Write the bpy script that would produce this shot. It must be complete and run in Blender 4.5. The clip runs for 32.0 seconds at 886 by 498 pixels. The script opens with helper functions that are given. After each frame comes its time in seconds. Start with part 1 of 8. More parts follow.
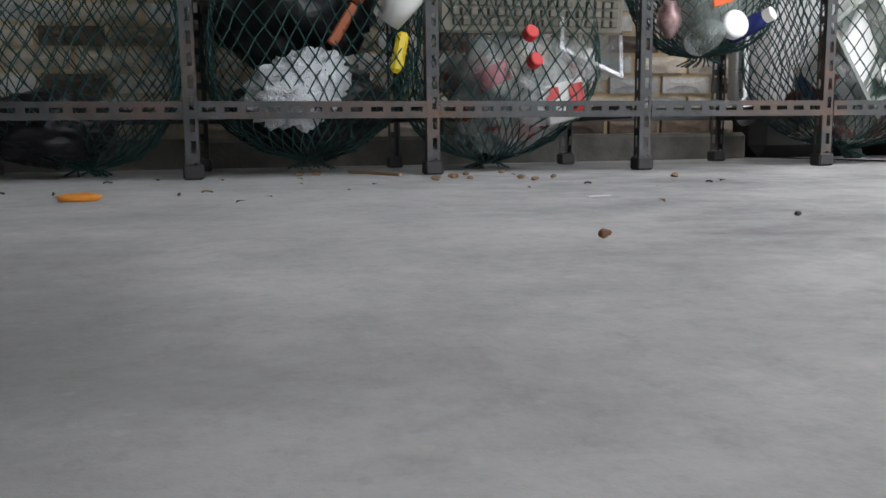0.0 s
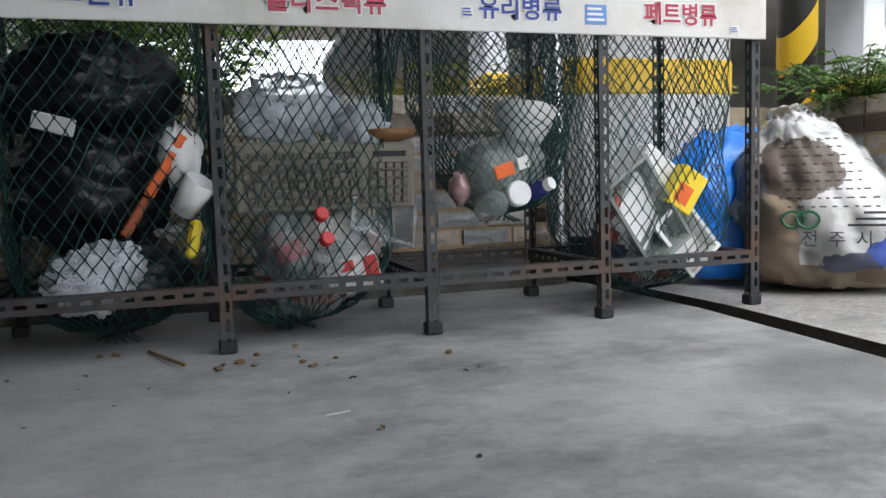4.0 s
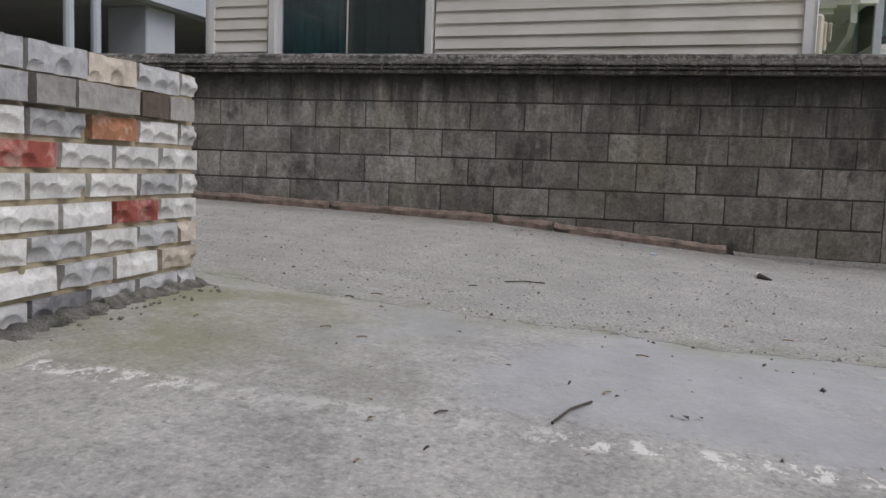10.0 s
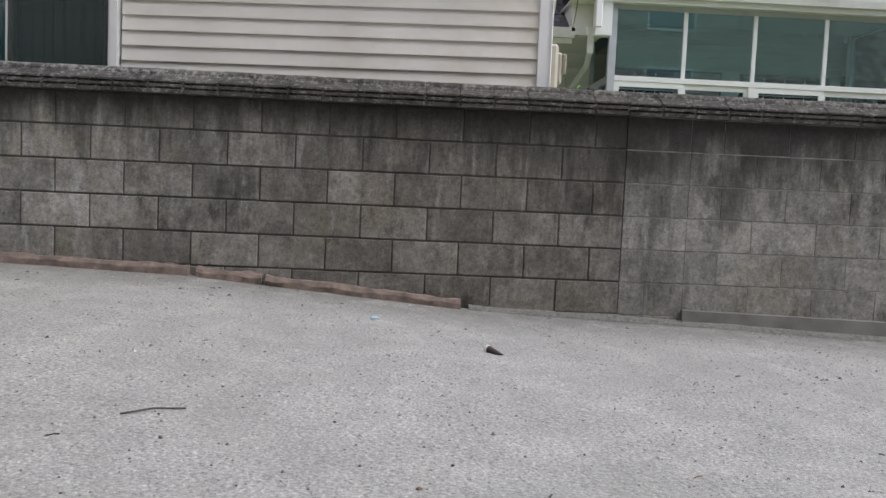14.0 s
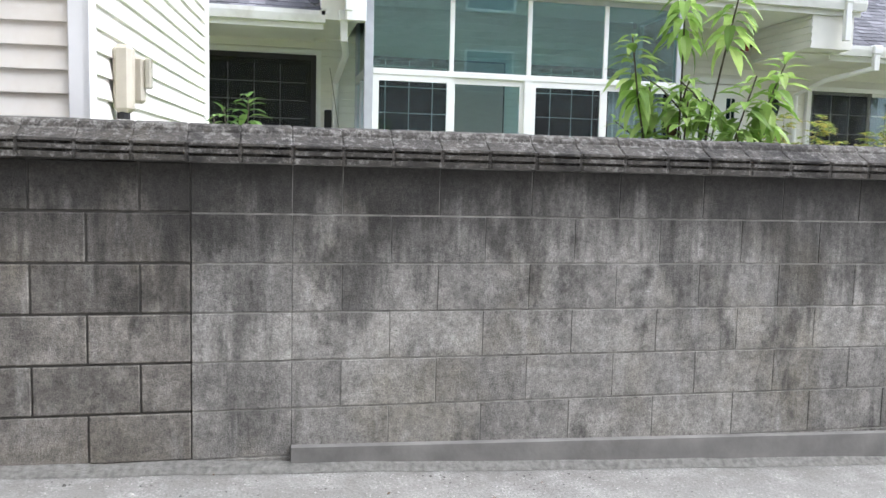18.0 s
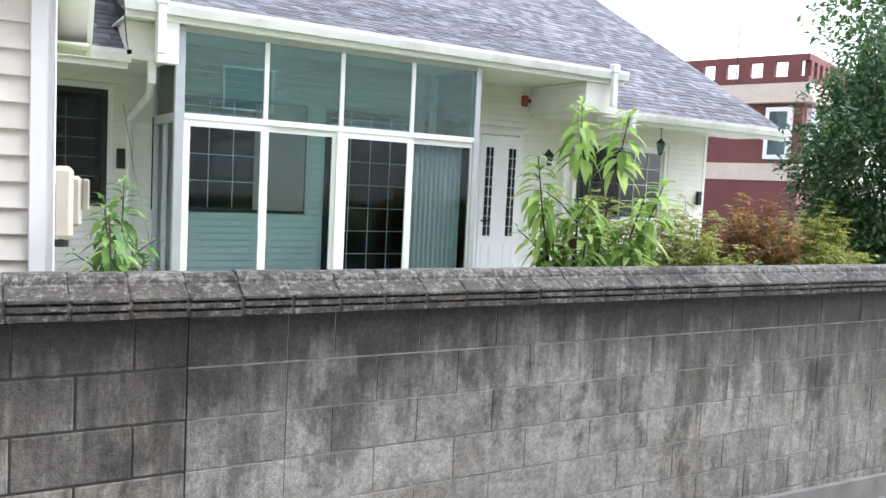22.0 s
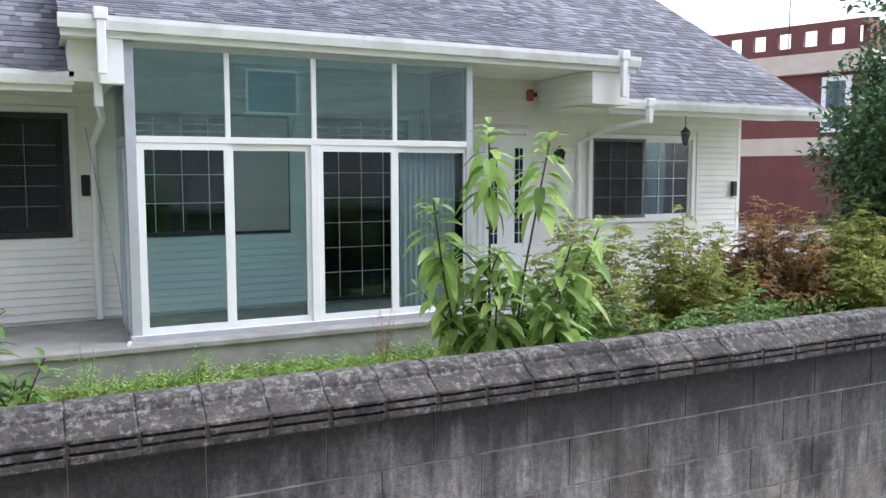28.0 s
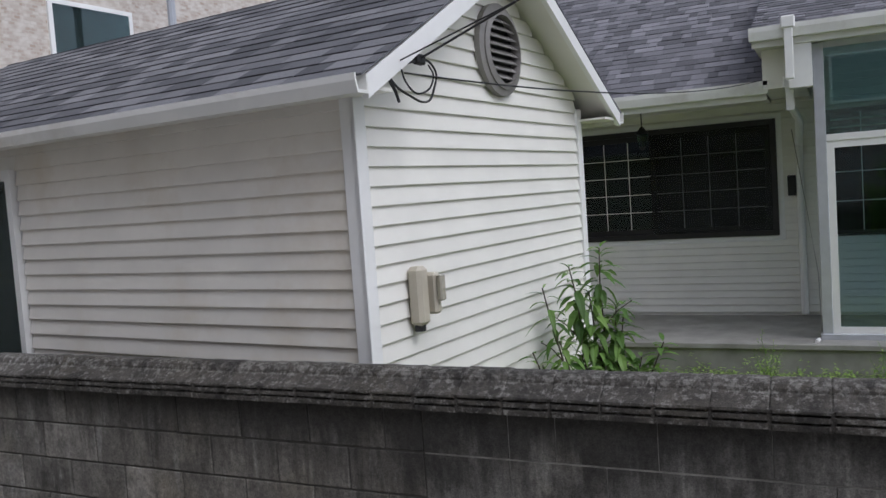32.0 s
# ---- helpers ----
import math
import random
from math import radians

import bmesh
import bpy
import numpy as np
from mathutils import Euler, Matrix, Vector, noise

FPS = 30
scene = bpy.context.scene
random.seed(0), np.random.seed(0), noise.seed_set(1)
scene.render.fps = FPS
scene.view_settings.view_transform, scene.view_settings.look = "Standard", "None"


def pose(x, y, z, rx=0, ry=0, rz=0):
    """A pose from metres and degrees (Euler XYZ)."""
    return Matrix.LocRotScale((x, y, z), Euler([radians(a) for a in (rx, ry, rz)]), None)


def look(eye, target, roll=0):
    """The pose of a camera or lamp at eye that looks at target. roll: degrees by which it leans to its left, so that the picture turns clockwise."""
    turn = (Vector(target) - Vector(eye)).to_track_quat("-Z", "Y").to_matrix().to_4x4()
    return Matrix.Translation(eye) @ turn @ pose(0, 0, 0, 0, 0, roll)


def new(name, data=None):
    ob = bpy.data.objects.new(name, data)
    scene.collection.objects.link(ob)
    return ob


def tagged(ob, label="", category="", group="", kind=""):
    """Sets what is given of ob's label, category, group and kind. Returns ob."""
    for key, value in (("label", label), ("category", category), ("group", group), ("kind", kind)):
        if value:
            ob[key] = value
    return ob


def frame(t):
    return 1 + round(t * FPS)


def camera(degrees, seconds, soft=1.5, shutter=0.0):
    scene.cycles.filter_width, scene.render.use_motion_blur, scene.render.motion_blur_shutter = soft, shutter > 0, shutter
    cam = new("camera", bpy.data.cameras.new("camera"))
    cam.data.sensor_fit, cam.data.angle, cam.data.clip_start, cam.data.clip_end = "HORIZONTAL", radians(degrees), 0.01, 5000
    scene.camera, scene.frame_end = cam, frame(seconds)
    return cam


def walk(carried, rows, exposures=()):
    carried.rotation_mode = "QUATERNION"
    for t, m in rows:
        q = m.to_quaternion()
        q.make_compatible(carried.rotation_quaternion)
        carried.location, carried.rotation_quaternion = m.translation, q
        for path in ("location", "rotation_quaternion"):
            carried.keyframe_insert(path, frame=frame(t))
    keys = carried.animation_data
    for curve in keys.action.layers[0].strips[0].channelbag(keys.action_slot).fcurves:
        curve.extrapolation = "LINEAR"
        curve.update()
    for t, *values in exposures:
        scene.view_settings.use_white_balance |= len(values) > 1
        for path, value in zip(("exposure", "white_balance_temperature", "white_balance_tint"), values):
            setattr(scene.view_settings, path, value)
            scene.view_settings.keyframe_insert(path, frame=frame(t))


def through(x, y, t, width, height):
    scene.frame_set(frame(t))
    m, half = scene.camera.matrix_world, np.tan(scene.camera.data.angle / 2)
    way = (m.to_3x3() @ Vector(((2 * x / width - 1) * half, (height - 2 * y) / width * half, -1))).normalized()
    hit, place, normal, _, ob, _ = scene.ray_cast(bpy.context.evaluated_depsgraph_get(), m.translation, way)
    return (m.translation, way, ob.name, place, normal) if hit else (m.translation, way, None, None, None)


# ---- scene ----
cam = camera(56.8, 32.0)
PATH = [
    (0, (0.864, 1.024, 0.079), (1.326, 2.952, -0.19), -0.7),
    (0.5, (0.865, 1.03, 0.08), (1.333, 2.955, -0.191), -0.8),
    (1, (0.87, 1.017, 0.078), (1.345, 2.941, -0.193), -0.7),
    (1.5, (0.912, 1.077, 0.171), (1.398, 3.001, -0.079), -1.2),
    (2, (1.066, 1.265, 0.392), (1.51, 3.205, 0.193), -2.3),
    (2.3, (1.138, 1.253, 0.448), (1.573, 3.196, 0.263), -2.4),
    (2.5, (1.194, 1.204, 0.477), (1.627, 3.149, 0.3), -2.6),
    (4.5, (1.097, 0.781, 0.366), (1.98, 2.567, 0.191), -0.4),
    (5, (0.881, 0.747, 0.35), (2.16, 2.277, 0.188), 0.9),
    (5.5, (0.712, 0.719, 0.328), (2.297, 1.931, 0.185), 2.2),
    (6, (0.643, 0.707, 0.332), (2.425, 1.608, 0.212), 2.8),
    (6.5, (0.741, 0.816, 0.349), (2.636, 1.447, 0.245), 3.4),
    (7, (0.951, 0.85, 0.36), (2.898, 1.299, 0.256), 3.6),
    (7.5, (1.247, 0.827, 0.347), (3.207, 1.207, 0.234), 3.4),
    (8, (1.659, 0.859, 0.334), (3.618, 1.241, 0.21), 3.0),
    (8.5, (2.145, 0.915, 0.346), (4.1, 1.314, 0.201), 2.7),
    (9, (2.729, 0.96, 0.368), (4.679, 1.374, 0.208), 2.5),
    (9.5, (3.178, 0.967, 0.383), (5.121, 1.403, 0.205), 2.3),
    (10, (3.588, 0.959, 0.398), (5.523, 1.426, 0.204), 2.0),
    (10.5, (3.968, 0.989, 0.355), (5.904, 1.451, 0.163), 1.8),
    (11, (4.161, 0.982, 0.355), (6.115, 1.358, 0.156), 2.2),
    (11.5, (4.232, 1.003, 0.346), (6.212, 1.211, 0.161), 2.5),
    (12, (4.243, 1.009, 0.367), (6.231, 1.139, 0.192), 2.6),
    (12.5, (4.242, 0.969, 0.394), (6.233, 1.04, 0.226), 2.6),
    (13, (4.217, 0.886, 0.402), (6.21, 0.916, 0.241), 2.4),
    (13.5, (4.309, 0.829, 0.463), (6.303, 0.805, 0.312), 2.5),
    (14, (4.529, 0.728, 0.591), (6.522, 0.641, 0.448), 2.5),
    (14.5, (4.848, 0.577, 0.742), (6.83, 0.346, 0.598), 2.7),
    (15, (5.113, 0.446, 0.849), (7.068, 0.053, 0.704), 2.9),
    (15.5, (5.268, 0.345, 0.927), (7.199, -0.155, 0.781), 3.0),
    (17.5, (6.114, -0.584, 1.044), (8.06, -1.008, 0.867), 1.5),
    (18, (6.078, -0.841, 1.057), (8.024, -1.265, 0.873), 1.4),
    (18.5, (5.908, -0.938, 1.075), (7.854, -1.361, 0.89), 1.0),
    (19, (5.817, -0.82, 1.133), (7.763, -1.246, 0.952), 1.2),
    (19.5, (5.755, -0.716, 1.177), (7.701, -1.142, 1.004), 1.3),
    (20, (5.836, -0.609, 1.219), (7.776, -1.066, 1.053), 1.3),
    (20.5, (5.97, -0.468, 1.238), (7.899, -0.974, 1.079), 1.4),
    (21, (6.119, -0.316, 1.375), (8.014, -0.934, 1.214), 1.6),
    (21.5, (6.297, -0.096, 1.534), (8.096, -0.955, 1.375), 2.4),
    (22, (6.346, 0.194, 1.595), (8.057, -0.832, 1.447), 2.8),
    (22.5, (6.317, 0.378, 1.613), (8.011, -0.674, 1.466), 2.5),
    (23, (6.349, 0.414, 1.666), (8.042, -0.642, 1.519), 2.3),
    (23.5, (6.363, 0.38, 1.724), (8.04, -0.699, 1.577), 2.0),
    (24, (6.407, 0.311, 1.777), (8.064, -0.799, 1.626), 1.9),
    (24.5, (6.476, 0.214, 1.799), (8.11, -0.93, 1.645), 1.7),
    (25, (6.565, 0.095, 1.805), (8.178, -1.077, 1.647), 1.7),
    (25.5, (6.622, -0.067, 1.792), (8.228, -1.248, 1.63), 1.6),
    (27.5, (6.779, -0.856, 1.884), (8.434, -1.966, 1.71), 0.6),
    (28, (6.808, -1.085, 1.922), (8.588, -1.979, 1.738), -0.1),
    (28.5, (6.823, -1.292, 1.938), (8.723, -1.888, 1.751), -1.1),
    (29, (6.806, -1.485, 1.924), (8.78, -1.753, 1.74), -2.0),
    (29.5, (6.805, -1.654, 1.927), (8.797, -1.652, 1.749), -2.6),
    (30, (6.756, -1.804, 1.957), (8.74, -1.618, 1.785), -2.9),
    (30.5, (6.653, -1.917, 1.971), (8.614, -1.563, 1.806), -3.2),
    (31, (6.549, -2.005, 1.979), (8.47, -1.473, 1.821), -3.4),
    (31.5, (6.457, -2.086, 1.98), (8.32, -1.374, 1.833), -3.7),
    (32, (6.365, -2.169, 1.973), (8.165, -1.307, 1.841), -4.0),
]
EXPOSURES = [(0.0, 2.55, 6700, 10), (1.0, 2.5, 6700, 10), (2.0, 2.1, 6650, 10), (2.5, 2.05, 6600, 10), (4.5, 1.9, 6450, 10), (6.0, 1.35, 6300, 11), (8.0, 0.5, 6250, 13), (10.0, 0.3, 6350, 14), (12.0, 0.34, 6380, 14), (15.0, 1.05, 6120, 13), (18.0, 1.7, 6020, 13), (19.0, 1.66, 6020, 13), (22.0, 1.85, 5970, 13), (23.0, 1.5, 5960, 13), (25.0, 1.35, 5920, 13), (28.0, 1.42, 5850, 16), (29.0, 1.15, 5850, 14), (30.0, 0.48, 5900, 14), (31.0, 0.18, 5950, 15), (32.0, 0.08, 6000, 15)]
walk(cam, [(t, look(eye, target, roll)) for t, eye, target, roll in PATH], EXPOSURES)

# ---- world and light ----
world = bpy.data.worlds.new("sky")
scene.world = world
world.use_nodes = True
wn = world.node_tree
sky = wn.nodes.new("ShaderNodeTexSky")
sky.sky_type, sky.sun_disc = "NISHITA", False
sky.sun_elevation, sky.sun_rotation = radians(50), radians(200)
sky.dust_density, sky.air_density, sky.ozone_density = 2.0, 1.0, 1.5
grey = wn.nodes.new("ShaderNodeHueSaturation")
grey.inputs["Saturation"].default_value = 0.30
wn.links.new(sky.outputs[0], grey.inputs["Color"])
wn.links.new(grey.outputs[0], wn.nodes["Background"].inputs[0])
wn.nodes["Background"].inputs[1].default_value = 0.15

sun_data = bpy.data.lights.new("sun", "SUN")
sun_data.energy, sun_data.angle, sun_data.color = 0.95, radians(40), (1.0, 0.99, 0.97)
sun = new("sun", sun_data)
SUN_AZ = radians(200)
sun.matrix_world = look((8 + 20 * math.sin(SUN_AZ), 20 * math.cos(SUN_AZ), 23.8), (8, 0, 0))

# ---- materials ----
MATS = {}


class Net:
    """A small helper to wire a node material."""

    def __init__(self, name, mat=None):
        self.mat = mat or bpy.data.materials.new(name)
        self.mat.use_nodes = True
        self.t = self.mat.node_tree
        self.bsdf = self.t.nodes["Principled BSDF"]
        MATS[name] = self.mat

    def node(self, kind, **inputs):
        n = self.t.nodes.new(kind)
        for key, value in inputs.items():
            n.inputs[key.replace("_", " ")].default_value = value
        return n

    def link(self, a, b):
        self.t.links.new(a, b)

    def place(self, scale=(1, 1, 1), local=False, turn=(0, 0, 0)):
        src = self.node("ShaderNodeTexCoord").outputs["Object"] if local else self.node("ShaderNodeNewGeometry").outputs["Position"]
        m = self.node("ShaderNodeMapping")
        m.inputs["Scale"].default_value = scale
        m.inputs["Rotation"].default_value = turn
        self.link(src, m.inputs["Vector"])
        return m.outputs[0]

    def noise(self, vec, scale, detail=4.0, rough=0.55):
        n = self.node("ShaderNodeTexNoise", Scale=scale, Detail=detail, Roughness=rough)
        self.link(vec, n.inputs["Vector"])
        return n.outputs["Fac"]

    def ramp(self, fac, stops):
        r = self.node("ShaderNodeValToRGB")
        e = r.color_ramp.elements
        while len(e) < len(stops):
            e.new(0.5)
        for el, (p, c) in zip(e, stops):
            el.position, el.color = p, (*c, 1) if not isinstance(c, (int, float)) else (c, c, c, 1)
        self.link(fac, r.inputs[0])
        return r.outputs[0]

    def mix(self, fac, a, b, mode="MIX"):
        m = self.node("ShaderNodeMix")
        m.data_type, m.blend_type = "RGBA", mode
        for sock, v in ((m.inputs[0], fac), (m.inputs[6], a), (m.inputs[7], b)):
            if isinstance(v, (int, float)):
                sock.default_value = v
            elif isinstance(v, tuple):
                sock.default_value = (*v, 1)
            else:
                self.link(v, sock)
        return m.outputs[2]

    def calc(self, op, a, b=0.0):
        m = self.node("ShaderNodeMath")
        m.operation = op
        for sock, v in zip(m.inputs, (a, b)):
            if isinstance(v, (int, float)):
                sock.default_value = v
            else:
                self.link(v, sock)
        return m.outputs[0]

    def finish(self, color=None, rough=0.7, bump=None, depth=0.3, dist=0.01, metal=0.0):
        if color is not None:
            if isinstance(color, tuple):
                self.bsdf.inputs["Base Color"].default_value = (*color, 1)
            else:
                self.link(color, self.bsdf.inputs["Base Color"])
        if isinstance(rough, (int, float)):
            self.bsdf.inputs["Roughness"].default_value = rough
        else:
            self.link(rough, self.bsdf.inputs["Roughness"])
        self.bsdf.inputs["Metallic"].default_value = metal
        if bump is not None:
            b = self.node("ShaderNodeBump", Strength=depth, Distance=dist)
            self.link(bump, b.inputs["Height"])
            self.link(b.outputs[0], self.bsdf.inputs["Normal"])
        return self.mat


def plain(name, c, rough=0.6, vary=0.15, scale=6.0, metal=0.0, bump=0.15, dist=0.004, rnd=0.0, local=False, stain=None):
    """Paint, plastic, metal and the like: a colour with soft two-scale variation."""
    n = Net(name)
    v = n.place(local=local)
    a = n.noise(v, scale, 5)
    b = n.noise(v, scale * 9, 3)
    lo = tuple(x * (1 - vary) for x in c)
    hi = tuple(min(1, x * (1 + vary * 0.7)) for x in c)
    col = n.ramp(a, [(0.3, lo), (0.7, hi)])
    if stain:
        col = n.mix(n.ramp(n.noise(v, scale * 0.35, 6, 0.65), [(0.52, 0.0), (0.72, 0.8)]), col, stain)
    if rnd:
        r = n.node("ShaderNodeObjectInfo").outputs["Random"]
        col = n.mix(1.0, col, n.ramp(r, [(0.0, 1 - rnd), (1.0, 1 + rnd * 0.5)]), "MULTIPLY")
    return n.finish(col, n.calc("ADD", n.calc("MULTIPLY", b, 0.2), rough - 0.1), b, bump, dist, metal)


def concrete_ground():
    n = Net("concrete_ground")
    p = n.place()
    sep = n.node("ShaderNodeSeparateXYZ")
    n.link(p, sep.inputs[0])
    x, y = sep.outputs[0], sep.outputs[1]
    wob = n.calc("MULTIPLY", n.calc("SUBTRACT", n.noise(p, 2.6, 7, 0.68), 0.5), 0.3)
    # old rough slab beyond a ragged joint
    edge = n.calc("SUBTRACT", n.calc("ADD", x, wob), n.calc("ADD", n.calc("ADD", n.calc("MULTIPLY", n.calc("MAXIMUM", n.calc("SUBTRACT", y, 1.9), 0.0), 0.35), n.calc("MULTIPLY", n.calc("MAXIMUM", n.calc("SUBTRACT", 0.7, y), 0.0), 0.25)), 5.78))
    old = n.ramp(n.calc("ADD", n.calc("MULTIPLY", edge, 8.0), 0.5), [(0.45, 0.0), (0.55, 1.0)])
    inside = n.ramp(n.calc("ADD", n.calc("MULTIPLY", n.calc("SUBTRACT", n.calc("ADD", n.calc("MULTIPLY", y, -0.03), 2.70), x), 30.0), 0.5), [(0.4, 0.0), (0.6, 1.0)])
    big = n.noise(p, 0.9, 6, 0.6)
    mid = n.noise(p, 4.5, 6, 0.62)
    fine = n.noise(p, 60, 4, 0.7)
    grit = n.noise(p, 160, 2, 0.6)
    smooth = n.ramp(mid, [(0.3, (0.27, 0.263, 0.247)), (0.5, (0.375, 0.365, 0.345)), (0.72, (0.47, 0.457, 0.435))])
    smooth = n.mix(n.ramp(big, [(0.45, 0.0), (0.7, 0.7)]), smooth, (0.46, 0.45, 0.41))
    rough_c = n.ramp(mid, [(0.3, (0.315, 0.307, 0.288)), (0.55, (0.39, 0.38, 0.356)), (0.75, (0.465, 0.452, 0.422))])
    grain = n.noise(p, 48, 5, 0.75)
    speck = n.ramp(n.noise(p, 95, 3, 0.7), [(0.3, 0.35), (0.45, 0.9), (0.56, 1.05), (0.7, 1.75)])
    smooth = n.mix(1.0, smooth, n.ramp(grain, [(0.27, 0.55), (0.45, 0.98), (0.72, 1.2)]), "MULTIPLY")
    tooth = n.noise(p, 22, 8, 0.8)
    smooth = n.mix(1.0, smooth, n.ramp(tooth, [(0.34, 0.78), (0.48, 0.98), (0.66, 1.14)]), "MULTIPLY")
    dots = n.ramp(n.noise(p, 85, 2, 0.5), [(0.22, 0.25), (0.29, 1.0)])
    smooth = n.mix(1.0, smooth, dots, "MULTIPLY")
    rough_c = n.mix(1.0, rough_c, speck, "MULTIPLY")
    rough_c = n.mix(n.ramp(n.noise(p, 1.3, 5, 0.6), [(0.48, 0.0), (0.66, 0.3)]), rough_c, (0.29, 0.285, 0.25))
    # bluish cement skim between the paint line and the old slab, worn through in places
    ragged = n.calc("ADD", n.calc("SUBTRACT", x, 4.93), n.calc("ADD", n.calc("MULTIPLY", wob, 0.7), n.calc("MULTIPLY", n.calc("SUBTRACT", tooth, 0.5), 0.25)))
    skim = n.calc("MULTIPLY", n.ramp(ragged, [(0.0, 0.0), (0.05, 1.0)]), n.ramp(n.calc("ADD", n.calc("MULTIPLY", y, 0.5), wob), [(0.70, 1.0), (0.86, 0.0)]))
    skim = n.calc("MULTIPLY", skim, n.ramp(n.calc("ADD", n.noise(p, 1.9, 5, 0.6), n.calc("MULTIPLY", n.calc("SUBTRACT", tooth, 0.5), 0.15)), [(0.42, 0.1), (0.5, 1.0)]))
    smooth = n.mix(n.calc("MULTIPLY", skim, 0.8), n.mix(0.45, smooth, n.mix(1.0, smooth, speck, "MULTIPLY")), n.mix(1.0, (0.385, 0.39, 0.402), n.ramp(mid, [(0.3, 0.86), (0.7, 1.1)]), "MULTIPLY"))
    indoor = n.ramp(mid, [(0.28, (0.33, 0.325, 0.32)), (0.5, (0.43, 0.424, 0.415)), (0.75, (0.50, 0.493, 0.48))])
    stainp = n.place((1.0, 1.7, 1))
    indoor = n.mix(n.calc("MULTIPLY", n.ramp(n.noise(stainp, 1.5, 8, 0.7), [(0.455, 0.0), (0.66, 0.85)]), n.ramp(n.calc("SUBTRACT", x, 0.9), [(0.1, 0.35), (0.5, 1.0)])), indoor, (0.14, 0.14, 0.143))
    # a soft dark oval at x 0.66, y 1.6, then broad noise patches
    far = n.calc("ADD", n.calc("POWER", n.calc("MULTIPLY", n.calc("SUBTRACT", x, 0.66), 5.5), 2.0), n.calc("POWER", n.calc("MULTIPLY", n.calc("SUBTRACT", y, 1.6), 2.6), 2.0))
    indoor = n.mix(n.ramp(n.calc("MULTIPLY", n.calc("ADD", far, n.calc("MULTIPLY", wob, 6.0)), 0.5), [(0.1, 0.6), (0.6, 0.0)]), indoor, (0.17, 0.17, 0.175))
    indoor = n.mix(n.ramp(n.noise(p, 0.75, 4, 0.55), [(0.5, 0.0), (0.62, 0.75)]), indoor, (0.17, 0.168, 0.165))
    indoor = n.mix(1.0, indoor, n.ramp(tooth, [(0.34, 0.87), (0.48, 0.99), (0.66, 1.07)]), "MULTIPLY")
    indoor = n.mix(1.0, indoor, n.ramp(grain, [(0.25, 0.86), (0.45, 1.0), (0.75, 1.06)]), "MULTIPLY")
    col = n.mix(inside, n.mix(old, smooth, rough_c), indoor)
    # moss along the old joint and by the brick planter
    near = n.ramp(n.calc("MULTIPLY", n.calc("ABSOLUTE", edge), 2.2), [(0.0, 0.55), (0.5, 0.0)])
    col = n.mix(n.calc("MULTIPLY", near, n.ramp(n.noise(p, 5.5, 5, 0.7), [(0.42, 0.0), (0.62, 1.0)])), col, (0.20, 0.215, 0.105))
    # green bloom round the planter's end
    bloom = n.calc("MULTIPLY", n.ramp(n.calc("SUBTRACT", y, 1.2), [(0.0, 0.0), (0.75, 1.0)]), n.ramp(n.calc("SUBTRACT", x, 4.7), [(0.0, 0.0), (0.3, 1.0), (0.95, 1.0), (1.0, 0.2)]))
    col = n.mix(n.calc("MULTIPLY", bloom, n.ramp(n.noise(p, 3.5, 5, 0.65), [(0.34, 0.0), (0.58, 0.8)])), col, (0.225, 0.222, 0.125))
    # worn white paint by the planter's end
    line = n.calc("ABSOLUTE", n.calc("SUBTRACT", n.calc("ADD", n.calc("MULTIPLY", y, 0.05), x), n.calc("ADD", n.calc("MULTIPLY", wob, 0.2), 4.92)))
    paint = n.calc("MULTIPLY", n.ramp(n.calc("MULTIPLY", line, 10.0), [(0.25, 1.0), (0.42, 0.0)]), n.ramp(n.noise(n.place((1, 1.6, 1)), 12, 7, 0.8), [(0.515, 0.0), (0.54, 1.0)]))
    span = n.calc("MULTIPLY", n.calc("LESS_THAN", y, 2.08), n.calc("GREATER_THAN", y, -0.4))
    span = n.calc("MULTIPLY", span, n.ramp(n.calc("MULTIPLY", y, 0.5), [(0.50, 1.0), (0.56, 0.4), (0.83, 0.4), (0.88, 1.0)]))
    col = n.mix(n.calc("MULTIPLY", paint, span), col, (0.70, 0.69, 0.66))
    # concrete turns darker towards the garden wall, broken up by noise
    near_wall = n.calc("MULTIPLY", n.ramp(n.calc("SUBTRACT", x, 8.5), [(0.1, 0.0), (0.5, 0.55), (0.85, 0.85)]), n.ramp(n.noise(p, 5.0, 6, 0.68), [(0.36, 0.35), (0.56, 1.0)]))
    col = n.mix(near_wall, col, (0.17, 0.163, 0.145))
    crack = n.ramp(n.calc("ADD", n.calc("MULTIPLY", n.calc("ABSOLUTE", edge), 55.0), n.calc("MULTIPLY", n.noise(p, 9, 4, 0.7), 0.9)), [(0.35, 0.35), (0.75, 1.0)])
    col = n.mix(1.0, col, crack, "MULTIPLY")
    chips = n.node("ShaderNodeTexVoronoi", Scale=62.0)
    n.link(p, chips.inputs["Vector"])
    pebble = n.calc("MULTIPLY", n.ramp(chips.outputs["Distance"], [(0.2, 1.0), (0.27, 0.0)]), n.ramp(n.noise(p, 30, 2), [(0.5, 0.0), (0.58, 1.0)]))
    tone = n.node("ShaderNodeSeparateColor")
    n.link(chips.outputs["Color"], tone.inputs[0])
    pcol = n.ramp(tone.outputs[0], [(0.0, (0.10, 0.10, 0.10)), (0.5, (0.30, 0.29, 0.27)), (1.0, (0.62, 0.60, 0.56))])
    col = n.mix(n.calc("MULTIPLY", pebble, n.calc("ADD", n.calc("MULTIPLY", old, 0.75), 0.12)), col, pcol)
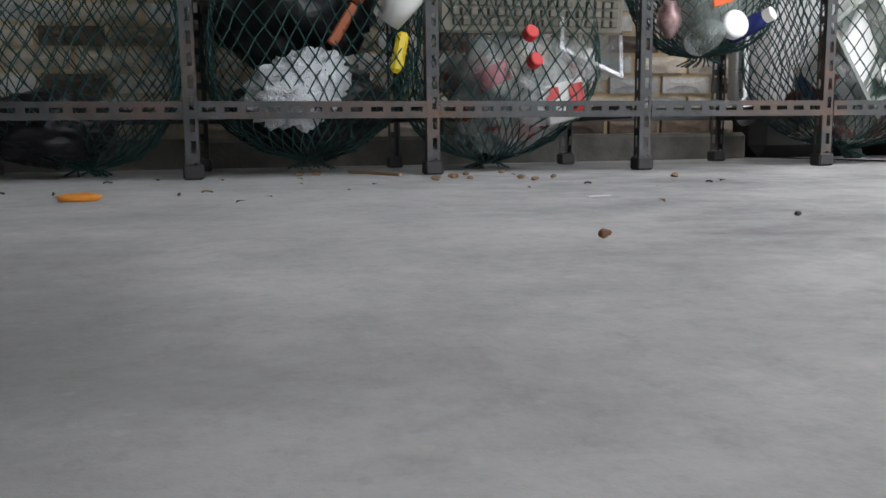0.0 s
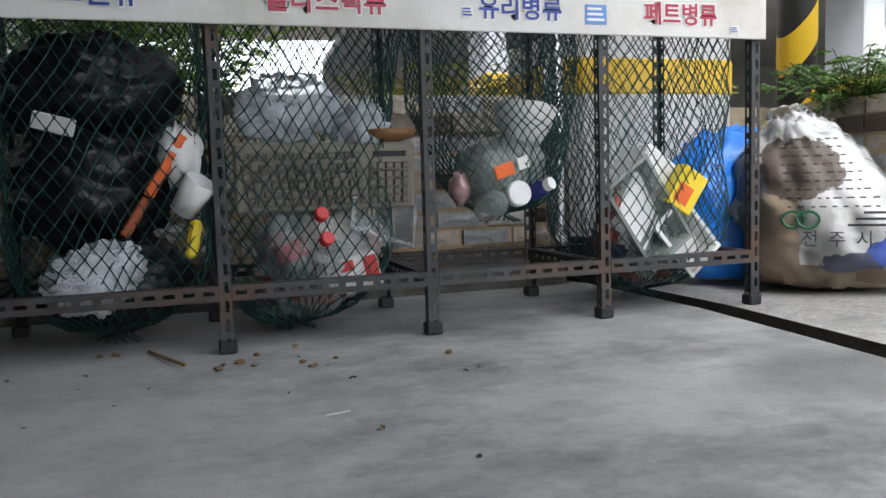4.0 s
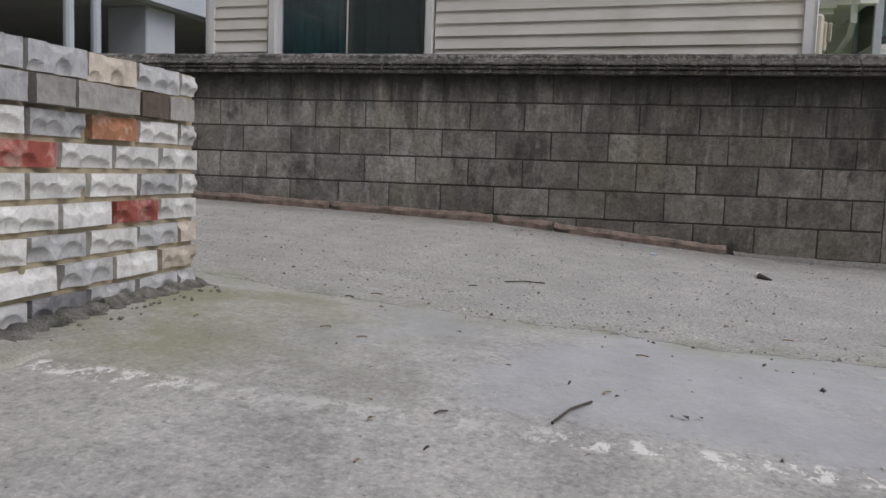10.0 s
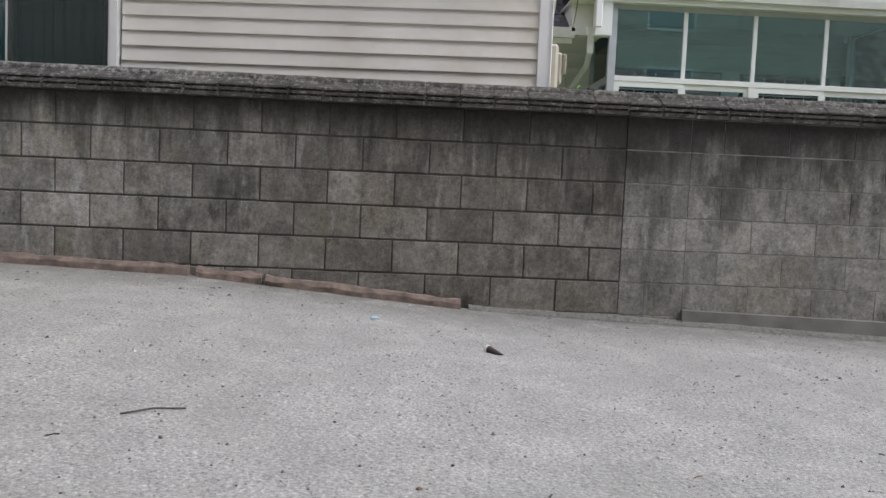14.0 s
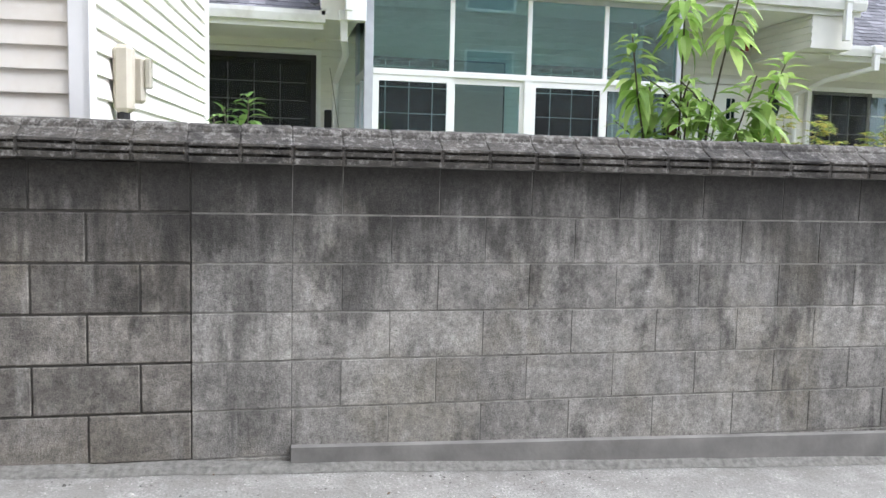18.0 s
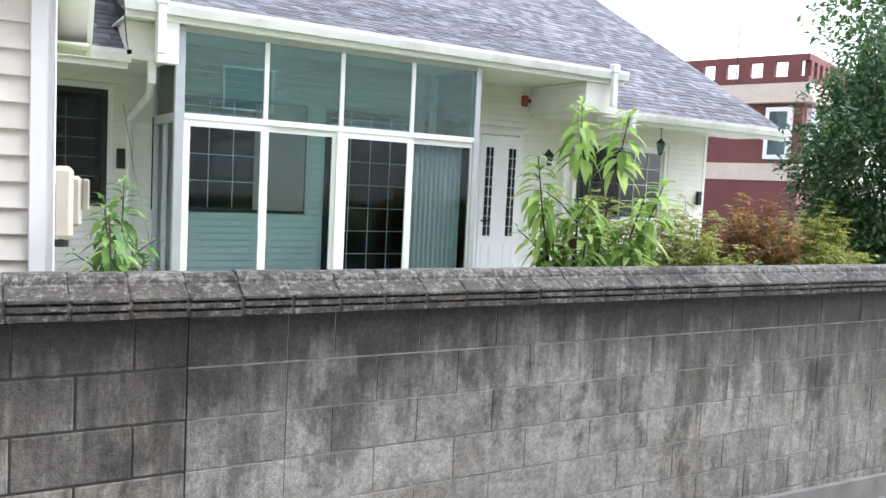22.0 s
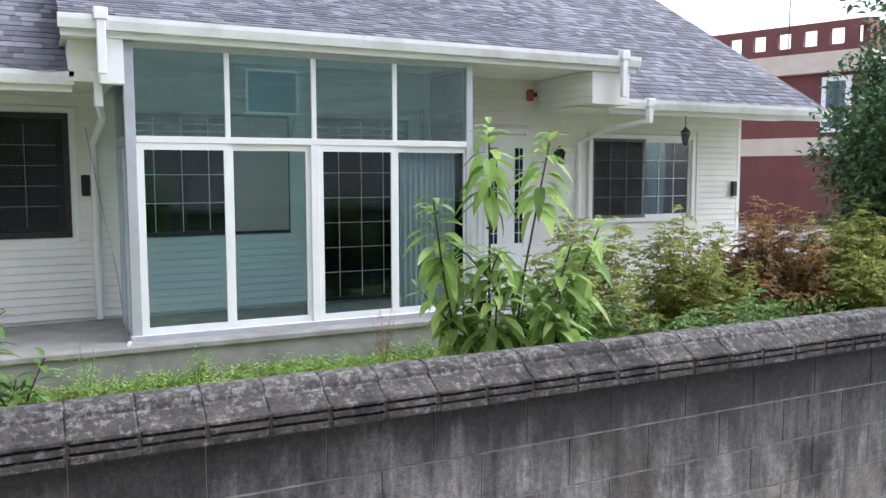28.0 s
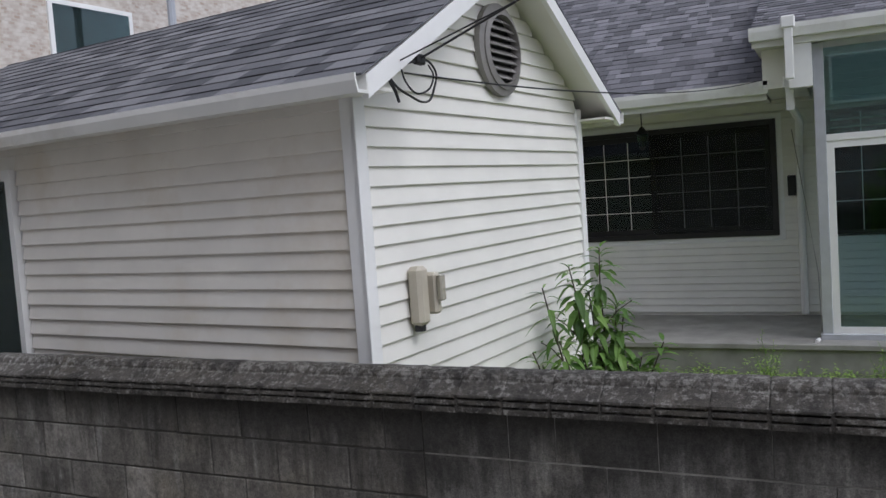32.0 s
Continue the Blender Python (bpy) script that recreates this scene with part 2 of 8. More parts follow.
    bump = n.calc("ADD", n.calc("MULTIPLY", fine, n.calc("SUBTRACT", 0.5, n.calc("MULTIPLY", inside, 0.35))), n.calc("MULTIPLY", n.calc("MULTIPLY", n.noise(p, 30, 5, 0.72), old), 2.6))
    rough = n.calc("ADD", n.calc("MULTIPLY", mid, 0.25), 0.6)
    return n.finish(col, rough, bump, 0.6, 0.008)


def block_material(name, base, dark, rnd, runs_at=0.60, south=0.1, leach=0.4, lichen=0.0):
    """Weathered concrete block: sandy grain, pits, clouded greys, and water runs that start at the coping."""
    n = Net(name)
    p = n.place()
    sep = n.node("ShaderNodeSeparateXYZ")
    n.link(p, sep.inputs[0])
    y, z = sep.outputs[1], sep.outputs[2]
    r = n.node("ShaderNodeObjectInfo").outputs["Random"]
    sand = n.noise(p, 150, 4, 0.7)
    cloud = n.noise(p, 3.2, 5, 0.6)
    patch = n.noise(p, 11, 6, 0.65)
    col = n.ramp(patch, [(0.34, tuple(x * 0.72 for x in base)), (0.5, base), (0.66, tuple(x * 1.26 for x in base))])
    col = n.mix(1.0, col, n.ramp(r, [(0.0, 1 - rnd), (0.5, 1.0), (1.0, 1 + rnd)]), "MULTIPLY")
    col = n.mix(1.0, col, n.ramp(cloud, [(0.34, 0.74), (0.5, 1.0), (0.66, 1.16)]), "MULTIPLY")
    # ochre and algae bloom
    bloom = n.ramp(n.noise(p, 1.7, 5, 0.6), [(0.5, 0.0), (0.68, 0.5)])
    col = n.mix(bloom, col, (base[0] * 0.92, base[1] * 0.86, base[2] * 0.68))
    # pale lime runs
    lime = n.noise(n.place((1.0, 7.0, 1.6)), 1.9, 7, 0.64)
    col = n.mix(n.ramp(lime, [(0.54, 0.0), (0.7, leach)]), col, (0.34, 0.33, 0.305))
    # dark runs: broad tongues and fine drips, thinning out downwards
    # the dark term grows with height, most below the coping, and southwards
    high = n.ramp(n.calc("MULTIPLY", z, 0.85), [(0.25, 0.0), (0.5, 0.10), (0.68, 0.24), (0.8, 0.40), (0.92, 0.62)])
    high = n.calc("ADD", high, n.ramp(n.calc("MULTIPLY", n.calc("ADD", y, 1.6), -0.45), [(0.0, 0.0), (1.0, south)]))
    # one long stretch of wall, centred on y = -0.75, made darker
    mid_stretch = n.ramp(n.calc("MULTIPLY", n.calc("ABSOLUTE", n.calc("ADD", y, 0.75)), 0.5), [(0.35, 0.15), (0.6, 0.0)])
    high = n.calc("ADD", high, mid_stretch)
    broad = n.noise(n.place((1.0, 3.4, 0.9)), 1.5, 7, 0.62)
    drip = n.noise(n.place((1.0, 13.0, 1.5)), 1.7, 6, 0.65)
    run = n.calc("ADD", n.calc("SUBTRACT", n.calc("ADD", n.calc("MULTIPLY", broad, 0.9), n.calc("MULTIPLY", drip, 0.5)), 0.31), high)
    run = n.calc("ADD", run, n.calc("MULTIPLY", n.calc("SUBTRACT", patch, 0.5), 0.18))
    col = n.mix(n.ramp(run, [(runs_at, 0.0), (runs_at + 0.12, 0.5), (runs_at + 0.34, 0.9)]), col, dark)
    # isolated black patches
    blot = n.noise(n.place((1.0, 1.3, 0.8)), 2.6, 6, 0.66)
    col = n.mix(n.ramp(blot, [(0.56, 0.0), (0.66, 0.7)]), col, tuple(x * 1.3 for x in dark))
    if lichen:
        spots = n.noise(p, 30, 7, 0.75)
        lift = n.calc("MULTIPLY", n.calc("GREATER_THAN", z, 1.19), 0.05)
        col = n.mix(n.ramp(n.calc("ADD", spots, lift), [(0.52, 0.0), (0.62, lichen)]), col, (0.36, 0.35, 0.32))
        col = n.mix(n.ramp(n.noise(p, 4.5, 6, 0.7), [(0.5, 0.0), (0.62, 0.75)]), col, dark)
    col = n.mix(1.0, col, n.ramp(sand, [(0.32, 0.66), (0.5, 1.0), (0.7, 1.26)]), "MULTIPLY")
    col = n.mix(1.0, col, n.ramp(n.noise(p, 48, 5, 0.78), [(0.33, 0.62), (0.48, 0.98), (0.64, 1.3)]), "MULTIPLY")
    pits = n.node("ShaderNodeTexVoronoi", Scale=62.0)
    n.link(p, pits.inputs["Vector"])
    hole = n.calc("MULTIPLY", n.ramp(pits.outputs["Distance"], [(0.1, 1.0), (0.22, 0.0)]), n.ramp(n.noise(p, 24, 3), [(0.52, 0.0), (0.6, 1.0)]))
    col = n.mix(n.calc("MULTIPLY", hole, 0.55), col, tuple(x * 0.25 for x in base))
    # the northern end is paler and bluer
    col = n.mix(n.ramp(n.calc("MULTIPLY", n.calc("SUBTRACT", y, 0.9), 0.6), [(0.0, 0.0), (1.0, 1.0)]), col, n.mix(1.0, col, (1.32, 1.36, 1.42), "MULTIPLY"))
    relief = n.calc("SUBTRACT", n.calc("ADD", sand, n.calc("MULTIPLY", patch, 0.8)), n.calc("MULTIPLY", hole, 1.5))
    return n.finish(col, 0.92, relief, 0.55, 0.006)


def brick_material(name, base, worn, amount=0.5):
    """A split-face brick: its own colour, rubbed paler in patches, with fine grain and a little grime."""
    n = Net(name)
    r = n.node("ShaderNodeObjectInfo").outputs["Random"]
    p = n.place()
    a = n.noise(p, 26, 5, 0.62)
    b = n.noise(p, 120, 4, 0.7)
    col = n.mix(1.0, base, n.ramp(r, [(0.0, 0.82), (1.0, 1.14)]), "MULTIPLY")
    col = n.mix(1.0, col, n.ramp(a, [(0.3, 0.74), (0.5, 1.0), (0.72, 1.14)]), "MULTIPLY")
    col = n.mix(n.ramp(n.noise(p, 19, 5, 0.62), [(0.5, 0.0), (0.64, amount)]), col, worn)
    col = n.mix(n.ramp(n.noise(p, 7, 6, 0.72), [(0.56, 0.0), (0.72, 0.45)]), col, (0.15, 0.14, 0.125))
    col = n.mix(1.0, col, n.ramp(b, [(0.3, 0.86), (0.7, 1.08)]), "MULTIPLY")
    return n.finish(col, 0.8, n.calc("ADD", b, n.calc("MULTIPLY", a, 0.5)), 0.35, 0.004)


def shingle_material(name="asphalt_shingle", stops=((0.0, (0.095, 0.095, 0.104)), (0.35, (0.13, 0.13, 0.142)), (0.65, (0.175, 0.174, 0.19)), (1.0, (0.255, 0.253, 0.272)))):
    n = Net(name)
    r = n.node("ShaderNodeNewGeometry").outputs["Random Per Island"]
    p = n.place()
    col = n.ramp(r, list(stops))
    g = n.noise(p, 190, 2, 0.7)
    col = n.mix(1.0, col, n.ramp(g, [(0.3, 0.72), (0.7, 1.2)]), "MULTIPLY")
    col = n.mix(n.ramp(n.noise(p, 0.8, 5), [(0.5, 0.0), (0.75, 0.3)]), col, (0.10, 0.098, 0.11))
    return n.finish(col, 0.9, g, 0.4, 0.004)


def leaf_material(name, lo, mid, hi, through=0.25):
    n = Net(name)
    r = n.node("ShaderNodeNewGeometry").outputs["Random Per Island"]
    p = n.place()
    col = n.ramp(r, [(0.0, lo), (0.5, mid), (1.0, hi)])
    col = n.mix(1.0, col, n.ramp(n.noise(p, 5, 3), [(0.3, 0.75), (0.7, 1.2)]), "MULTIPLY")
    n.bsdf.inputs["Specular IOR Level"].default_value = 0.35
    n.finish(col, 0.5)
    tr = n.node("ShaderNodeBsdfTranslucent")
    n.link(col, tr.inputs[0])
    add = n.node("ShaderNodeMixShader")
    add.inputs[0].default_value = through
    n.link(n.bsdf.outputs[0], add.inputs[1])
    n.link(tr.outputs[0], add.inputs[2])
    n.link(add.outputs[0], n.t.nodes["Material Output"].inputs[0])
    return n.mat


def glass_pane(name, tint, rough=0.0, mixin=0.35, gloss=(0.94, 1.0, 1.0)):
    """Window glass: mirror-like gloss by Fresnel over a tinted see-through pane."""
    n = Net(name)
    tr = n.node("ShaderNodeBsdfTransparent")
    tr.inputs[0].default_value = (*tint, 1)
    gl = n.node("ShaderNodeBsdfGlossy", Roughness=rough)
    gl.inputs[0].default_value = (*gloss, 1)
    fr = n.node("ShaderNodeFresnel", IOR=1.5)
    f = n.calc("ADD", n.calc("MULTIPLY", fr.outputs[0], 1.0 - mixin), mixin)
    m = n.node("ShaderNodeMixShader")
    n.link(f, m.inputs[0])
    n.link(tr.outputs[0], m.inputs[1])
    n.link(gl.outputs[0], m.inputs[2])
    n.link(m.outputs[0], n.t.nodes["Material Output"].inputs[0])
    return n.mat


def film_plastic(name, tint, seen=0.45, rough=0.12, cloud=0.5, crumple=0.4, opaque_above=None):
    """Thin crumpled plastic film: partly see-through, glossy by Fresnel; printed white above a local height."""
    n = Net(name)
    p = n.place()
    n.finish(tint, rough, n.noise(p, 22, 4, 0.6), crumple, 0.02)
    tr = n.node("ShaderNodeBsdfTransparent")
    see = tr
    if rough < 0.3:
        gl = n.node("ShaderNodeBsdfGlossy", Roughness=rough)
        n.link(n.bsdf.inputs["Normal"].links[0].from_socket, gl.inputs["Normal"])
        fr = n.node("ShaderNodeFresnel", IOR=1.25)
        see = n.node("ShaderNodeMixShader")
        n.link(fr.outputs[0], see.inputs[0])
        n.link(tr.outputs[0], see.inputs[1])
        n.link(gl.outputs[0], see.inputs[2])
    m = n.node("ShaderNodeMixShader")
    fac = n.ramp(n.noise(p, 12, 4), [(0.3, max(0.0, seen - cloud * 0.5)), (0.7, min(1.0, seen + cloud * 0.5))])
    if opaque_above:
        v = n.place(local=True)
        sep = n.node("ShaderNodeSeparateXYZ")
        n.link(v, sep.inputs[0])
        h = n.calc("ADD", sep.outputs[2], n.calc("MULTIPLY", n.calc("SUBTRACT", n.noise(v, 9, 3, 0.5), 0.5), 0.06))
        fac = n.calc("MULTIPLY", fac, n.ramp(h, [(opaque_above - 0.012, 1.0), (opaque_above + 0.012, 0.06)]))
        fac = n.calc("MULTIPLY", fac, n.ramp(n.calc("ADD", sep.outputs[0], 0.5), [(0.27, 0.45), (0.34, 1.0), (0.735, 1.0), (0.76, 0.5)]))
    n.link(fac, m.inputs[0])
    n.link(see.outputs[0], m.inputs[2])
    n.link(n.bsdf.outputs[0], m.inputs[1])
    n.link(m.outputs[0], n.t.nodes["Material Output"].inputs[0])
    return n.mat


def waste_material(name, colours, scale):
    """Packed mixed packaging: irregular patches of different colours with creases."""
    n = Net(name)
    p = n.place()
    v = n.node("ShaderNodeTexVoronoi", Scale=scale)
    w = n.node("ShaderNodeVectorMath")
    w.operation = "ADD"
    warp = n.node("ShaderNodeTexNoise", Scale=scale * 0.9, Detail=4.0)
    n.link(p, warp.inputs["Vector"])
    n.link(p, w.inputs[0])
    sc = n.node("ShaderNodeVectorMath")
    sc.operation = "SCALE"
    sc.inputs["Scale"].default_value = 1.1 / scale
    n.link(warp.outputs["Color"], sc.inputs[0])
    n.link(sc.outputs[0], w.inputs[1])
    n.link(w.outputs[0], v.inputs["Vector"])
    sp = n.node("ShaderNodeSeparateColor")
    n.link(v.outputs["Color"], sp.inputs[0])
    ramp = n.node("ShaderNodeValToRGB")
    ramp.color_ramp.interpolation = "CONSTANT"
    el = ramp.color_ramp.elements
    while len(el) < len(colours):
        el.new(0.5)
    for k, (e, c) in enumerate(zip(el, colours)):
        e.position, e.color = k / len(colours), (*c, 1)
    n.link(sp.outputs[0], ramp.inputs[0])
    crease = n.noise(p, scale * 3, 6, 0.7)
    col = n.mix(1.0, ramp.outputs[0], n.ramp(crease, [(0.3, 0.6), (0.7, 1.2)]), "MULTIPLY")
    return n.finish(col, 0.5, crease, 0.8, 0.02)


def packed_material(name, colours, scale, zones):
    """Pale packed waste with large pieces at given places. zones: (x, z), half sizes, colour, raggedness, on the thing's front."""
    n = Net(name)
    v = n.place(local=True)
    sep = n.node("ShaderNodeSeparateXYZ")
    n.link(v, sep.inputs[0])
    warp = n.node("ShaderNodeVectorMath")
    warp.operation = "MULTIPLY_ADD"
    nz = n.node("ShaderNodeTexNoise", Scale=scale * 0.6, Detail=2.0)
    n.link(v, nz.inputs["Vector"])
    n.link(nz.outputs["Color"], warp.inputs[0])
    warp.inputs[1].default_value = (1.3 / scale,) * 3
    n.link(v, warp.inputs[2])
    cell = n.node("ShaderNodeTexVoronoi", Scale=scale)
    n.link(warp.outputs[0], cell.inputs["Vector"])
    tone = n.node("ShaderNodeSeparateColor")
    n.link(cell.outputs["Color"], tone.inputs[0])
    ramp = n.node("ShaderNodeValToRGB")
    ramp.color_ramp.interpolation = "CONSTANT"
    el = ramp.color_ramp.elements
    while len(el) < len(colours):
        el.new(0.5)
    for k, (e, c) in enumerate(zip(el, colours)):
        e.position, e.color = k / len(colours), (*c, 1)
    n.link(tone.outputs[0], ramp.inputs[0])
    last = ramp.outputs[0]
    wob = n.calc("SUBTRACT", n.noise(v, 14, 2, 0.5), 0.5)
    wob2 = n.calc("SUBTRACT", n.noise(n.place((1, 1, 1), local=True), 31, 2, 0.5), 0.5)
    shade = n.ramp(n.noise(v, 16, 4, 0.6), [(0.3, 0.78), (0.7, 1.15)])
    for (cx, cz), (rx, rz), colour, rag in zones:
        a = n.calc("POWER", n.calc("MULTIPLY", n.calc("ABSOLUTE", n.calc("SUBTRACT", sep.outputs[0], cx)), 1 / rx), 2.0 if rag == 0 else 2.6)
        b = n.calc("POWER", n.calc("MULTIPLY", n.calc("ABSOLUTE", n.calc("SUBTRACT", sep.outputs[2], cz)), 1 / rz), 2.0 if rag == 0 else 2.6)
        d = n.calc("ADD", n.calc("ADD", a, b), n.calc("MULTIPLY", n.calc("ADD", wob, wob2), rag))
        last = n.mix(n.ramp(n.calc("MULTIPLY", d, 0.5), [(0.46, 1.0), (0.54, 0.0)]), last, n.mix(1.0, colour, shade, "MULTIPLY"))
    n.link(n.mix(1.0, last, n.ramp(n.noise(v, 9, 3, 0.5), [(0.35, 0.86), (0.65, 1.06)]), "MULTIPLY"), n.bsdf.inputs["Base Color"])
    col = n.bsdf.inputs["Base Color"].links[0].from_socket
    return n.finish(col, 0.45, n.noise(v, 17, 3, 0.55), 0.35, 0.012)


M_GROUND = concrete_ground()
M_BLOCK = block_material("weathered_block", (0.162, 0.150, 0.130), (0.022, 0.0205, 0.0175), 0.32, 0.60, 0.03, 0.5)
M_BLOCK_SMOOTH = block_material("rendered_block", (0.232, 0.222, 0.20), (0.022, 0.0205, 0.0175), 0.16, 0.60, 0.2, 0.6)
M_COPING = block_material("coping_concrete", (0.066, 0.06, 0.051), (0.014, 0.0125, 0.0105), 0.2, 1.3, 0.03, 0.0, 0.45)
M_MORTAR = plain("block_mortar", (0.085, 0.08, 0.07), 0.95, 0.3, 12, bump=0.5)
BRICK_CODES = {
    "W": brick_material("white_brick", (0.585, 0.575, 0.55), (0.68, 0.67, 0.65), 0.5),
    "G": brick_material("grey_white_brick", (0.40, 0.40, 0.40), (0.58, 0.575, 0.56), 0.6),
    "D": brick_material("dark_grey_brick", (0.15, 0.15, 0.16), (0.34, 0.335, 0.33), 0.45),
    "K": brick_material("black_brick", (0.045, 0.04, 0.04), (0.16, 0.15, 0.14), 0.35),
    "R": brick_material("red_brick", (0.29, 0.07, 0.052), (0.55, 0.37, 0.32), 0.65),
    "O": brick_material("orange_brick", (0.34, 0.15, 0.075), (0.55, 0.42, 0.32), 0.7),
    "T": brick_material("tan_brick", (0.52, 0.455, 0.375), (0.63, 0.59, 0.53), 0.55),
    "S": brick_material("smooth_grey_brick", (0.28, 0.265, 0.245), (0.36, 0.34, 0.315), 0.4),
    "B": brick_material("brown_brick", (0.19, 0.135, 0.10), (0.27, 0.20, 0.15), 0.5),
    "N": brick_material("umber_brick", (0.085, 0.062, 0.048), (0.16, 0.115, 0.085), 0.4),
    "C": brick_material("sandy_brick", (0.31, 0.265, 0.21), (0.44, 0.395, 0.33), 0.55),
}
M_BRICK_MORTAR = plain("brick_mortar", (0.33, 0.28, 0.19), 0.95, 0.25, 18, bump=0.5, stain=(0.20, 0.185, 0.15))
M_TAN_MORTAR = plain("tan_mortar", (0.58, 0.45, 0.28), 0.95, 0.2, 18, bump=0.5, stain=(0.33, 0.26, 0.165))
M_SIDING = plain("vinyl_siding", (0.80, 0.785, 0.725), 0.5, 0.05, 3, bump=0.05, rnd=0.03)
M_SIDING_FRONT = plain("weathered_siding", (0.81, 0.78, 0.715), 0.5, 0.07, 2.5, bump=0.05, rnd=0.04, stain=(0.66, 0.58, 0.46))
M_TRIM = plain("white_trim", (0.84, 0.84, 0.82), 0.42, 0.04, 4, bump=0.04)
M_GUTTER = plain("white_gutter", (0.80, 0.80, 0.765), 0.4, 0.06, 3, bump=0.04, stain=(0.5, 0.47, 0.4))
M_SHINGLE = shingle_material()
M_SHINGLE_DARK = shingle_material("charcoal_shingle", ((0.0, (0.075, 0.077, 0.086)), (0.5, (0.145, 0.147, 0.158)), (1.0, (0.235, 0.236, 0.248))))
M_DARKFRAME = plain("dark_bronze_frame", (0.016, 0.014, 0.015), 0.5, 0.2, 8)
M_GLASS = glass_pane("window_glass", (0.86, 0.965, 0.99), 0.0, 0.0)
# upper panes: same glass, with the dim space behind put into a darker tint
M_GLASS_UP = glass_pane("dim_upper_glass", (0.64, 0.82, 0.80), 0.0, 0.13, (0.76, 0.95, 0.94))
M_GLASS_DARK = glass_pane("dark_window_glass", (0.33, 0.43, 0.45), 0.0, 0.0)
# near-black base colour stands for the lack of light indoors
M_ROOM = plain("unlit_room_paint", (0.045, 0.05, 0.05), 0.9, 0.3, 2)
M_PATIO = plain("patio_concrete", (0.29, 0.282, 0.26), 0.85, 0.25, 3, bump=0.3, stain=(0.2, 0.19, 0.17))
M_STEEL = plain("rusty_angle_steel", (0.045, 0.047, 0.05), 0.55, 0.4, 14, metal=0.2, bump=0.3, stain=(0.11, 0.06, 0.038))
M_NET = plain("green_net", (0.009, 0.05, 0.045), 0.6, 0.4, 30)
M_SIGN = plain("sign_white", (0.70, 0.69, 0.66), 0.5, 0.08, 5, stain=(0.42, 0.39, 0.33))
M_BLACKBAG = plain("black_plastic_bag", (0.009, 0.009, 0.011), 0.33, 0.3, 4, bump=0.3, dist=0.012)
MATS["black_plastic_bag"].node_tree.nodes["Principled BSDF"].inputs["Specular IOR Level"].default_value = 0.35
M_WHITE = plain("white_plastic", (0.72, 0.72, 0.71), 0.45, 0.06, 9)
M_SOIL = plain("soil", (0.09, 0.075, 0.05), 0.95, 0.4, 8, bump=0.8)
# faces of the drain slot get their own, much darker grey
M_DRAIN = plain("dark_drain", (0.06, 0.056, 0.05), 0.9, 0.4, 12, bump=0.5)
M_LAWN = plain("lawn_ground", (0.24, 0.30, 0.075), 0.95, 0.35, 5, bump=0.8, stain=(0.28, 0.29, 0.08))
M_BARK = plain("bark", (0.085, 0.07, 0.052), 0.9, 0.4, 20, bump=0.8, dist=0.01)
M_DARKBARK = plain("dark_bark", (0.035, 0.03, 0.025), 0.9, 0.4, 20, bump=0.8, dist=0.01)
# white render toned blue-grey: the facade's shade is put into this colour
M_APT = plain("shaded_white_render", (0.40, 0.42, 0.46), 0.7, 0.08, 1.5, stain=(0.33, 0.34, 0.36))
M_CEIL = plain("dark_ceiling_paint", (0.20, 0.20, 0.20), 0.8, 0.1, 1.5)
M_APT_GREY = plain("grey_soffit", (0.34, 0.34, 0.34), 0.8, 0.1, 1.5)
M_YELLOW = plain("yellow_paint", (0.66, 0.43, 0.02), 0.5, 0.12, 8, stain=(0.35, 0.25, 0.05))
M_BLACK = plain("black_rubber", (0.015, 0.015, 0.016), 0.6, 0.2, 12)
M_LEAF = leaf_material("leaf", (0.05, 0.11, 0.03), (0.10, 0.20, 0.052), (0.18, 0.31, 0.085), 0.3)
M_LEAF_BRIGHT = leaf_material("bright_leaf", (0.17, 0.29, 0.055), (0.31, 0.48, 0.115), (0.52, 0.66, 0.23), 0.42)
M_LEAF_YELLOW = leaf_material("yellow_leaf", (0.17, 0.20, 0.04), (0.34, 0.35, 0.07), (0.50, 0.44, 0.10), 0.4)
M_LEAF_RED = leaf_material("red_leaf", (0.12, 0.15, 0.04), (0.32, 0.19, 0.06), (0.44, 0.19, 0.07), 0.4)
M_LEAF_MID = leaf_material("mid_leaf", (0.065, 0.14, 0.03), (0.13, 0.245, 0.055), (0.25, 0.39, 0.11), 0.35)
M_NANDINA = leaf_material("nandina_leaf", (0.13, 0.21, 0.045), (0.30, 0.37, 0.08), (0.52, 0.42, 0.11), 0.45)
M_LEAF_GLOSS = leaf_material("glossy_leaf", (0.045, 0.10, 0.038), (0.09, 0.185, 0.07), (0.19, 0.32, 0.13), 0.3)
MATS["glossy_leaf"].node_tree.nodes["Principled BSDF"].inputs["Roughness"].default_value = 0.28
MATS["glossy_leaf"].node_tree.nodes["Principled BSDF"].inputs["Specular IOR Level"].default_value = 0.6
M_DRYWEED = plain("dry_weed_leaf", (0.20, 0.13, 0.06), 0.9)
M_REDWALL = plain("red_render", (0.165, 0.056, 0.048), 0.8, 0.12, 1.2, bump=0.2)
M_CREAM = plain("cream_band", (0.62, 0.52, 0.42), 0.7, 0.08, 2)

# ---- building helpers ----


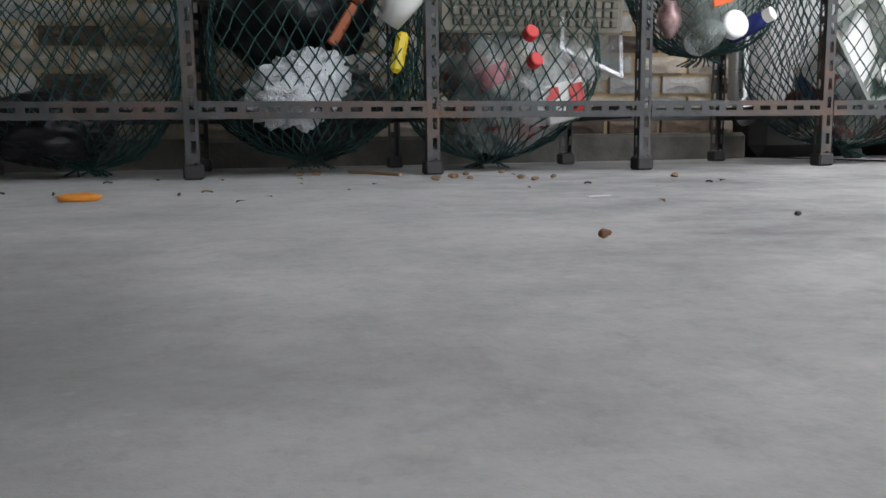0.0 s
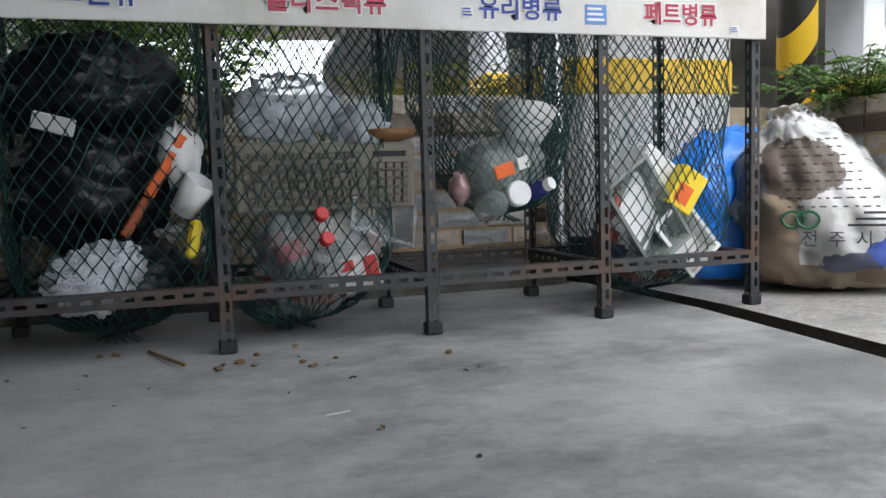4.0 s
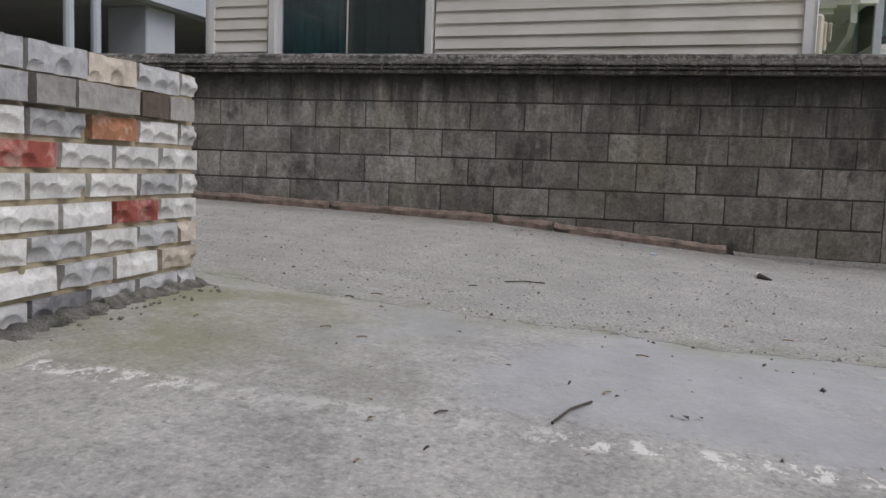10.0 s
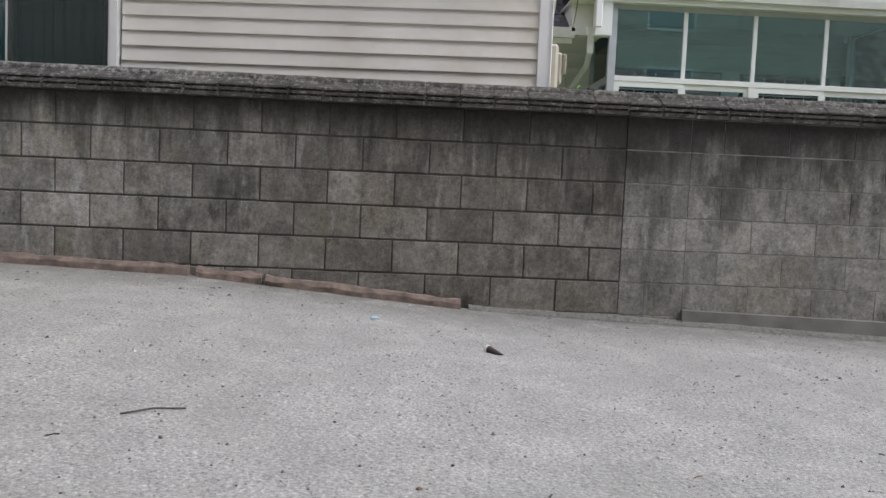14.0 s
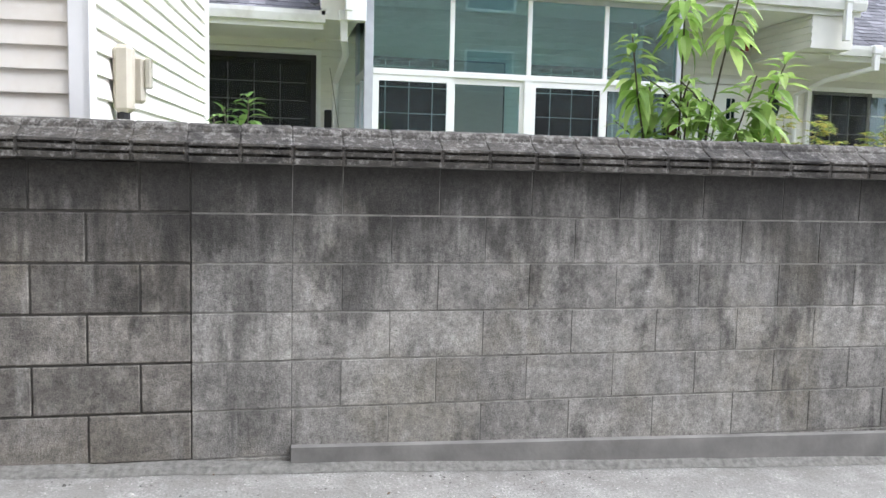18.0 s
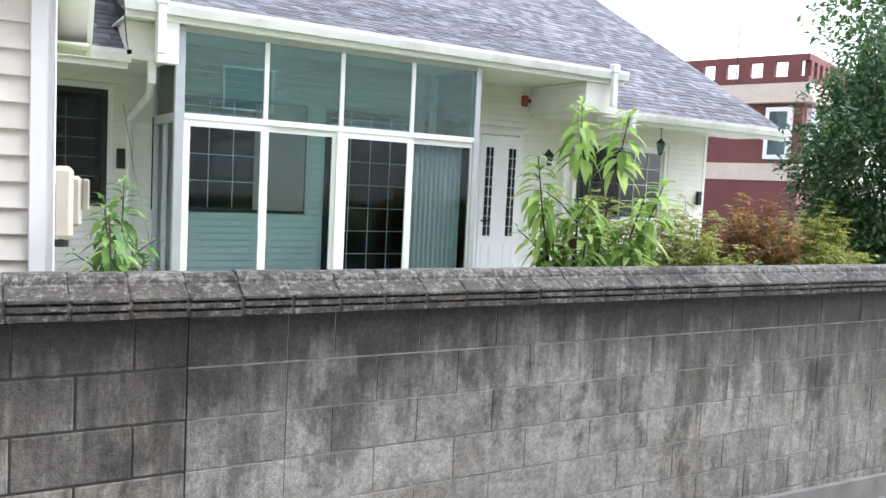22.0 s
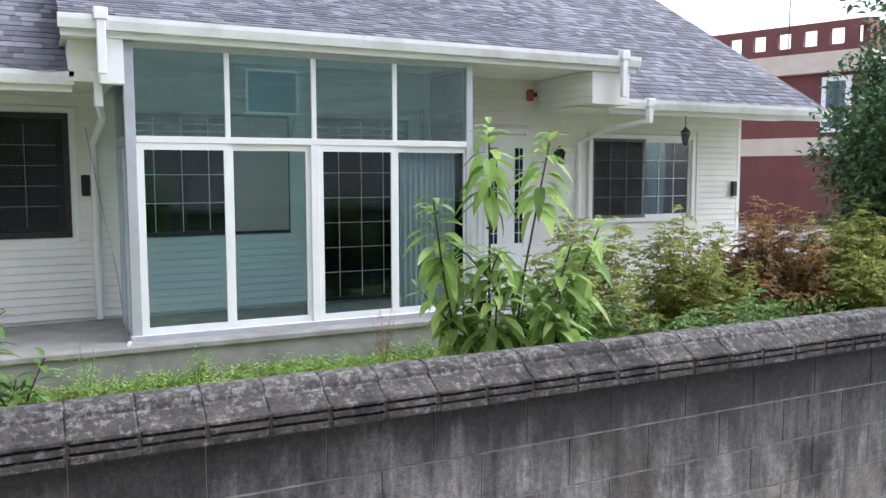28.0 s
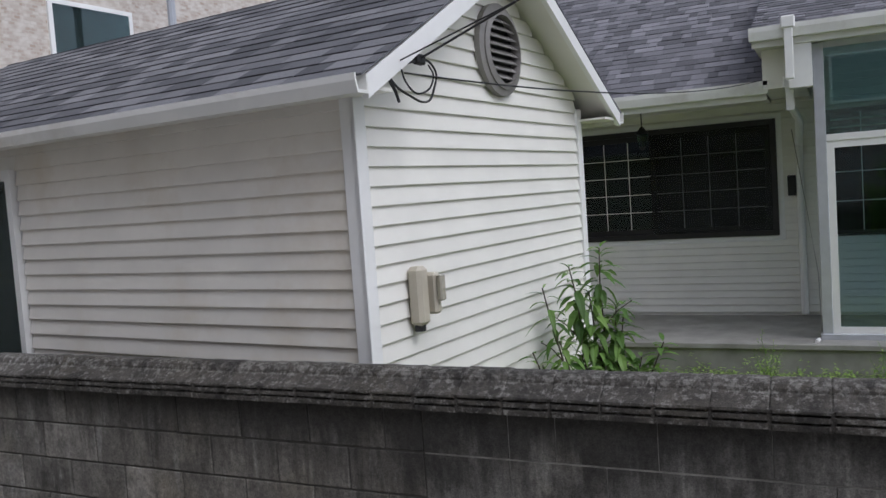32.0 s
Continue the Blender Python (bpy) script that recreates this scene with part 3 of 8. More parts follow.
class Shape:
    """Gathers vertices and faces for one mesh."""

    def __init__(self):
        self.v, self.f = [], []

    def box(self, x0, y0, z0, x1, y1, z1):
        n = len(self.v)
        self.v += [(x0, y0, z0), (x1, y0, z0), (x1, y1, z0), (x0, y1, z0), (x0, y0, z1), (x1, y0, z1), (x1, y1, z1), (x0, y1, z1)]
        self.f += [tuple(n + i for i in q) for q in ((0, 3, 2, 1), (4, 5, 6, 7), (0, 1, 5, 4), (1, 2, 6, 5), (2, 3, 7, 6), (3, 0, 4, 7))]
        return self

    def bevel_box(self, x0, y0, z0, x1, y1, z1, b):
        """A box with chamfered edges."""
        b = min(b, (x1 - x0) * 0.45, (y1 - y0) * 0.45, (z1 - z0) * 0.45)
        n = len(self.v)
        idx = {}
        for i, x in enumerate((x0, x1)):
            for j, y in enumerate((y0, y1)):
                for k, z in enumerate((z0, z1)):
                    sx, sy, sz = (b if i == 0 else -b), (b if j == 0 else -b), (b if k == 0 else -b)
                    for a, p in (("x", (x, y + sy, z + sz)), ("y", (x + sx, y, z + sz)), ("z", (x + sx, y + sy, z))):
                        idx[i, j, k, a] = len(self.v)
                        self.v.append(p)
        f = self.f
        for a, c in (("x", 0), ("y", 1), ("z", 2)):
            for s in (0, 1):
                o = [t for t in range(3) if t != c]
                q = []
                for u, w in ((0, 0), (1, 0), (1, 1), (0, 1)):
                    key = [0, 0, 0]
                    key[c], key[o[0]], key[o[1]] = s, u, w
                    q.append(idx[(*key, a)])
                f.append(tuple(q if (s == 1) == (c != 1) else q[::-1]))
        for c in range(3):
            o = [t for t in range(3) if t != c]
            for u in (0, 1):
                for w in (0, 1):
                    k0, k1 = [0, 0, 0], [0, 0, 0]
                    k0[o[0]] = k1[o[0]] = u
                    k0[o[1]] = k1[o[1]] = w
                    k1[c] = 1
                    A, B = "xyz"[o[0]], "xyz"[o[1]]
                    f.append((idx[(*k0, A)], idx[(*k0, B)], idx[(*k1, B)], idx[(*k1, A)]))
        for i in (0, 1):
            for j in (0, 1):
                for k in (0, 1):
                    f.append((idx[i, j, k, "x"], idx[i, j, k, "y"], idx[i, j, k, "z"]))
        return self

    def poly(self, *pts):
        n = len(self.v)
        self.v += [tuple(p) for p in pts]
        self.f.append(tuple(range(n, n + len(pts))))
        return self

    def prism(self, profile, a, b):
        """profile: points (3D) of one end; a, b: offsets of the two ends."""
        n, m = len(self.v), len(profile)
        for off in (a, b):
            self.v += [tuple(Vector(p) + Vector(off)) for p in profile]
        self.f += [(n + i, n + (i + 1) % m, n + m + (i + 1) % m, n + m + i) for i in range(m)]
        self.f += [tuple(n + i for i in reversed(range(m))), tuple(n + m + i for i in range(m))]
        return self

    def tube(self, pts, r, sides=6, r1=None, cap=True):
        pts = [Vector(p) for p in pts]
        n = len(self.v)
        for i, p in enumerate(pts):
            d = (pts[min(i + 1, len(pts) - 1)] - pts[max(i - 1, 0)]).normalized()
            s = d.cross(Vector((0, 0, 1)) if abs(d.z) < 0.9 else Vector((1, 0, 0))).normalized()
            u = s.cross(d)
            rr = r if r1 is None else r + (r1 - r) * i / max(1, len(pts) - 1)
            for k in range(sides):
                a = 2 * math.pi * k / sides
                self.v.append(tuple(p + rr * (math.cos(a) * s + math.sin(a) * u)))
        for i in range(len(pts) - 1):
            for k in range(sides):
                a, b = n + i * sides + k, n + i * sides + (k + 1) % sides
                self.f.append((a, b, b + sides, a + sides))
        if cap:
            self.f.append(tuple(n + k for k in reversed(range(sides))))
            self.f.append(tuple(n + (len(pts) - 1) * sides + k for k in range(sides)))
        return self

    def lathe(self, profile, sides=20, centre=(0, 0, 0)):
        """profile: (radius, height) pairs."""
        n, m = len(self.v), len(profile)
        for r, z in profile:
            for k in range(sides):
                a = 2 * math.pi * k / sides
                self.v.append((centre[0] + r * math.cos(a), centre[1] + r * math.sin(a), centre[2] + z))
        for i in range(m - 1):
            for k in range(sides):
                a, b = n + i * sides + k, n + i * sides + (k + 1) % sides
                self.f.append((a, b, b + sides, a + sides))
        self.f.append(tuple(n + k for k in reversed(range(sides))))
        self.f.append(tuple(n + (m - 1) * sides + k for k in range(sides)))
        return self

    def moved(self, m):
        self.v = [tuple(m @ Vector(p)) for p in self.v]
        return self

    def mesh(self, name, material, smooth=False):
        me = bpy.data.meshes.new(name)
        me.from_pydata(self.v, [], self.f)
        if material:
            me.materials.append(material)
        if smooth:
            me.polygons.foreach_set("use_smooth", [True] * len(me.polygons))
        me.update()
        return me


def part(name, shape, material, parent=None, label="", smooth=False, at=None):
    """One mesh object under a thing or a part. shape: a Shape or ready mesh."""
    me = shape if isinstance(shape, bpy.types.Mesh) else shape.mesh(name, material, smooth)
    ob = new(name, me)
    if parent is not None:
        ob.parent = parent
    if at is not None:
        ob.matrix_local = at
    if label:
        tagged(ob, label)
    return ob


def thing(name, label, category, at=None, group="", kind=""):
    ob = new(name)
    ob.empty_display_size = 0.1
    if at is not None:
        ob.matrix_world = at
    return tagged(ob, label, category, group, kind)


def solid(name, shape, material, label, category, kind="", group="", smooth=False, at=None):
    """A thing or piece of the setting that is one mesh."""
    ob = part(name, shape, material, None, "", smooth, at)
    return tagged(ob, label, category, group, kind)


def fix_normals(ob):
    bm = bmesh.new()
    bm.from_mesh(ob.data)
    bmesh.ops.recalc_face_normals(bm, faces=bm.faces)
    bm.to_mesh(ob.data)
    bm.free()
    return ob


def blob(centre, size, seed, rough=0.12, scale=3.0, rings=18, sides=28, flat=0.0, power=2.0):
    """A crumpled closed lump (bag of rubbish, paper)."""
    s = Shape()
    off = Vector((seed * 7.3, seed * 3.1, seed * 5.7))
    for i in range(rings + 1):
        th = math.pi * i / rings
        for k in range(sides):
            ph = 2 * math.pi * k / sides
            d = Vector((math.sin(th) * math.cos(ph), math.sin(th) * math.sin(ph), math.cos(th)))
            q = 1.0 / (abs(d.x) ** power + abs(d.y) ** power + abs(d.z) ** power) ** (1 / power)
            w = noise.fractal(d * scale + off, 0.6, 2.1, 5)
            ridge = abs(noise.noise(d * scale * 2.3 + off)) * 0.8
            r = q * (1 + rough * (w - ridge))
            p = Vector((d.x * size[0], d.y * size[1], d.z * size[2])) * r
            if flat and p.z < -size[2] * (1 - flat):
                p.z = -size[2] * (1 - flat) + 0.002 * w
            s.v.append(tuple(Vector(centre) + p))
    for i in range(rings):
        for k in range(sides):
            a, b = i * sides + k, i * sides + (k + 1) % sides
            s.f.append((a, a + sides, b + sides, b))
    return s


def lettering(name, text, size, material, parent, m, label="", bold=0.0):
    """Flat raised letters with the built-in font, as one mesh; m: pose of the text's middle, facing its +z."""
    cu = bpy.data.curves.new(name, "FONT")
    cu.body, cu.size, cu.align_x, cu.align_y = text, size, "CENTER", "CENTER"
    cu.extrude, cu.offset, cu.resolution_u = 0.0006, bold, 3
    tmp = new(name + "_curve", cu)
    dg = bpy.context.evaluated_depsgraph_get()
    me = bpy.data.meshes.new_from_object(tmp.evaluated_get(dg))
    bpy.data.objects.remove(tmp)
    bpy.data.curves.remove(cu)
    me.materials.clear()
    me.materials.append(material)
    ob = new(name, me)
    ob.parent = parent
    ob.matrix_local = m
    if label:
        tagged(ob, label)
    return ob


def leaf_mesh(s, p, d, up, length, width, droop=0.25, fine=False):
    """A pointed, folded leaf added to Shape s; fine: an arched, elliptical one."""
    d = d.normalized()
    side = d.cross(up)
    side = side.normalized() if side.length > 1e-4 else Vector((1, 0, 0))
    nrm = side.cross(d).normalized()
    n = len(s.v)
    if fine:
        rows = [(0.0, 0.03), (0.22, 0.75), (0.48, 1.0), (0.76, 0.68), (1.0, 0.0)]
        for f, w in rows:
            m = p + d * length * f - nrm * droop * length * f * f
            lift = nrm * width * 0.16 * w
            s.v += [tuple(m + side * width * 0.5 * w + lift), tuple(m), tuple(m - side * width * 0.5 * w + lift)]
        for k in range(4):
            a = n + 3 * k
            s.f += [(a, a + 1, a + 4, a + 3), (a + 1, a + 2, a + 5, a + 4)]
        return
    b = p + d * length * 0.45 + nrm * 0.04 * length
    c = p + d * length - nrm * droop * length
    s.v += [tuple(p), tuple(b), tuple(c), tuple(b + side * width * 0.5 + nrm * width * 0.14 - d * length * 0.05),
            tuple(b - side * width * 0.5 + nrm * width * 0.14 - d * length * 0.05)]
    s.f += [(n, n + 1, n + 3), (n + 1, n + 2, n + 3), (n, n + 4, n + 1), (n + 1, n + 4, n + 2)]

# ---- ground ----
IN_Y = [-60, -10, -2, 0.4, 1.5, 2.75, 4, 60]
IN_Z = [-0.9, -0.4, -0.17, -0.085, -0.046, 0.0, 0.0, 0.1]
RUN_Y = [-60, -12, -4, -2.2, -0.95, 0.2, 2.0, 3.8, 8, 60]
RUN_Z = [-1.2, -0.65, -0.285, -0.215, -0.16, -0.125, 0.03, 0.09, 0.2, 0.3]


def ground_z(x, y):
    """Height of the concrete: it falls away from the rack and crowns a little before the old slab."""
    s = min(1, max(0, (x - 2.7) / 5.8))
    s = s * s * (3 - 2 * s)
    inner = float(np.interp(y, IN_Y, IN_Z))
    return (1 - s) * inner + s * float(np.interp(y, RUN_Y, RUN_Z)) + 0.05 * math.exp(-((x - 5.3) / 0.8) ** 2)


def gutter_x(y):
    return 2.655 - 0.03 * max(-6, min(4.2, y))


def build_ground():
    s = Shape()
    xs = [-300, -60, -14, -6] + [-3 + 0.5 * i for i in range(10)]
    cols = [(x, None) for x in xs if x < 1.4] + [(0, -0.006), (0, 0.0), (0, 0.088), (0, 0.094)]
    cols += [(2.9 + 0.3 * i, None) for i in range(22)] + [(9.42, None), (9.5, None), (14, None), (25, None), (60, None), (300, None)]
    ys = [-300, -60, -20, -14] + [-10 + 0.4 * i for i in range(47)] + [12, 20, 60, 300]
    for y in ys:
        for x, g in cols:
            if g is None:
                z = ground_z(x, y) if x < 9.45 else -0.45
                s.v.append((x, y, z))
            else:
                deep = -0.075 if g in (0.0, 0.088) and -8 < y < 4 else 0.0
                s.v.append((gutter_x(y) + g, y, ground_z(gutter_x(y), y) + deep))
    w = len(cols)
    for j in range(len(ys) - 1):
        for i in range(w - 1):
            a = j * w + i
            s.f.append((a, a + 1, a + 1 + w, a + w))
    slot = [k for k, (x, g) in enumerate(cols) if g == -0.006][0]
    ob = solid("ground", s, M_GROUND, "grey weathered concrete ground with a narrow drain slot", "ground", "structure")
    ob.data.materials.append(M_DRAIN)
    for j in range(len(ys) - 1):
        for i in range(slot, slot + 3):
            ob.data.polygons[j * (w - 1) + i].material_index = 1


build_ground()

# ---- shelter: ceiling slab and upper storeys over the recycling place ----
# two walls out of view, added to keep daylight out of the shelter
solid("wall_west", Shape().box(-1.7, -1.2, 0.0, -1.5, 3.43, 2.6), M_CEIL, "unseen plain grey wall added to darken the open ground floor", "wall", "structure")
solid("wall_south", Shape().box(-1.49, -1.2, 0.0, 1.7, -1.0, 2.6), M_CEIL, "unseen plain grey wall added to darken the open ground floor", "wall", "structure")
solid("ceiling", Shape().box(-4.5, -1.2, 2.6, 2.3, 6.2, 2.8), M_CEIL, "grey painted ceiling slab of the open ground floor", "ceiling", "structure")

# ---- concrete block wall ----
WALL_X, JOINT0, COURSE, SEAM = 9.405, 0.0855, 0.1985, -0.557
wall = solid("wall_block", Shape().box(WALL_X + 0.008, SEAM, -1.2, WALL_X + 0.19, 7.5, 1.09), M_MORTAR,
             "weathered grey concrete block garden wall with dark water stains", "wall", "structure")
part("mortar_bed", Shape().box(WALL_X + 0.0035, -15.0, -1.2, WALL_X + 0.19, SEAM - 0.003, 1.09), plain("pale_mortar", (0.26, 0.25, 0.225), 0.9, 0.4, 14, bump=0.4, stain=(0.07, 0.065, 0.055)), wall)
BLOCKS = {}


def block_mesh(w, kind):
    key = (round(w, 3), kind)
    if key not in BLOCKS:
        d = 0.05
        hh = 0.0945 if kind == 0 else 0.0955
        s = Shape().bevel_box(0, -w / 2, -hh, d, w / 2, hh, 0.004 if kind == 0 else 0.0015)
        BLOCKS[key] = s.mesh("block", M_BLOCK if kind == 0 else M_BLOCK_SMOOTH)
    return BLOCKS[key]


def build_blocks():
    rng = random.Random(5)
    far = Shape()
    for row in range(-6, 5):
        zc = JOINT0 + COURSE * (row + 0.5)
        # section with open joints
        y = SEAM
        first = 0.192 if row % 2 == 0 else 0.386
        w = first
        while y < 7.4:
            yc = y + w / 2
            if zc + 0.1 > ground_z(9.4, yc):
                if yc < 5.0 and zc > ground_z(9.4, yc) - 0.12:
                    part("block", block_mesh(w - 0.007, 0), None, wall, at=pose(WALL_X + rng.uniform(-0.0025, 0.002), yc, zc))
                else:
                    far.bevel_box(WALL_X, yc - w / 2 + 0.005, zc - 0.094, WALL_X + 0.05, yc + w / 2 - 0.005, zc + 0.094, 0.004)
            y += w
            w = 0.395
        # smoother section
        y, w = SEAM, (0.39 if row % 2 == 0 else 0.39)
        k = 0
        while y > -15:
            yc = y - w / 2
            if zc + 0.1 > ground_z(9.4, yc):
                if yc > -7.0 and zc > ground_z(9.4, yc) - 0.12:
                    part("block", block_mesh(w - 0.0035, 1), None, wall, at=pose(WALL_X + rng.uniform(-0.001, 0.001), yc, zc))
                else:
                    far.bevel_box(WALL_X, yc - w / 2 + 0.003, zc - 0.096, WALL_X + 0.05, yc + w / 2 - 0.003, zc + 0.096, 0.003)
            y -= w
            k += 1
            w = 0.2 if (k == 1 and row % 2 == 0) else 0.4
    tagged(part("block_rest", far, M_BLOCK_SMOOTH, wall), "distant blocks of the same wall", kind="stuff")
    # low concrete plinth strip and the cement fillet before it
    pl, fil = Shape(), Shape()
    ys = [SEAM - 0.39 - 0.6 * i for i in range(25)]
    for i, y in enumerate(ys):
        zt = -0.072 - 0.0132 * i
        pl.v += [(WALL_X - 0.028, y, zt), (WALL_X + 0.01, y, zt + 0.006), (WALL_X + 0.01, y, -1.3), (WALL_X - 0.028, y, -1.3)]
    pl.f = [(4 * i + q, 4 * i + (q + 1) % 4, 4 * i + 4 + (q + 1) % 4, 4 * i + 4 + q) for i in range(24) for q in range(4)] + [(3, 2, 1, 0), (96, 97, 98, 99)]
    fy = [0.35 - 0.15 * i for i in range(105)]
    for y in fy:
        g = ground_z(9.36, y)
        w = 0.012 * noise.noise(Vector((y * 5, 0.3, 1.0)))
        back_x = WALL_X + 0.01 if y > SEAM - 0.39 else WALL_X - 0.02
        fil.v += [(WALL_X - 0.075 + w, y, g + 0.002), (WALL_X - 0.045 + w, y, g + 0.02 + 0.4 * w), (back_x, y, g + 0.032 + w)]
    fil.f = [(3 * i + q, 3 * i + q + 1, 3 * i + q + 4, 3 * i + q + 3) for i in range(104) for q in range(2)]
    fix_normals(part("plinth", pl, plain("plinth_concrete", (0.19, 0.184, 0.168), 0.9, 0.3, 5, bump=0.3, stain=(0.11, 0.105, 0.092)), wall, "low cement plinth strip"))
    part("cement_fillet", fil, plain("pale_cement", (0.26, 0.252, 0.228), 0.95, 0.35, 40, bump=1.0, dist=0.01), wall, "pale cement fillet at the wall foot")


def coping_mesh(seed):
    """One worn, moulded coping stone, 0.2 m long, with two grooves on each face and a rounded crest."""
    s = Shape()
    half = [(0.146, 1.080), (0.147, 1.101), (0.129, 1.104), (0.129, 1.112), (0.147, 1.114), (0.147, 1.130), (0.129, 1.133), (0.129, 1.141),
            (0.148, 1.143), (0.146, 1.153), (0.118, 1.166), (0.088, 1.182), (0.066, 1.196), (0.063, 1.208), (0.053, 1.222), (0.030, 1.232), (0.0, 1.234)]
    prof = half + [(-x, z) for x, z in reversed(half[:-1])]
    ys = [-0.1, -0.094, -0.088, -0.05, 0.0, 0.05, 0.088, 0.094, 0.1]
    m = len(prof)
    last = len(ys) - 1
    for k, y in enumerate(ys):
        end = min(k, last - k)
        for x, z in prof:
            gx, gz = x, z
            if end <= 1 and z < 1.15:
                gx = math.copysign(0.142, x)
            w = noise.fractal(Vector((x * 90 + seed * 3.1, y * 38, z * 90)), 0.7, 2.0, 4)
            if end > 0:
                gx += 0.0028 * w
                gz += 0.0026 * w if z > 1.15 else 0.0012 * w
            else:
                gz -= 0.006 if z > 1.16 else 0.002
            s.v.append((gx, y, gz - 1.14))
    for i in range(last):
        for k in range(m):
            a, b = i * m + k, i * m + (k + 1) % m
            s.f.append((a, b, b + m, a + m))
    s.f.append(tuple(reversed(range(m))))
    s.f.append(tuple(last * m + k for k in range(m)))
    return s.mesh("coping_stone", M_COPING)


def build_coping():
    rng = random.Random(8)
    kinds = [coping_mesh(q) for q in range(7)]
    for i in range(112):
        y = 7.356 - 0.2 * i
        part("coping_stone", kinds[rng.randrange(7)], None, wall, at=pose(WALL_X + 0.095 + rng.uniform(-0.002, 0.002), y, 1.14 + rng.uniform(-0.0015, 0.0015), rng.uniform(-0.15, 0.15), rng.uniform(-0.2, 0.2), rng.uniform(-0.2, 0.2)))


# ---- brick planter ----
TOP, BR = 0.632, 0.1896


def brick_meshes():
    """A few split-face bricks with scooped, conchoidal fronts towards -y."""
    out = {}
    for kind, (w, h, n) in {"stretcher": (0.171, 0.0525, 8), "half": (0.078, 0.0525, 3), "header": (0.115, 0.058, 3), "top": (0.179, 0.061, 6)}.items():
        for q in range(n):
            rng = random.Random(q * 31 + len(kind))
            s = Shape()
            us = [0.0, 0.02] + [0.02 + 0.96 * i / 29 for i in range(1, 29)] + [0.98, 1.0] if w > 0.1 else [0.0, 0.04] + [0.04 + 0.92 * i / 13 for i in range(1, 13)] + [0.96, 1.0]
            vs = [0.0, 0.06] + [0.06 + 0.88 * i / 11 for i in range(1, 11)] + [0.94, 1.0]
            nx, nz = len(us) - 1, len(vs) - 1
            # flake scars struck from the long edges: shallow bowls that meet in creases
            scars = []
            if kind == "stretcher" and q >= 5:
                for edge in (0.5, -0.5):
                    scars.append((rng.uniform(-0.2, 0.2) * w, edge * h * rng.uniform(0.95, 1.1), rng.uniform(0.055, 0.085), rng.uniform(0.018, 0.028), rng.uniform(0.0065, 0.0085)))
            else:
                strong = rng.choice([0.5, -0.5])
                for k in range(3 if w > 0.15 else 2):
                    cx = (-0.34 + 0.34 * k if w > 0.15 else -0.25 + 0.5 * k) * w + rng.uniform(-0.1, 0.1) * w
                    if rng.random() < 0.8:
                        scars.append((cx, strong * h * rng.uniform(0.75, 1.05), rng.uniform(0.025, 0.042), rng.uniform(0.020, 0.033), rng.uniform(0.0115, 0.0155)))
                for k in range(rng.choice([0, 1, 2])):
                    scars.append((rng.uniform(-0.45, 0.45) * w, -strong * h * rng.uniform(0.9, 1.15), rng.uniform(0.024, 0.045), rng.uniform(0.014, 0.024), rng.uniform(0.009, 0.013)))
            for v in vs:
                for u in us:
                    x, z = (u - 0.5) * w, (v - 0.5) * h
                    if kind == "header":
                        d = 0.002 + 0.002 * noise.noise(Vector((x * 60, z * 60, q)))
                    else:
                        d = 0.0115 + 0.0012 * noise.noise(Vector((x * 40, z * 40, q)))
                        for cx, cz, ra, rb, deep in scars:
                            rr = math.hypot((x - cx) / ra, (z - cz) / rb) + 0.06 * noise.noise(Vector((x * 55, z * 55, q + 4)))
                            if rr < 1.0:
                                d = min(d, 0.012 - deep * (1 - rr ** 3))
                    s.v.append((x, -d, z))
            for j in range(nz):
                for i in range(nx):
                    a = j * (nx + 1) + i
                    s.f.append((a, a + 1, a + nx + 2, a + nx + 1))
            rim = [i for i in range(nx)] + [j * (nx + 1) + nx for j in range(nz)] + [nz * (nx + 1) + i for i in range(nx, 0, -1)] + [j * (nx + 1) for j in range(nz, 0, -1)]
            b = len(s.v)
            s.v += [(s.v[k][0], 0.05, s.v[k][2]) for k in rim]
            m = len(rim)
            s.f += [(rim[k], b + k, b + (k + 1) % m, rim[(k + 1) % m]) for k in range(m)]
            out[kind, q] = s.mesh("brick", None)
    return out


BRICKS = brick_meshes()
COUNT = {"stretcher": 8, "half": 3, "header": 3, "top": 6}
BRICK_SHARED = {}
# the planter's front, course by course from the top, brick by brick along the wall
SIDE_PATTERN = ["TCTTCCT", "BCNNBNBNBCB", "TGTTCNT", "CTGTTGC", "TTGTTTC", "CTGTCTN", "NCTNTBC", "CTCBCTC", "TRTCTCT", "NCBCNCB"]
FRONT_PATTERN = ["WWWGWWWGGTGW", "TSGSKSGSSSSGSSSNSSSB", "WWOWWRWWGOWW", "WWWRWWOWRWWW", "WGWWRWWWWWGW", "WWWWTWWWWWRW", "WGWWRWWWGWGT", "GWGWWDRWWGWT", "GDWGOGTGDGGG"]


def brick_mesh(kind, q, code):
    key = (kind, q, code)
    if key not in BRICK_SHARED:
        me = BRICKS[kind, q].copy()
        me.materials.append(BRICK_CODES[code])
        BRICK_SHARED[key] = me
    return BRICK_SHARED[key]


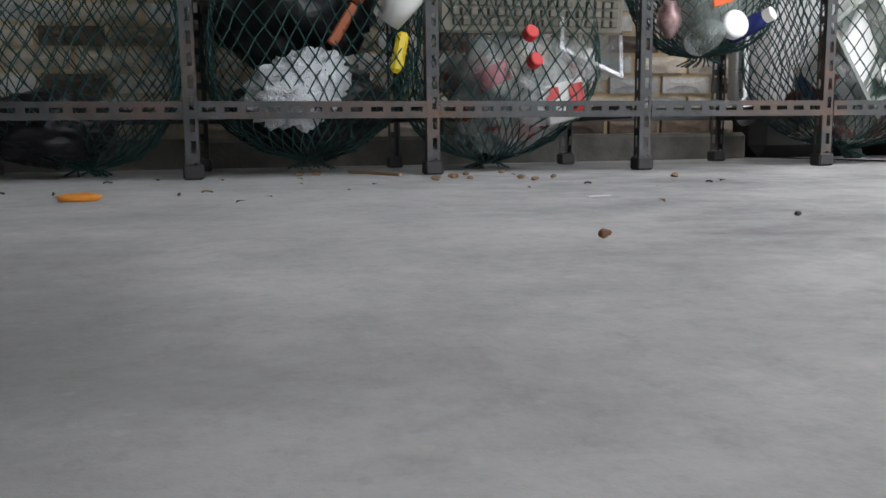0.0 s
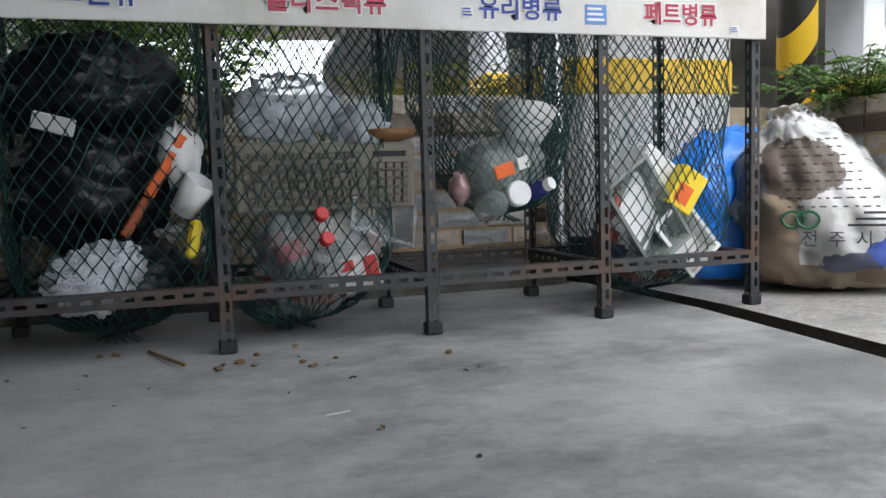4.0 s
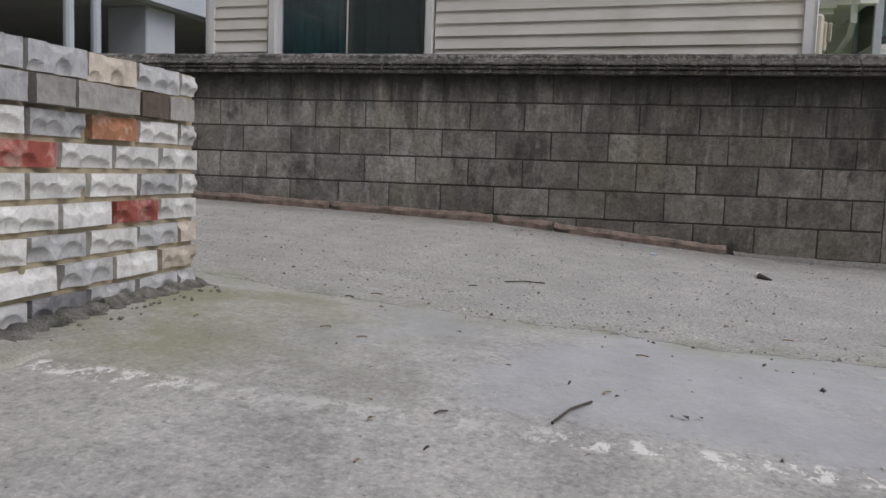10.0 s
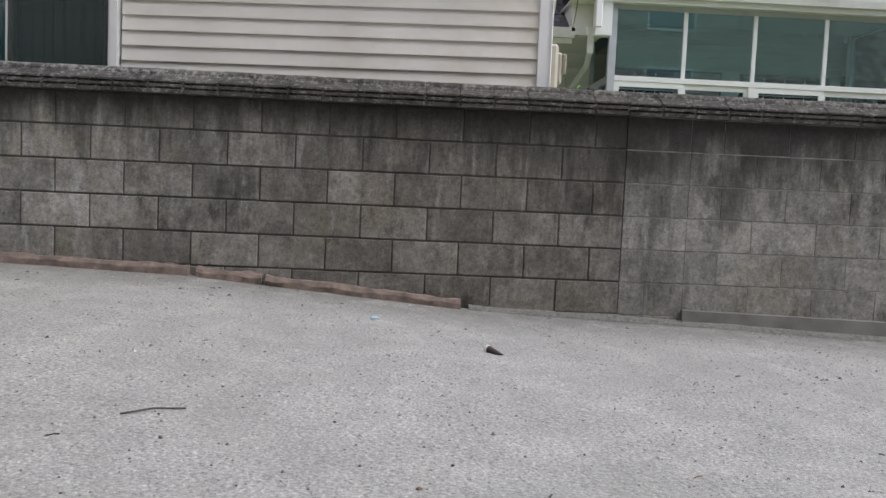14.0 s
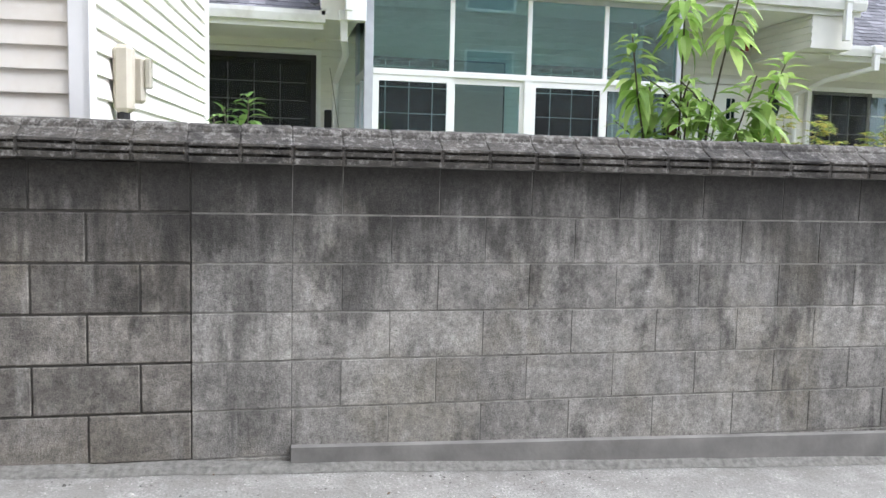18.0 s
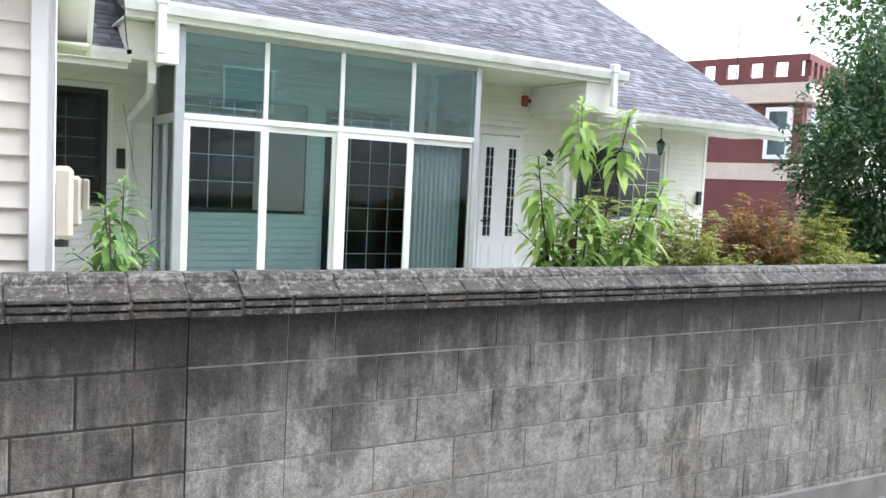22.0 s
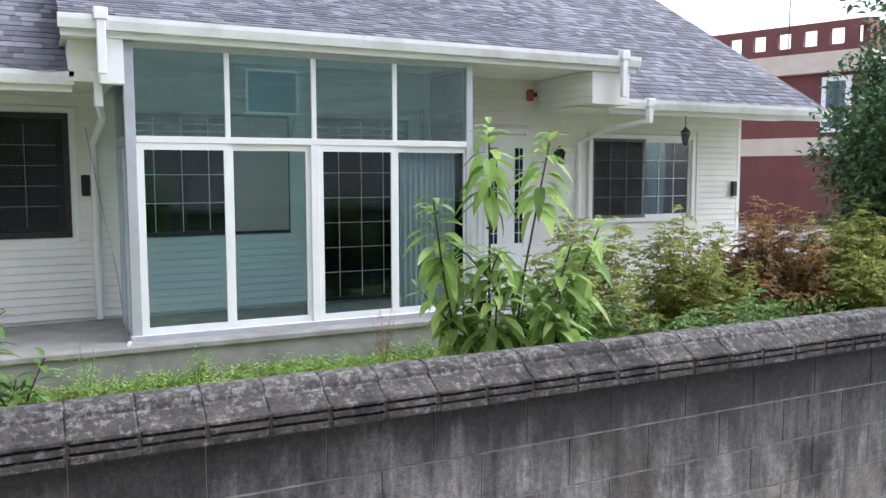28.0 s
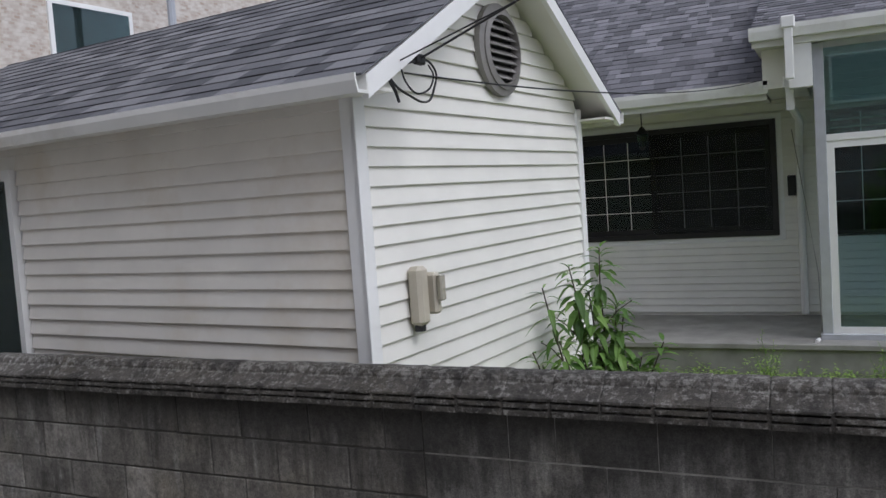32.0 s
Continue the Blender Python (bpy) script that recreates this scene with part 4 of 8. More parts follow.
def brick_face(owner, start, angle, length, top, courses, seed, proud_row=1, pattern=None, palette="CTCCTCBTNCT", dark_palette="BBNCBNT", wide=False):
    """Rows of bricks on a wall face. start: its left end, angle: heading of the row in degrees; pattern: colour codes by course."""
    rng = random.Random(seed)
    base = pose(start[0], start[1], 0, 0, 0, angle)
    z = top
    for r in range(courses):
        if r == 0:
            kind, pitch, h = "top", BR, 0.068
        elif r == proud_row:
            kind, pitch, h = "header", BR * 2 / 3, 0.066
        else:
            kind, pitch, h = "stretcher", BR, 0.0655
        zc = z - h / 2
        z -= h
        x, i = 0.0, 0
        while x + pitch * 0.35 < length:
            k = kind
            if kind == "stretcher" and r % 2 and i == 0:
                k = "half"
            elif x + pitch > length + 0.02 and kind != "header":
                k = "half"
            w = BR / 2 if k == "half" else pitch
            if pattern:
                code = pattern[r][min(i, len(pattern[r]) - 1)]
            else:
                code = rng.choice(dark_palette if r == proud_row or r == courses - 1 else palette)
            out = -0.018 - rng.choice([0, 0, 0.012]) if r == proud_row else rng.uniform(-0.004, 0.002)
            q = 5 + rng.randrange(3) if wide and k == "stretcher" else rng.randrange(5 if k == "stretcher" else COUNT[k])
            part("brick", brick_mesh(k, q, code), None, owner, at=base @ pose(x + w / 2, out, zc, 0, rng.uniform(-0.6, 0.6), rng.uniform(-0.8, 0.8)))
            x += w
            i += 1


PLX, PLY, PLE = 3.475, 2.15, 5.655
TURN_F = math.degrees(math.atan2(0.03, PLE - PLX))
front = solid("planter_wall", Shape().prism([(PLX + 0.0045, PLY + 0.0045, -0.3), (PLE - 0.006, PLY + 0.0345, -0.3), (PLE - 0.006, 2.37, -0.3), (PLX + 0.0045, 2.34, -0.3)], (0, 0, 0), (0, 0, TOP + 0.297)), M_BRICK_MORTAR,
              "planter wall of white, red and grey split-face brick", "brick wall", "structure")
side = solid("planter_side_wall", Shape().box(PLX - 0.008, PLY + 0.013, -0.3, PLX + 0.2, 3.5, TOP - 0.003), M_TAN_MORTAR,
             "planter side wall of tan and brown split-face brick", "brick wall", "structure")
back = solid("planter_back_wall", Shape().box(-3.0, 3.553, -0.3, 2.49, 3.75, 0.672), M_TAN_MORTAR,
             "low brick planter wall behind the recycling rack", "brick wall", "structure")
solid("planter_back_end", Shape().box(3.19, 3.5, -0.3, 3.68, 3.75, TOP - 0.01), M_BRICK_MORTAR, "short brick return of the planter wall", "brick wall", "structure")
solid("planter_end_wall", Shape().prism([(PLE - 0.2, 2.375, -0.3), (PLE - 0.004, 2.375, -0.3), (PLE - 0.004, 9, -0.3), (PLE - 0.2, 9, -0.3)], (0, 0, 0), (0, 0, TOP + 0.29)), M_BRICK_MORTAR,
      "far end wall of the brick planter", "brick wall", "structure")
solid("kerb", Shape().bevel_box(-3.0, 3.44, -0.1, 2.48, 3.555, 0.085, 0.012), plain("dirty_kerb", (0.115, 0.11, 0.10), 0.9, 0.45, 9, bump=0.5, stain=(0.05, 0.047, 0.042)), "dirty grey concrete kerb below the back planter wall", "kerb", "structure")
bed = Shape()
for x0, y0, x1, y1 in ((-3.0, 3.75, PLX + 0.2, 9.0), (PLX + 0.2, 2.36, PLE - 0.2, 9.0)):
    bed.poly((x0, y0, TOP - 0.06), (x1, y0, TOP - 0.06), (x1, y1, TOP - 0.02), (x0, y1, TOP - 0.02))
solid("planter_soil", bed, M_SOIL, "dark soil filling the raised planter", "soil", "structure")
# rough cement strip at the planter's foot
foot = Shape()
FN = 260
for k in range(FN + 1):
    x = PLX - 0.05 + (PLE - PLX + 0.07) * k / FN
    yb = PLY + 0.03 * (x - PLX) / (PLE - PLX)
    for o, z in ((0.03, 0.022), (-0.012, 0.018), (-0.028, 0.009), (-0.045, -0.002), (-0.055, -0.04)):
        w = noise.fractal(Vector((x * 26, o * 45, 2.0)), 0.6, 2.0, 5)
        foot.v.append((x, yb + o + 0.022 * w, ground_z(x, yb) + z + (0.016 * w if z > 0 else 0)))
foot.f = [(k * 5 + q, (k + 1) * 5 + q, (k + 1) * 5 + q + 1, k * 5 + q + 1) for k in range(FN) for q in range(4)]
fix_normals(solid("planter_footing", foot, plain("mossy_cement", (0.25, 0.24, 0.21), 0.95, 0.6, 26, bump=1.0, dist=0.02, stain=(0.09, 0.095, 0.05)), "rough mossy cement strip along the planter's foot", "footing", "structure"))

apron = Shape()
for k in range(41):
    x = PLX + 0.05 + 1.36 * k / 40
    w = 0.012 * noise.noise(Vector((x * 7, 1.0, 0)))
    for yy, up in ((2.13, 0.012), (2.03 + w, 0.007), (2.018 + w, -0.006)):
        apron.v.append((x, yy, ground_z(x, yy) + up))
apron.f = [(3 * k + q, 3 * k + q + 1, 3 * k + q + 4, 3 * k + q + 3) for k in range(40) for q in range(2)]
fix_normals(solid("cement_apron", apron, plain("apron_cement", (0.40, 0.39, 0.345), 0.95, 0.3, 14, bump=0.6, dist=0.01, stain=(0.24, 0.24, 0.17)), "pale cement strip on the ground before the planter", "cement strip", "structure"))

# ---- near annex house, turned a little ----
ANG = -5.5
HOUSE = pose(9.76, -0.12, 0, 0, 0, ANG)  # local x runs along the gable, local y along the front wall
V1, U1, EAVE, APEX_V, APEX_Z = 2.93, 4.9, 2.54, 1.53, 3.39
SL = (APEX_Z - 2.45) / (APEX_V + 0.2)
RISE = 0.07


def plank(owner, p0, p1, z, h, out, material=None):
    """One lapped siding board from p0 to p1 (local xy), its bottom at z, facing 'out'."""
    a, b, o = Vector((*p0, 0)), Vector((*p1, 0)), Vector((*out, 0))
    s = Shape()
    prof = [(0.0, 0.0), (0.021, 0.0), (0.023, 0.003), (0.022, 0.010), (0.004, h), (0.0, h)]
    for q in (a, b):
        s.v += [tuple(q + o * d + Vector((0, 0, z + e))) for d, e in prof]
    m = len(prof)
    s.f += [(i, (i + 1) % m, m + (i + 1) % m, m + i) for i in range(m)]
    s.f += [tuple(reversed(range(m))), tuple(m + i for i in range(m))]
    return fix_normals(part("siding_board", s, material or M_SIDING, owner))


def frame_rect(s, axis, at, a0, a1, z0, z1, w, d0, d1):
    """A rectangular frame in the plane axis=at; a: the other horizontal axis."""
    for lo, hi, zl, zh in ((a0, a0 + w, z0, z1), (a1 - w, a1, z0, z1), (a0 + w, a1 - w, z0, z0 + w), (a0 + w, a1 - w, z1 - w, z1)):
        if axis == "x":
            s.box(at + d0, lo, zl, at + d1, hi, zh)
        else:
            s.box(lo, at + d0, zl, hi, at + d1, zh)
    return s


def build_annex():
    house = thing("annex_house", "small white vinyl-sided annex with a grey shingle roof", "house", HOUSE)
    core = Shape()
    core.box(0.02, 0.02, -0.45, V1 - 0.02, 2.78, EAVE)
    core.box(0.02, 4.28, -0.45, V1 - 0.02, U1 - 0.02, EAVE)
    core.box(0.02, 2.78, -0.45, V1 - 0.02, 4.28, 1.0)
    core.box(0.02, 2.78, 2.32, V1 - 0.02, 4.28, EAVE)
    core.box(0.5, 2.78, 1.0, V1 - 0.02, 4.28, 2.32)
    for y0 in (0.02, U1 - 0.1):
        core.prism([(0.02, y0, EAVE), (V1 - 0.02, y0, EAVE), (APEX_V, y0, APEX_Z + RISE - 0.1)], (0, 0, 0), (0, 0.08, 0))
    part("wall_core", core, M_SIDING, house)
    h = 0.0975
    # gable boards
    z, h = 0.657, 0.0985
    while z < APEX_Z - 0.13:
        lo, hi = 0.07, V1 - 0.06
        if z > EAVE - 0.05:
            cut = (z + h * 0.5 - 2.49) / SL
            lo, hi = max(lo, -0.2 + cut), min(hi, 3.2 - cut)
        if hi - lo > 0.15:
            plank(house, (lo, 0.02), (hi, 0.02), z, h, (0, -1))
        z += h
    # front boards, around the window
    z, h = 0.6625, 0.0975
    while z < EAVE - 0.02:
        spans = [(0.07, U1 - 0.07)] if z > 2.33 else [(0.07, 2.77), (4.30, U1 - 0.07)]
        for a, b in spans:
            plank(house, (0.02, b), (0.02, a), z, h, (-1, 0), M_SIDING_FRONT)
        z += h
    # corner posts
    for nm, (x, y) in {"a": (0.0, 0.0), "b": (V1, 0.0), "c": (0.0, U1)}.items():
        sx, sy = (1 if x < 1 else -1), (1 if y < 1 else -1)
        s = Shape()
        x0, x1 = sorted((x - 0.014 * sx, x + 0.075 * sx))
        y0, y1 = sorted((y - 0.014 * sy, y + 0.02 * sy))
        s.bevel_box(x0, y0, -0.4, x1, y1, EAVE + 0.02, 0.004)
        x0, x1 = sorted((x - 0.014 * sx, x + 0.02 * sx))
        y0, y1 = sorted((y - 0.0135 * sy, y + 0.075 * sy))
        s.bevel_box(x0, y0, -0.4, x1, y1, EAVE + 0.02, 0.004)
        part("corner_trim", s, M_TRIM, house)
    # frieze along the top of the front wall
    part("frieze", Shape().box(-0.012, 0.08, EAVE - 0.06, 0.015, U1 - 0.08, EAVE), M_GUTTER, house)
    # window with two sliding sashes
    win = part("window_frame", frame_rect(Shape(), "x", 0.0, 2.79, 4.27, 0.99, 2.33, 0.055, -0.03, 0.06), M_TRIM, house, "white vinyl window frame")
    part("sash", frame_rect(Shape(), "x", 0.0, 2.845, 3.55, 1.045, 2.275, 0.045, -0.004, 0.02), M_TRIM, win)
    part("sash", frame_rect(Shape(), "x", 0.0, 3.50, 4.215, 1.045, 2.275, 0.045, 0.022, 0.045), M_TRIM, win)
    part("pane", Shape().box(0.006, 2.89, 1.09, 0.010, 3.505, 2.23), M_GLASS, win)
    part("pane", Shape().box(0.03, 3.545, 1.09, 0.034, 4.17, 2.23), M_GLASS, win)
    part("insect_screen", Shape().box(-0.012, 2.86, 1.06, -0.009, 3.53, 2.26), film_plastic("insect_screen_mesh", (0.05, 0.072, 0.068), 0.4, 0.7, 0.0), win, "grey insect screen")
    folds = Shape()
    for k in range(91):
        a = 2.81 + 1.44 * k / 90
        d = 0.2 + 0.028 * math.sin(k * 0.9) + 0.012 * math.sin(k * 2.3 + 1)
        folds.v += [(d, a, 1.01), (d, a, 2.3)]
    folds.f = [(2 * k, 2 * k + 2, 2 * k + 3, 2 * k + 1) for k in range(90)]
    part("curtain", folds, plain("green_curtain", (0.03, 0.13, 0.125), 0.9, 0.4, 6), win, "dim teal curtain in folds")
    # louvred round gable vent
    vent = part("gable_vent", Shape(), None, house, "grey louvred round gable vent")
    ring = Shape()
    for k in range(28):
        a0, a1 = 2 * math.pi * k / 28, 2 * math.pi * (k + 1) / 28
        for r0, r1, d0, d1 in ((0.245, 0.29, -0.05, 0.0), (0.215, 0.25, -0.07, 0.0)):
            pts = []
            for r, d in ((r0, d1), (r0, d0), (r1, d0 + 0.012), (r1, d1)):
                pts.append((r, d))
            n = len(ring.v)
            for a in (a0, a1):
                ring.v += [(APEX_V + 0.03 + r * math.cos(a), d, 2.86 + r * math.sin(a)) for r, d in pts]
            ring.f += [(n + i, n + (i + 1) % 4, n + 4 + (i + 1) % 4, n + 4 + i) for i in range(4)]
    fix_normals(part("vent_ring", ring, M_VENT, vent))
    part("vent_backing", Shape().tube([(APEX_V + 0.03, -0.004, 2.86), (APEX_V + 0.03, 0.03, 2.86)], 0.22, 28), M_BLACK, vent)
    for i in range(8):
        z = 2.86 - 0.175 + i * 0.05
        hw = math.sqrt(max(0.0, 0.215 ** 2 - (z - 2.86) ** 2))
        s = Shape().prism([(APEX_V + 0.03 - hw, -0.005, z + 0.03), (APEX_V + 0.03 - hw, -0.05, z - 0.008), (APEX_V + 0.03 - hw, -0.053, z - 0.003), (APEX_V + 0.03 - hw, -0.008, z + 0.036)], (0, 0, 0), (2 * hw, 0, 0))
        fix_normals(part("slat", s, M_VENT, vent))
    # roof planes with shingles, soffit, rake boards and eave gutter
    roof = part("roof", Shape(), None, house)
    roof.location.z = RISE
    under = Shape()
    ov = 0.22
    for sgn, v0 in ((1, -0.2), (-1, 3.2)):
        prof = [(v0, 0, 2.445), (APEX_V, 0, APEX_Z), (APEX_V, 0, APEX_Z - 0.03), (v0, 0, 2.415)]
        under.prism(prof, (0, -ov + 0.015, 0), (0, U1 + ov - 0.015, 0))
    fix_normals(part("soffit", under, M_SIDING, roof))
    sh = Shape()
    rng = random.Random(3)
    for v0, sgn in ((-0.24, 1), (3.24, -1)):
        slope_len = math.hypot(APEX_V - v0, (APEX_Z + 0.015) - 2.44) if sgn > 0 else math.hypot(v0 - APEX_V, (APEX_Z + 0.015) - 2.44)
        rows = int(slope_len / 0.125)
        du = Vector(((APEX_V - v0) / slope_len, 0, (APEX_Z + 0.015 - 2.44) / slope_len))
        nr = Vector((-du.z * sgn, 0, abs(du.x)))
        for r in range(rows + 1):
            y = -ov - 0.02 - rng.uniform(0, 0.15)
            while y < U1 + ov:
                w = rng.choice([0.18, 0.22, 0.27, 0.32])
                y0, y1 = max(y, -ov - 0.02), min(y + w - 0.003, U1 + ov + 0.02)
                if y1 > y0 + 0.01:
                    b = Vector((v0, 0, 2.445)) + du * (r * 0.125)
                    t = rng.choice([0.010, 0.012])
                    e = b + du * min(0.155, slope_len - r * 0.125)
                    n = len(sh.v)
                    for yy in (y0, y1):
                        for p, hgt in ((b, 0.001), (b, t), (e, 0.003), (e, 0.0)):
                            q = p + nr * (hgt + 0.002)
                            sh.v.append((q.x, yy, q.z))
                    sh.f += [(n, n + 1, n + 5, n + 4), (n + 1, n + 2, n + 6, n + 5), (n, n + 3, n + 2, n + 1), (n + 4, n + 5, n + 6, n + 7)]
                y += w
    tagged(part("shingle", sh, M_SHINGLE_DARK, roof, "blue-grey asphalt shingles"), kind="stuff")
    for v0 in (-0.2, 3.2):
        for y0, y1 in ((-ov - 0.02, -ov + 0.015), (U1 + ov - 0.015, U1 + ov + 0.02)):
            s = Shape().prism([(v0, y0, 2.35), (APEX_V, y0, APEX_Z - 0.095), (APEX_V, y0, APEX_Z + 0.012), (v0, y0, 2.457)], (0, 0, 0), (0, y1 - y0, 0))
            fix_normals(part("rake_board", s, M_TRIM, roof))
    for v0, sg in ((-0.2, -1), (3.2, 1)):
        prof = [(0, 2.37), (0, 2.455), (sg * 0.01, 2.455), (sg * 0.01, 2.385), (sg * 0.07, 2.385), (sg * 0.085, 2.43), (sg * 0.085, 2.455), (sg * 0.095, 2.455), (sg * 0.095, 2.425), (sg * 0.078, 2.37)]
        s = Shape().prism([(v0 + x, 0, z) for x, z in prof], (0, -ov - 0.02, 0), (0, U1 + ov + 0.02, 0))
        fix_normals(part("eave_gutter", s, M_GUTTER, roof, "white metal eave gutter"))
    part("eave_soffit", Shape().box(-0.2, -ov, 2.395, 0.02, U1 + ov, 2.412).box(V1 - 0.02, -ov, 2.395, 3.2, U1 + ov, 2.412), M_SIDING, roof)
    # small hole fitting
    part("pipe_stub", Shape().tube([(-0.02, 4.72, 2.06), (0.03, 4.72, 2.06)], 0.03, 12), M_BLACK, house)


M_VENT = plain("grey_vent", (0.24, 0.228, 0.216), 0.5, 0.08, 9)
build_annex()


def build_meter():
    box = thing("electric_meter", "beige plastic electricity meter box fixed to the annex wall", "meter", HOUSE)
    s = Shape().bevel_box(0.345, -0.085, 1.30, 0.44, -0.0, 1.61, 0.02)
    part("body", s, M_BEIGE, box, smooth=False)
    s = Shape().bevel_box(0.442, -0.12, 1.35, 0.50, -0.004, 1.57, 0.015)
    part("side_box", s, M_BEIGE, box)
    part("window", Shape().bevel_box(0.447, -0.15, 1.42, 0.497, -0.118, 1.56, 0.008), M_METERGLASS, box, "clear plastic meter window")
    part("conduit", Shape().tube([(0.39, -0.04, 1.305), (0.39, -0.04, 1.27)], 0.03, 10), M_BLACK, box)


M_BEIGE = plain("beige_plastic", (0.50, 0.46, 0.37), 0.45, 0.1, 10)
M_METERGLASS = film_plastic("meter_window", (0.45, 0.42, 0.33), 0.35, 0.1, 0.2)
build_meter()

# ---- main house ----
M_SCREEN_DARK = film_plastic("dark_screen_mesh", (0.02, 0.023, 0.023), 0.6, 0.7, 0.0)
M_SCREEN = film_plastic("screen_mesh", (0.52, 0.43, 0.39), 0.12, 0.7, 0.0)


def boards(owner, p0, p1, z0, z1, out, h=0.0975, gaps=()):
    """Lap siding between two points of a wall; gaps: (from, to, z0, z1) measured from p0."""
    a, b = Vector(p0), Vector(p1)
    length = (b - a).length
    d = (b - a) / length
    z = z0
    while z < z1 - 0.01:
        cuts = sorted((g0, g1) for g0, g1, q0, q1 in gaps if q0 < z + h * 0.6 and q1 > z + h * 0.4)
        x = 0.0
        for g0, g1 in cuts + [(length, length)]:
            if g0 - x > 0.02:
                plank(owner, tuple(a + d * x), tuple(a + d * g0), z, min(h, z1 - z), out)
            x = max(x, g1)
        z += h


def grid_bars(s, x, y0, y1, z0, z1, ny, nz, w=0.009):
    for i in range(1, ny):
        y = y0 + (y1 - y0) * i / ny
        s.box(x, y - w / 2, z0, x + 0.008, y + w / 2, z1)
    for i in range(1, nz):
        z = z0 + (z1 - z0) * i / nz
        s.box(x + 0.001, y0, z - w / 2, x + 0.009, y1, z + w / 2)
    return s


def shingle_rows(s, p, along, up, width, length, rng, row=0.15):
    """Shingles on a plane: p its lower corner, unit vectors along and up."""
    nrm = along.cross(up).normalized()
    if nrm.z < 0:
        nrm = -nrm
    for r in range(int(length / row) + 1):
        y = -rng.uniform(0, 0.2)
        while y < width:
            w = rng.choice([0.12, 0.16, 0.2, 0.27])
            y0, y1 = max(0, y), min(width, y + w - 0.007)
            if y1 > y0 + 0.02:
                b = p + up * (r * row)
                e = p + up * min(length, r * row + row * 1.2)
                t = rng.uniform(0.008, 0.016)
                n = len(s.v)
                for yy in (y0, y1):
                    for q, hgt in ((b, 0.0), (b, t), (e, 0.003)):
                        s.v.append(tuple(q + along * yy + nrm * hgt))
                s.f += [(n, n + 1, n + 4, n + 3), (n + 1, n + 2, n + 5, n + 4), (n, n + 2, n + 1), (n + 3, n + 4, n + 5)]
            y += w


MX, RX, SX = 17.95, 17.6, 16.31


def build_house():
    house = thing("main_house", "single-storey white sided house with grey shingle roof and glazed porch", "house")
    core = Shape()
    core.box(MX + 0.01, -2.1, -0.4, MX + 0.2, -1.55, 3.0)
    core.box(MX + 0.01, -1.55, -0.4, MX + 0.2, 1.6, 1.12)
    core.box(MX + 0.01, -1.55, 2.68, MX + 0.2, 1.6, 3.0)
    core.box(MX + 0.01, 1.6, -0.4, MX + 0.2, 7.0, 3.0)
    core.box(MX + 0.01, -6.3, -0.4, MX + 0.2, -2.1, 0.1)
    core.box(MX + 0.01, -4.3, 0.1, MX + 0.2, -2.1, 1.1)
    core.box(MX + 0.01, -6.3, 2.4, MX + 0.2, -2.1, 3.6)
    core.box(MX + 0.01, -4.6, 0.1, MX + 0.2, -4.3, 2.4)
    core.box(MX + 0.01, -6.3, 0.1, MX + 0.2, -6.1, 2.4)
    core.box(RX + 0.01, -9.1, -0.4, RX + 0.2, -6.3, 3.6)
    core.box(RX + 0.01, -11.37, -0.4, RX + 0.2, -9.1, 1.1)
    core.box(RX + 0.01, -11.37, 2.56, RX + 0.2, -9.1, 3.0)
    core.box(RX + 0.01, -12.44, -0.4, RX + 0.2, -11.37, 3.0)
    core.box(RX + 0.2, -12.44, -0.4, 27.0, -12.24, 3.0)
    core.box(21.5, -12.2, -0.4, 21.6, 7.0, 4.0)
    core.box(17.0, 6.9, -0.4, 27.0, 7.0, 3.2)
    part("wall_core", core, M_SIDING, house)
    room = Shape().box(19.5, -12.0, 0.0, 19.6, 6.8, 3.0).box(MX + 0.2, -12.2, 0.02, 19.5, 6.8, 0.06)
    part("room", room, M_ROOM, house, "backing wall and floor painted dark for an unlit interior")
    boards(house, (MX, 6.9), (MX, -2.1), 0.12, 2.95, (-1, 0), gaps=[(6.9 - 1.62, 6.9 + 1.57, 1.10, 2.70)])
    boards(house, (MX, -2.1), (MX, -6.3), 0.12, 3.5, (-1, 0), gaps=[(0.0, 2.2, 1.12, 2.4), (2.5, 4.0, 0.1, 2.4)])
    boards(house, (RX, -6.3), (RX, -12.38), 0.12, 3.4, (-1, 0), gaps=[(0.82, 1.68, 0.1, 2.6), (2.74, 5.12, 1.06, 2.60)])
    part("corner_trim", Shape().bevel_box(RX - 0.02, -12.45, 0.0, RX + 0.06, -12.37, 3.0, 0.004), M_TRIM, house)
    # dark sliding window
    w = part("window", frame_rect(Shape(), "x", MX, -1.53, 1.56, 1.14, 2.66, 0.07, -0.05, 0.08), M_DARKFRAME, house, "dark bronze sliding window with a white grid")
    part("window_trim", frame_rect(Shape(), "x", MX, -1.60, 1.63, 1.07, 2.73, 0.07, -0.025, 0.05), M_TRIM, w)
    part("sash", frame_rect(Shape(), "x", MX, -1.46, 0.1, 1.21, 2.59, 0.075, -0.03, 0.0), M_DARKFRAME, w)
    part("sash", frame_rect(Shape(), "x", MX, 0.0, 1.49, 1.21, 2.59, 0.075, 0.005, 0.035), M_DARKFRAME, w)
    for y0, y1, x in ((-1.39, 0.03, -0.012), (0.07, 1.42, 0.02)):
        part("pane", Shape().box(MX + x, y0, 1.28, MX + x + 0.004, y1, 2.52), M_GLASS_DARK, w)
        part("grid", grid_bars(Shape(), MX + x - 0.012, y0, y1, 1.28, 2.52, 4 if y0 < 0 else 4, 5), M_TRIM, w, "white window grid")
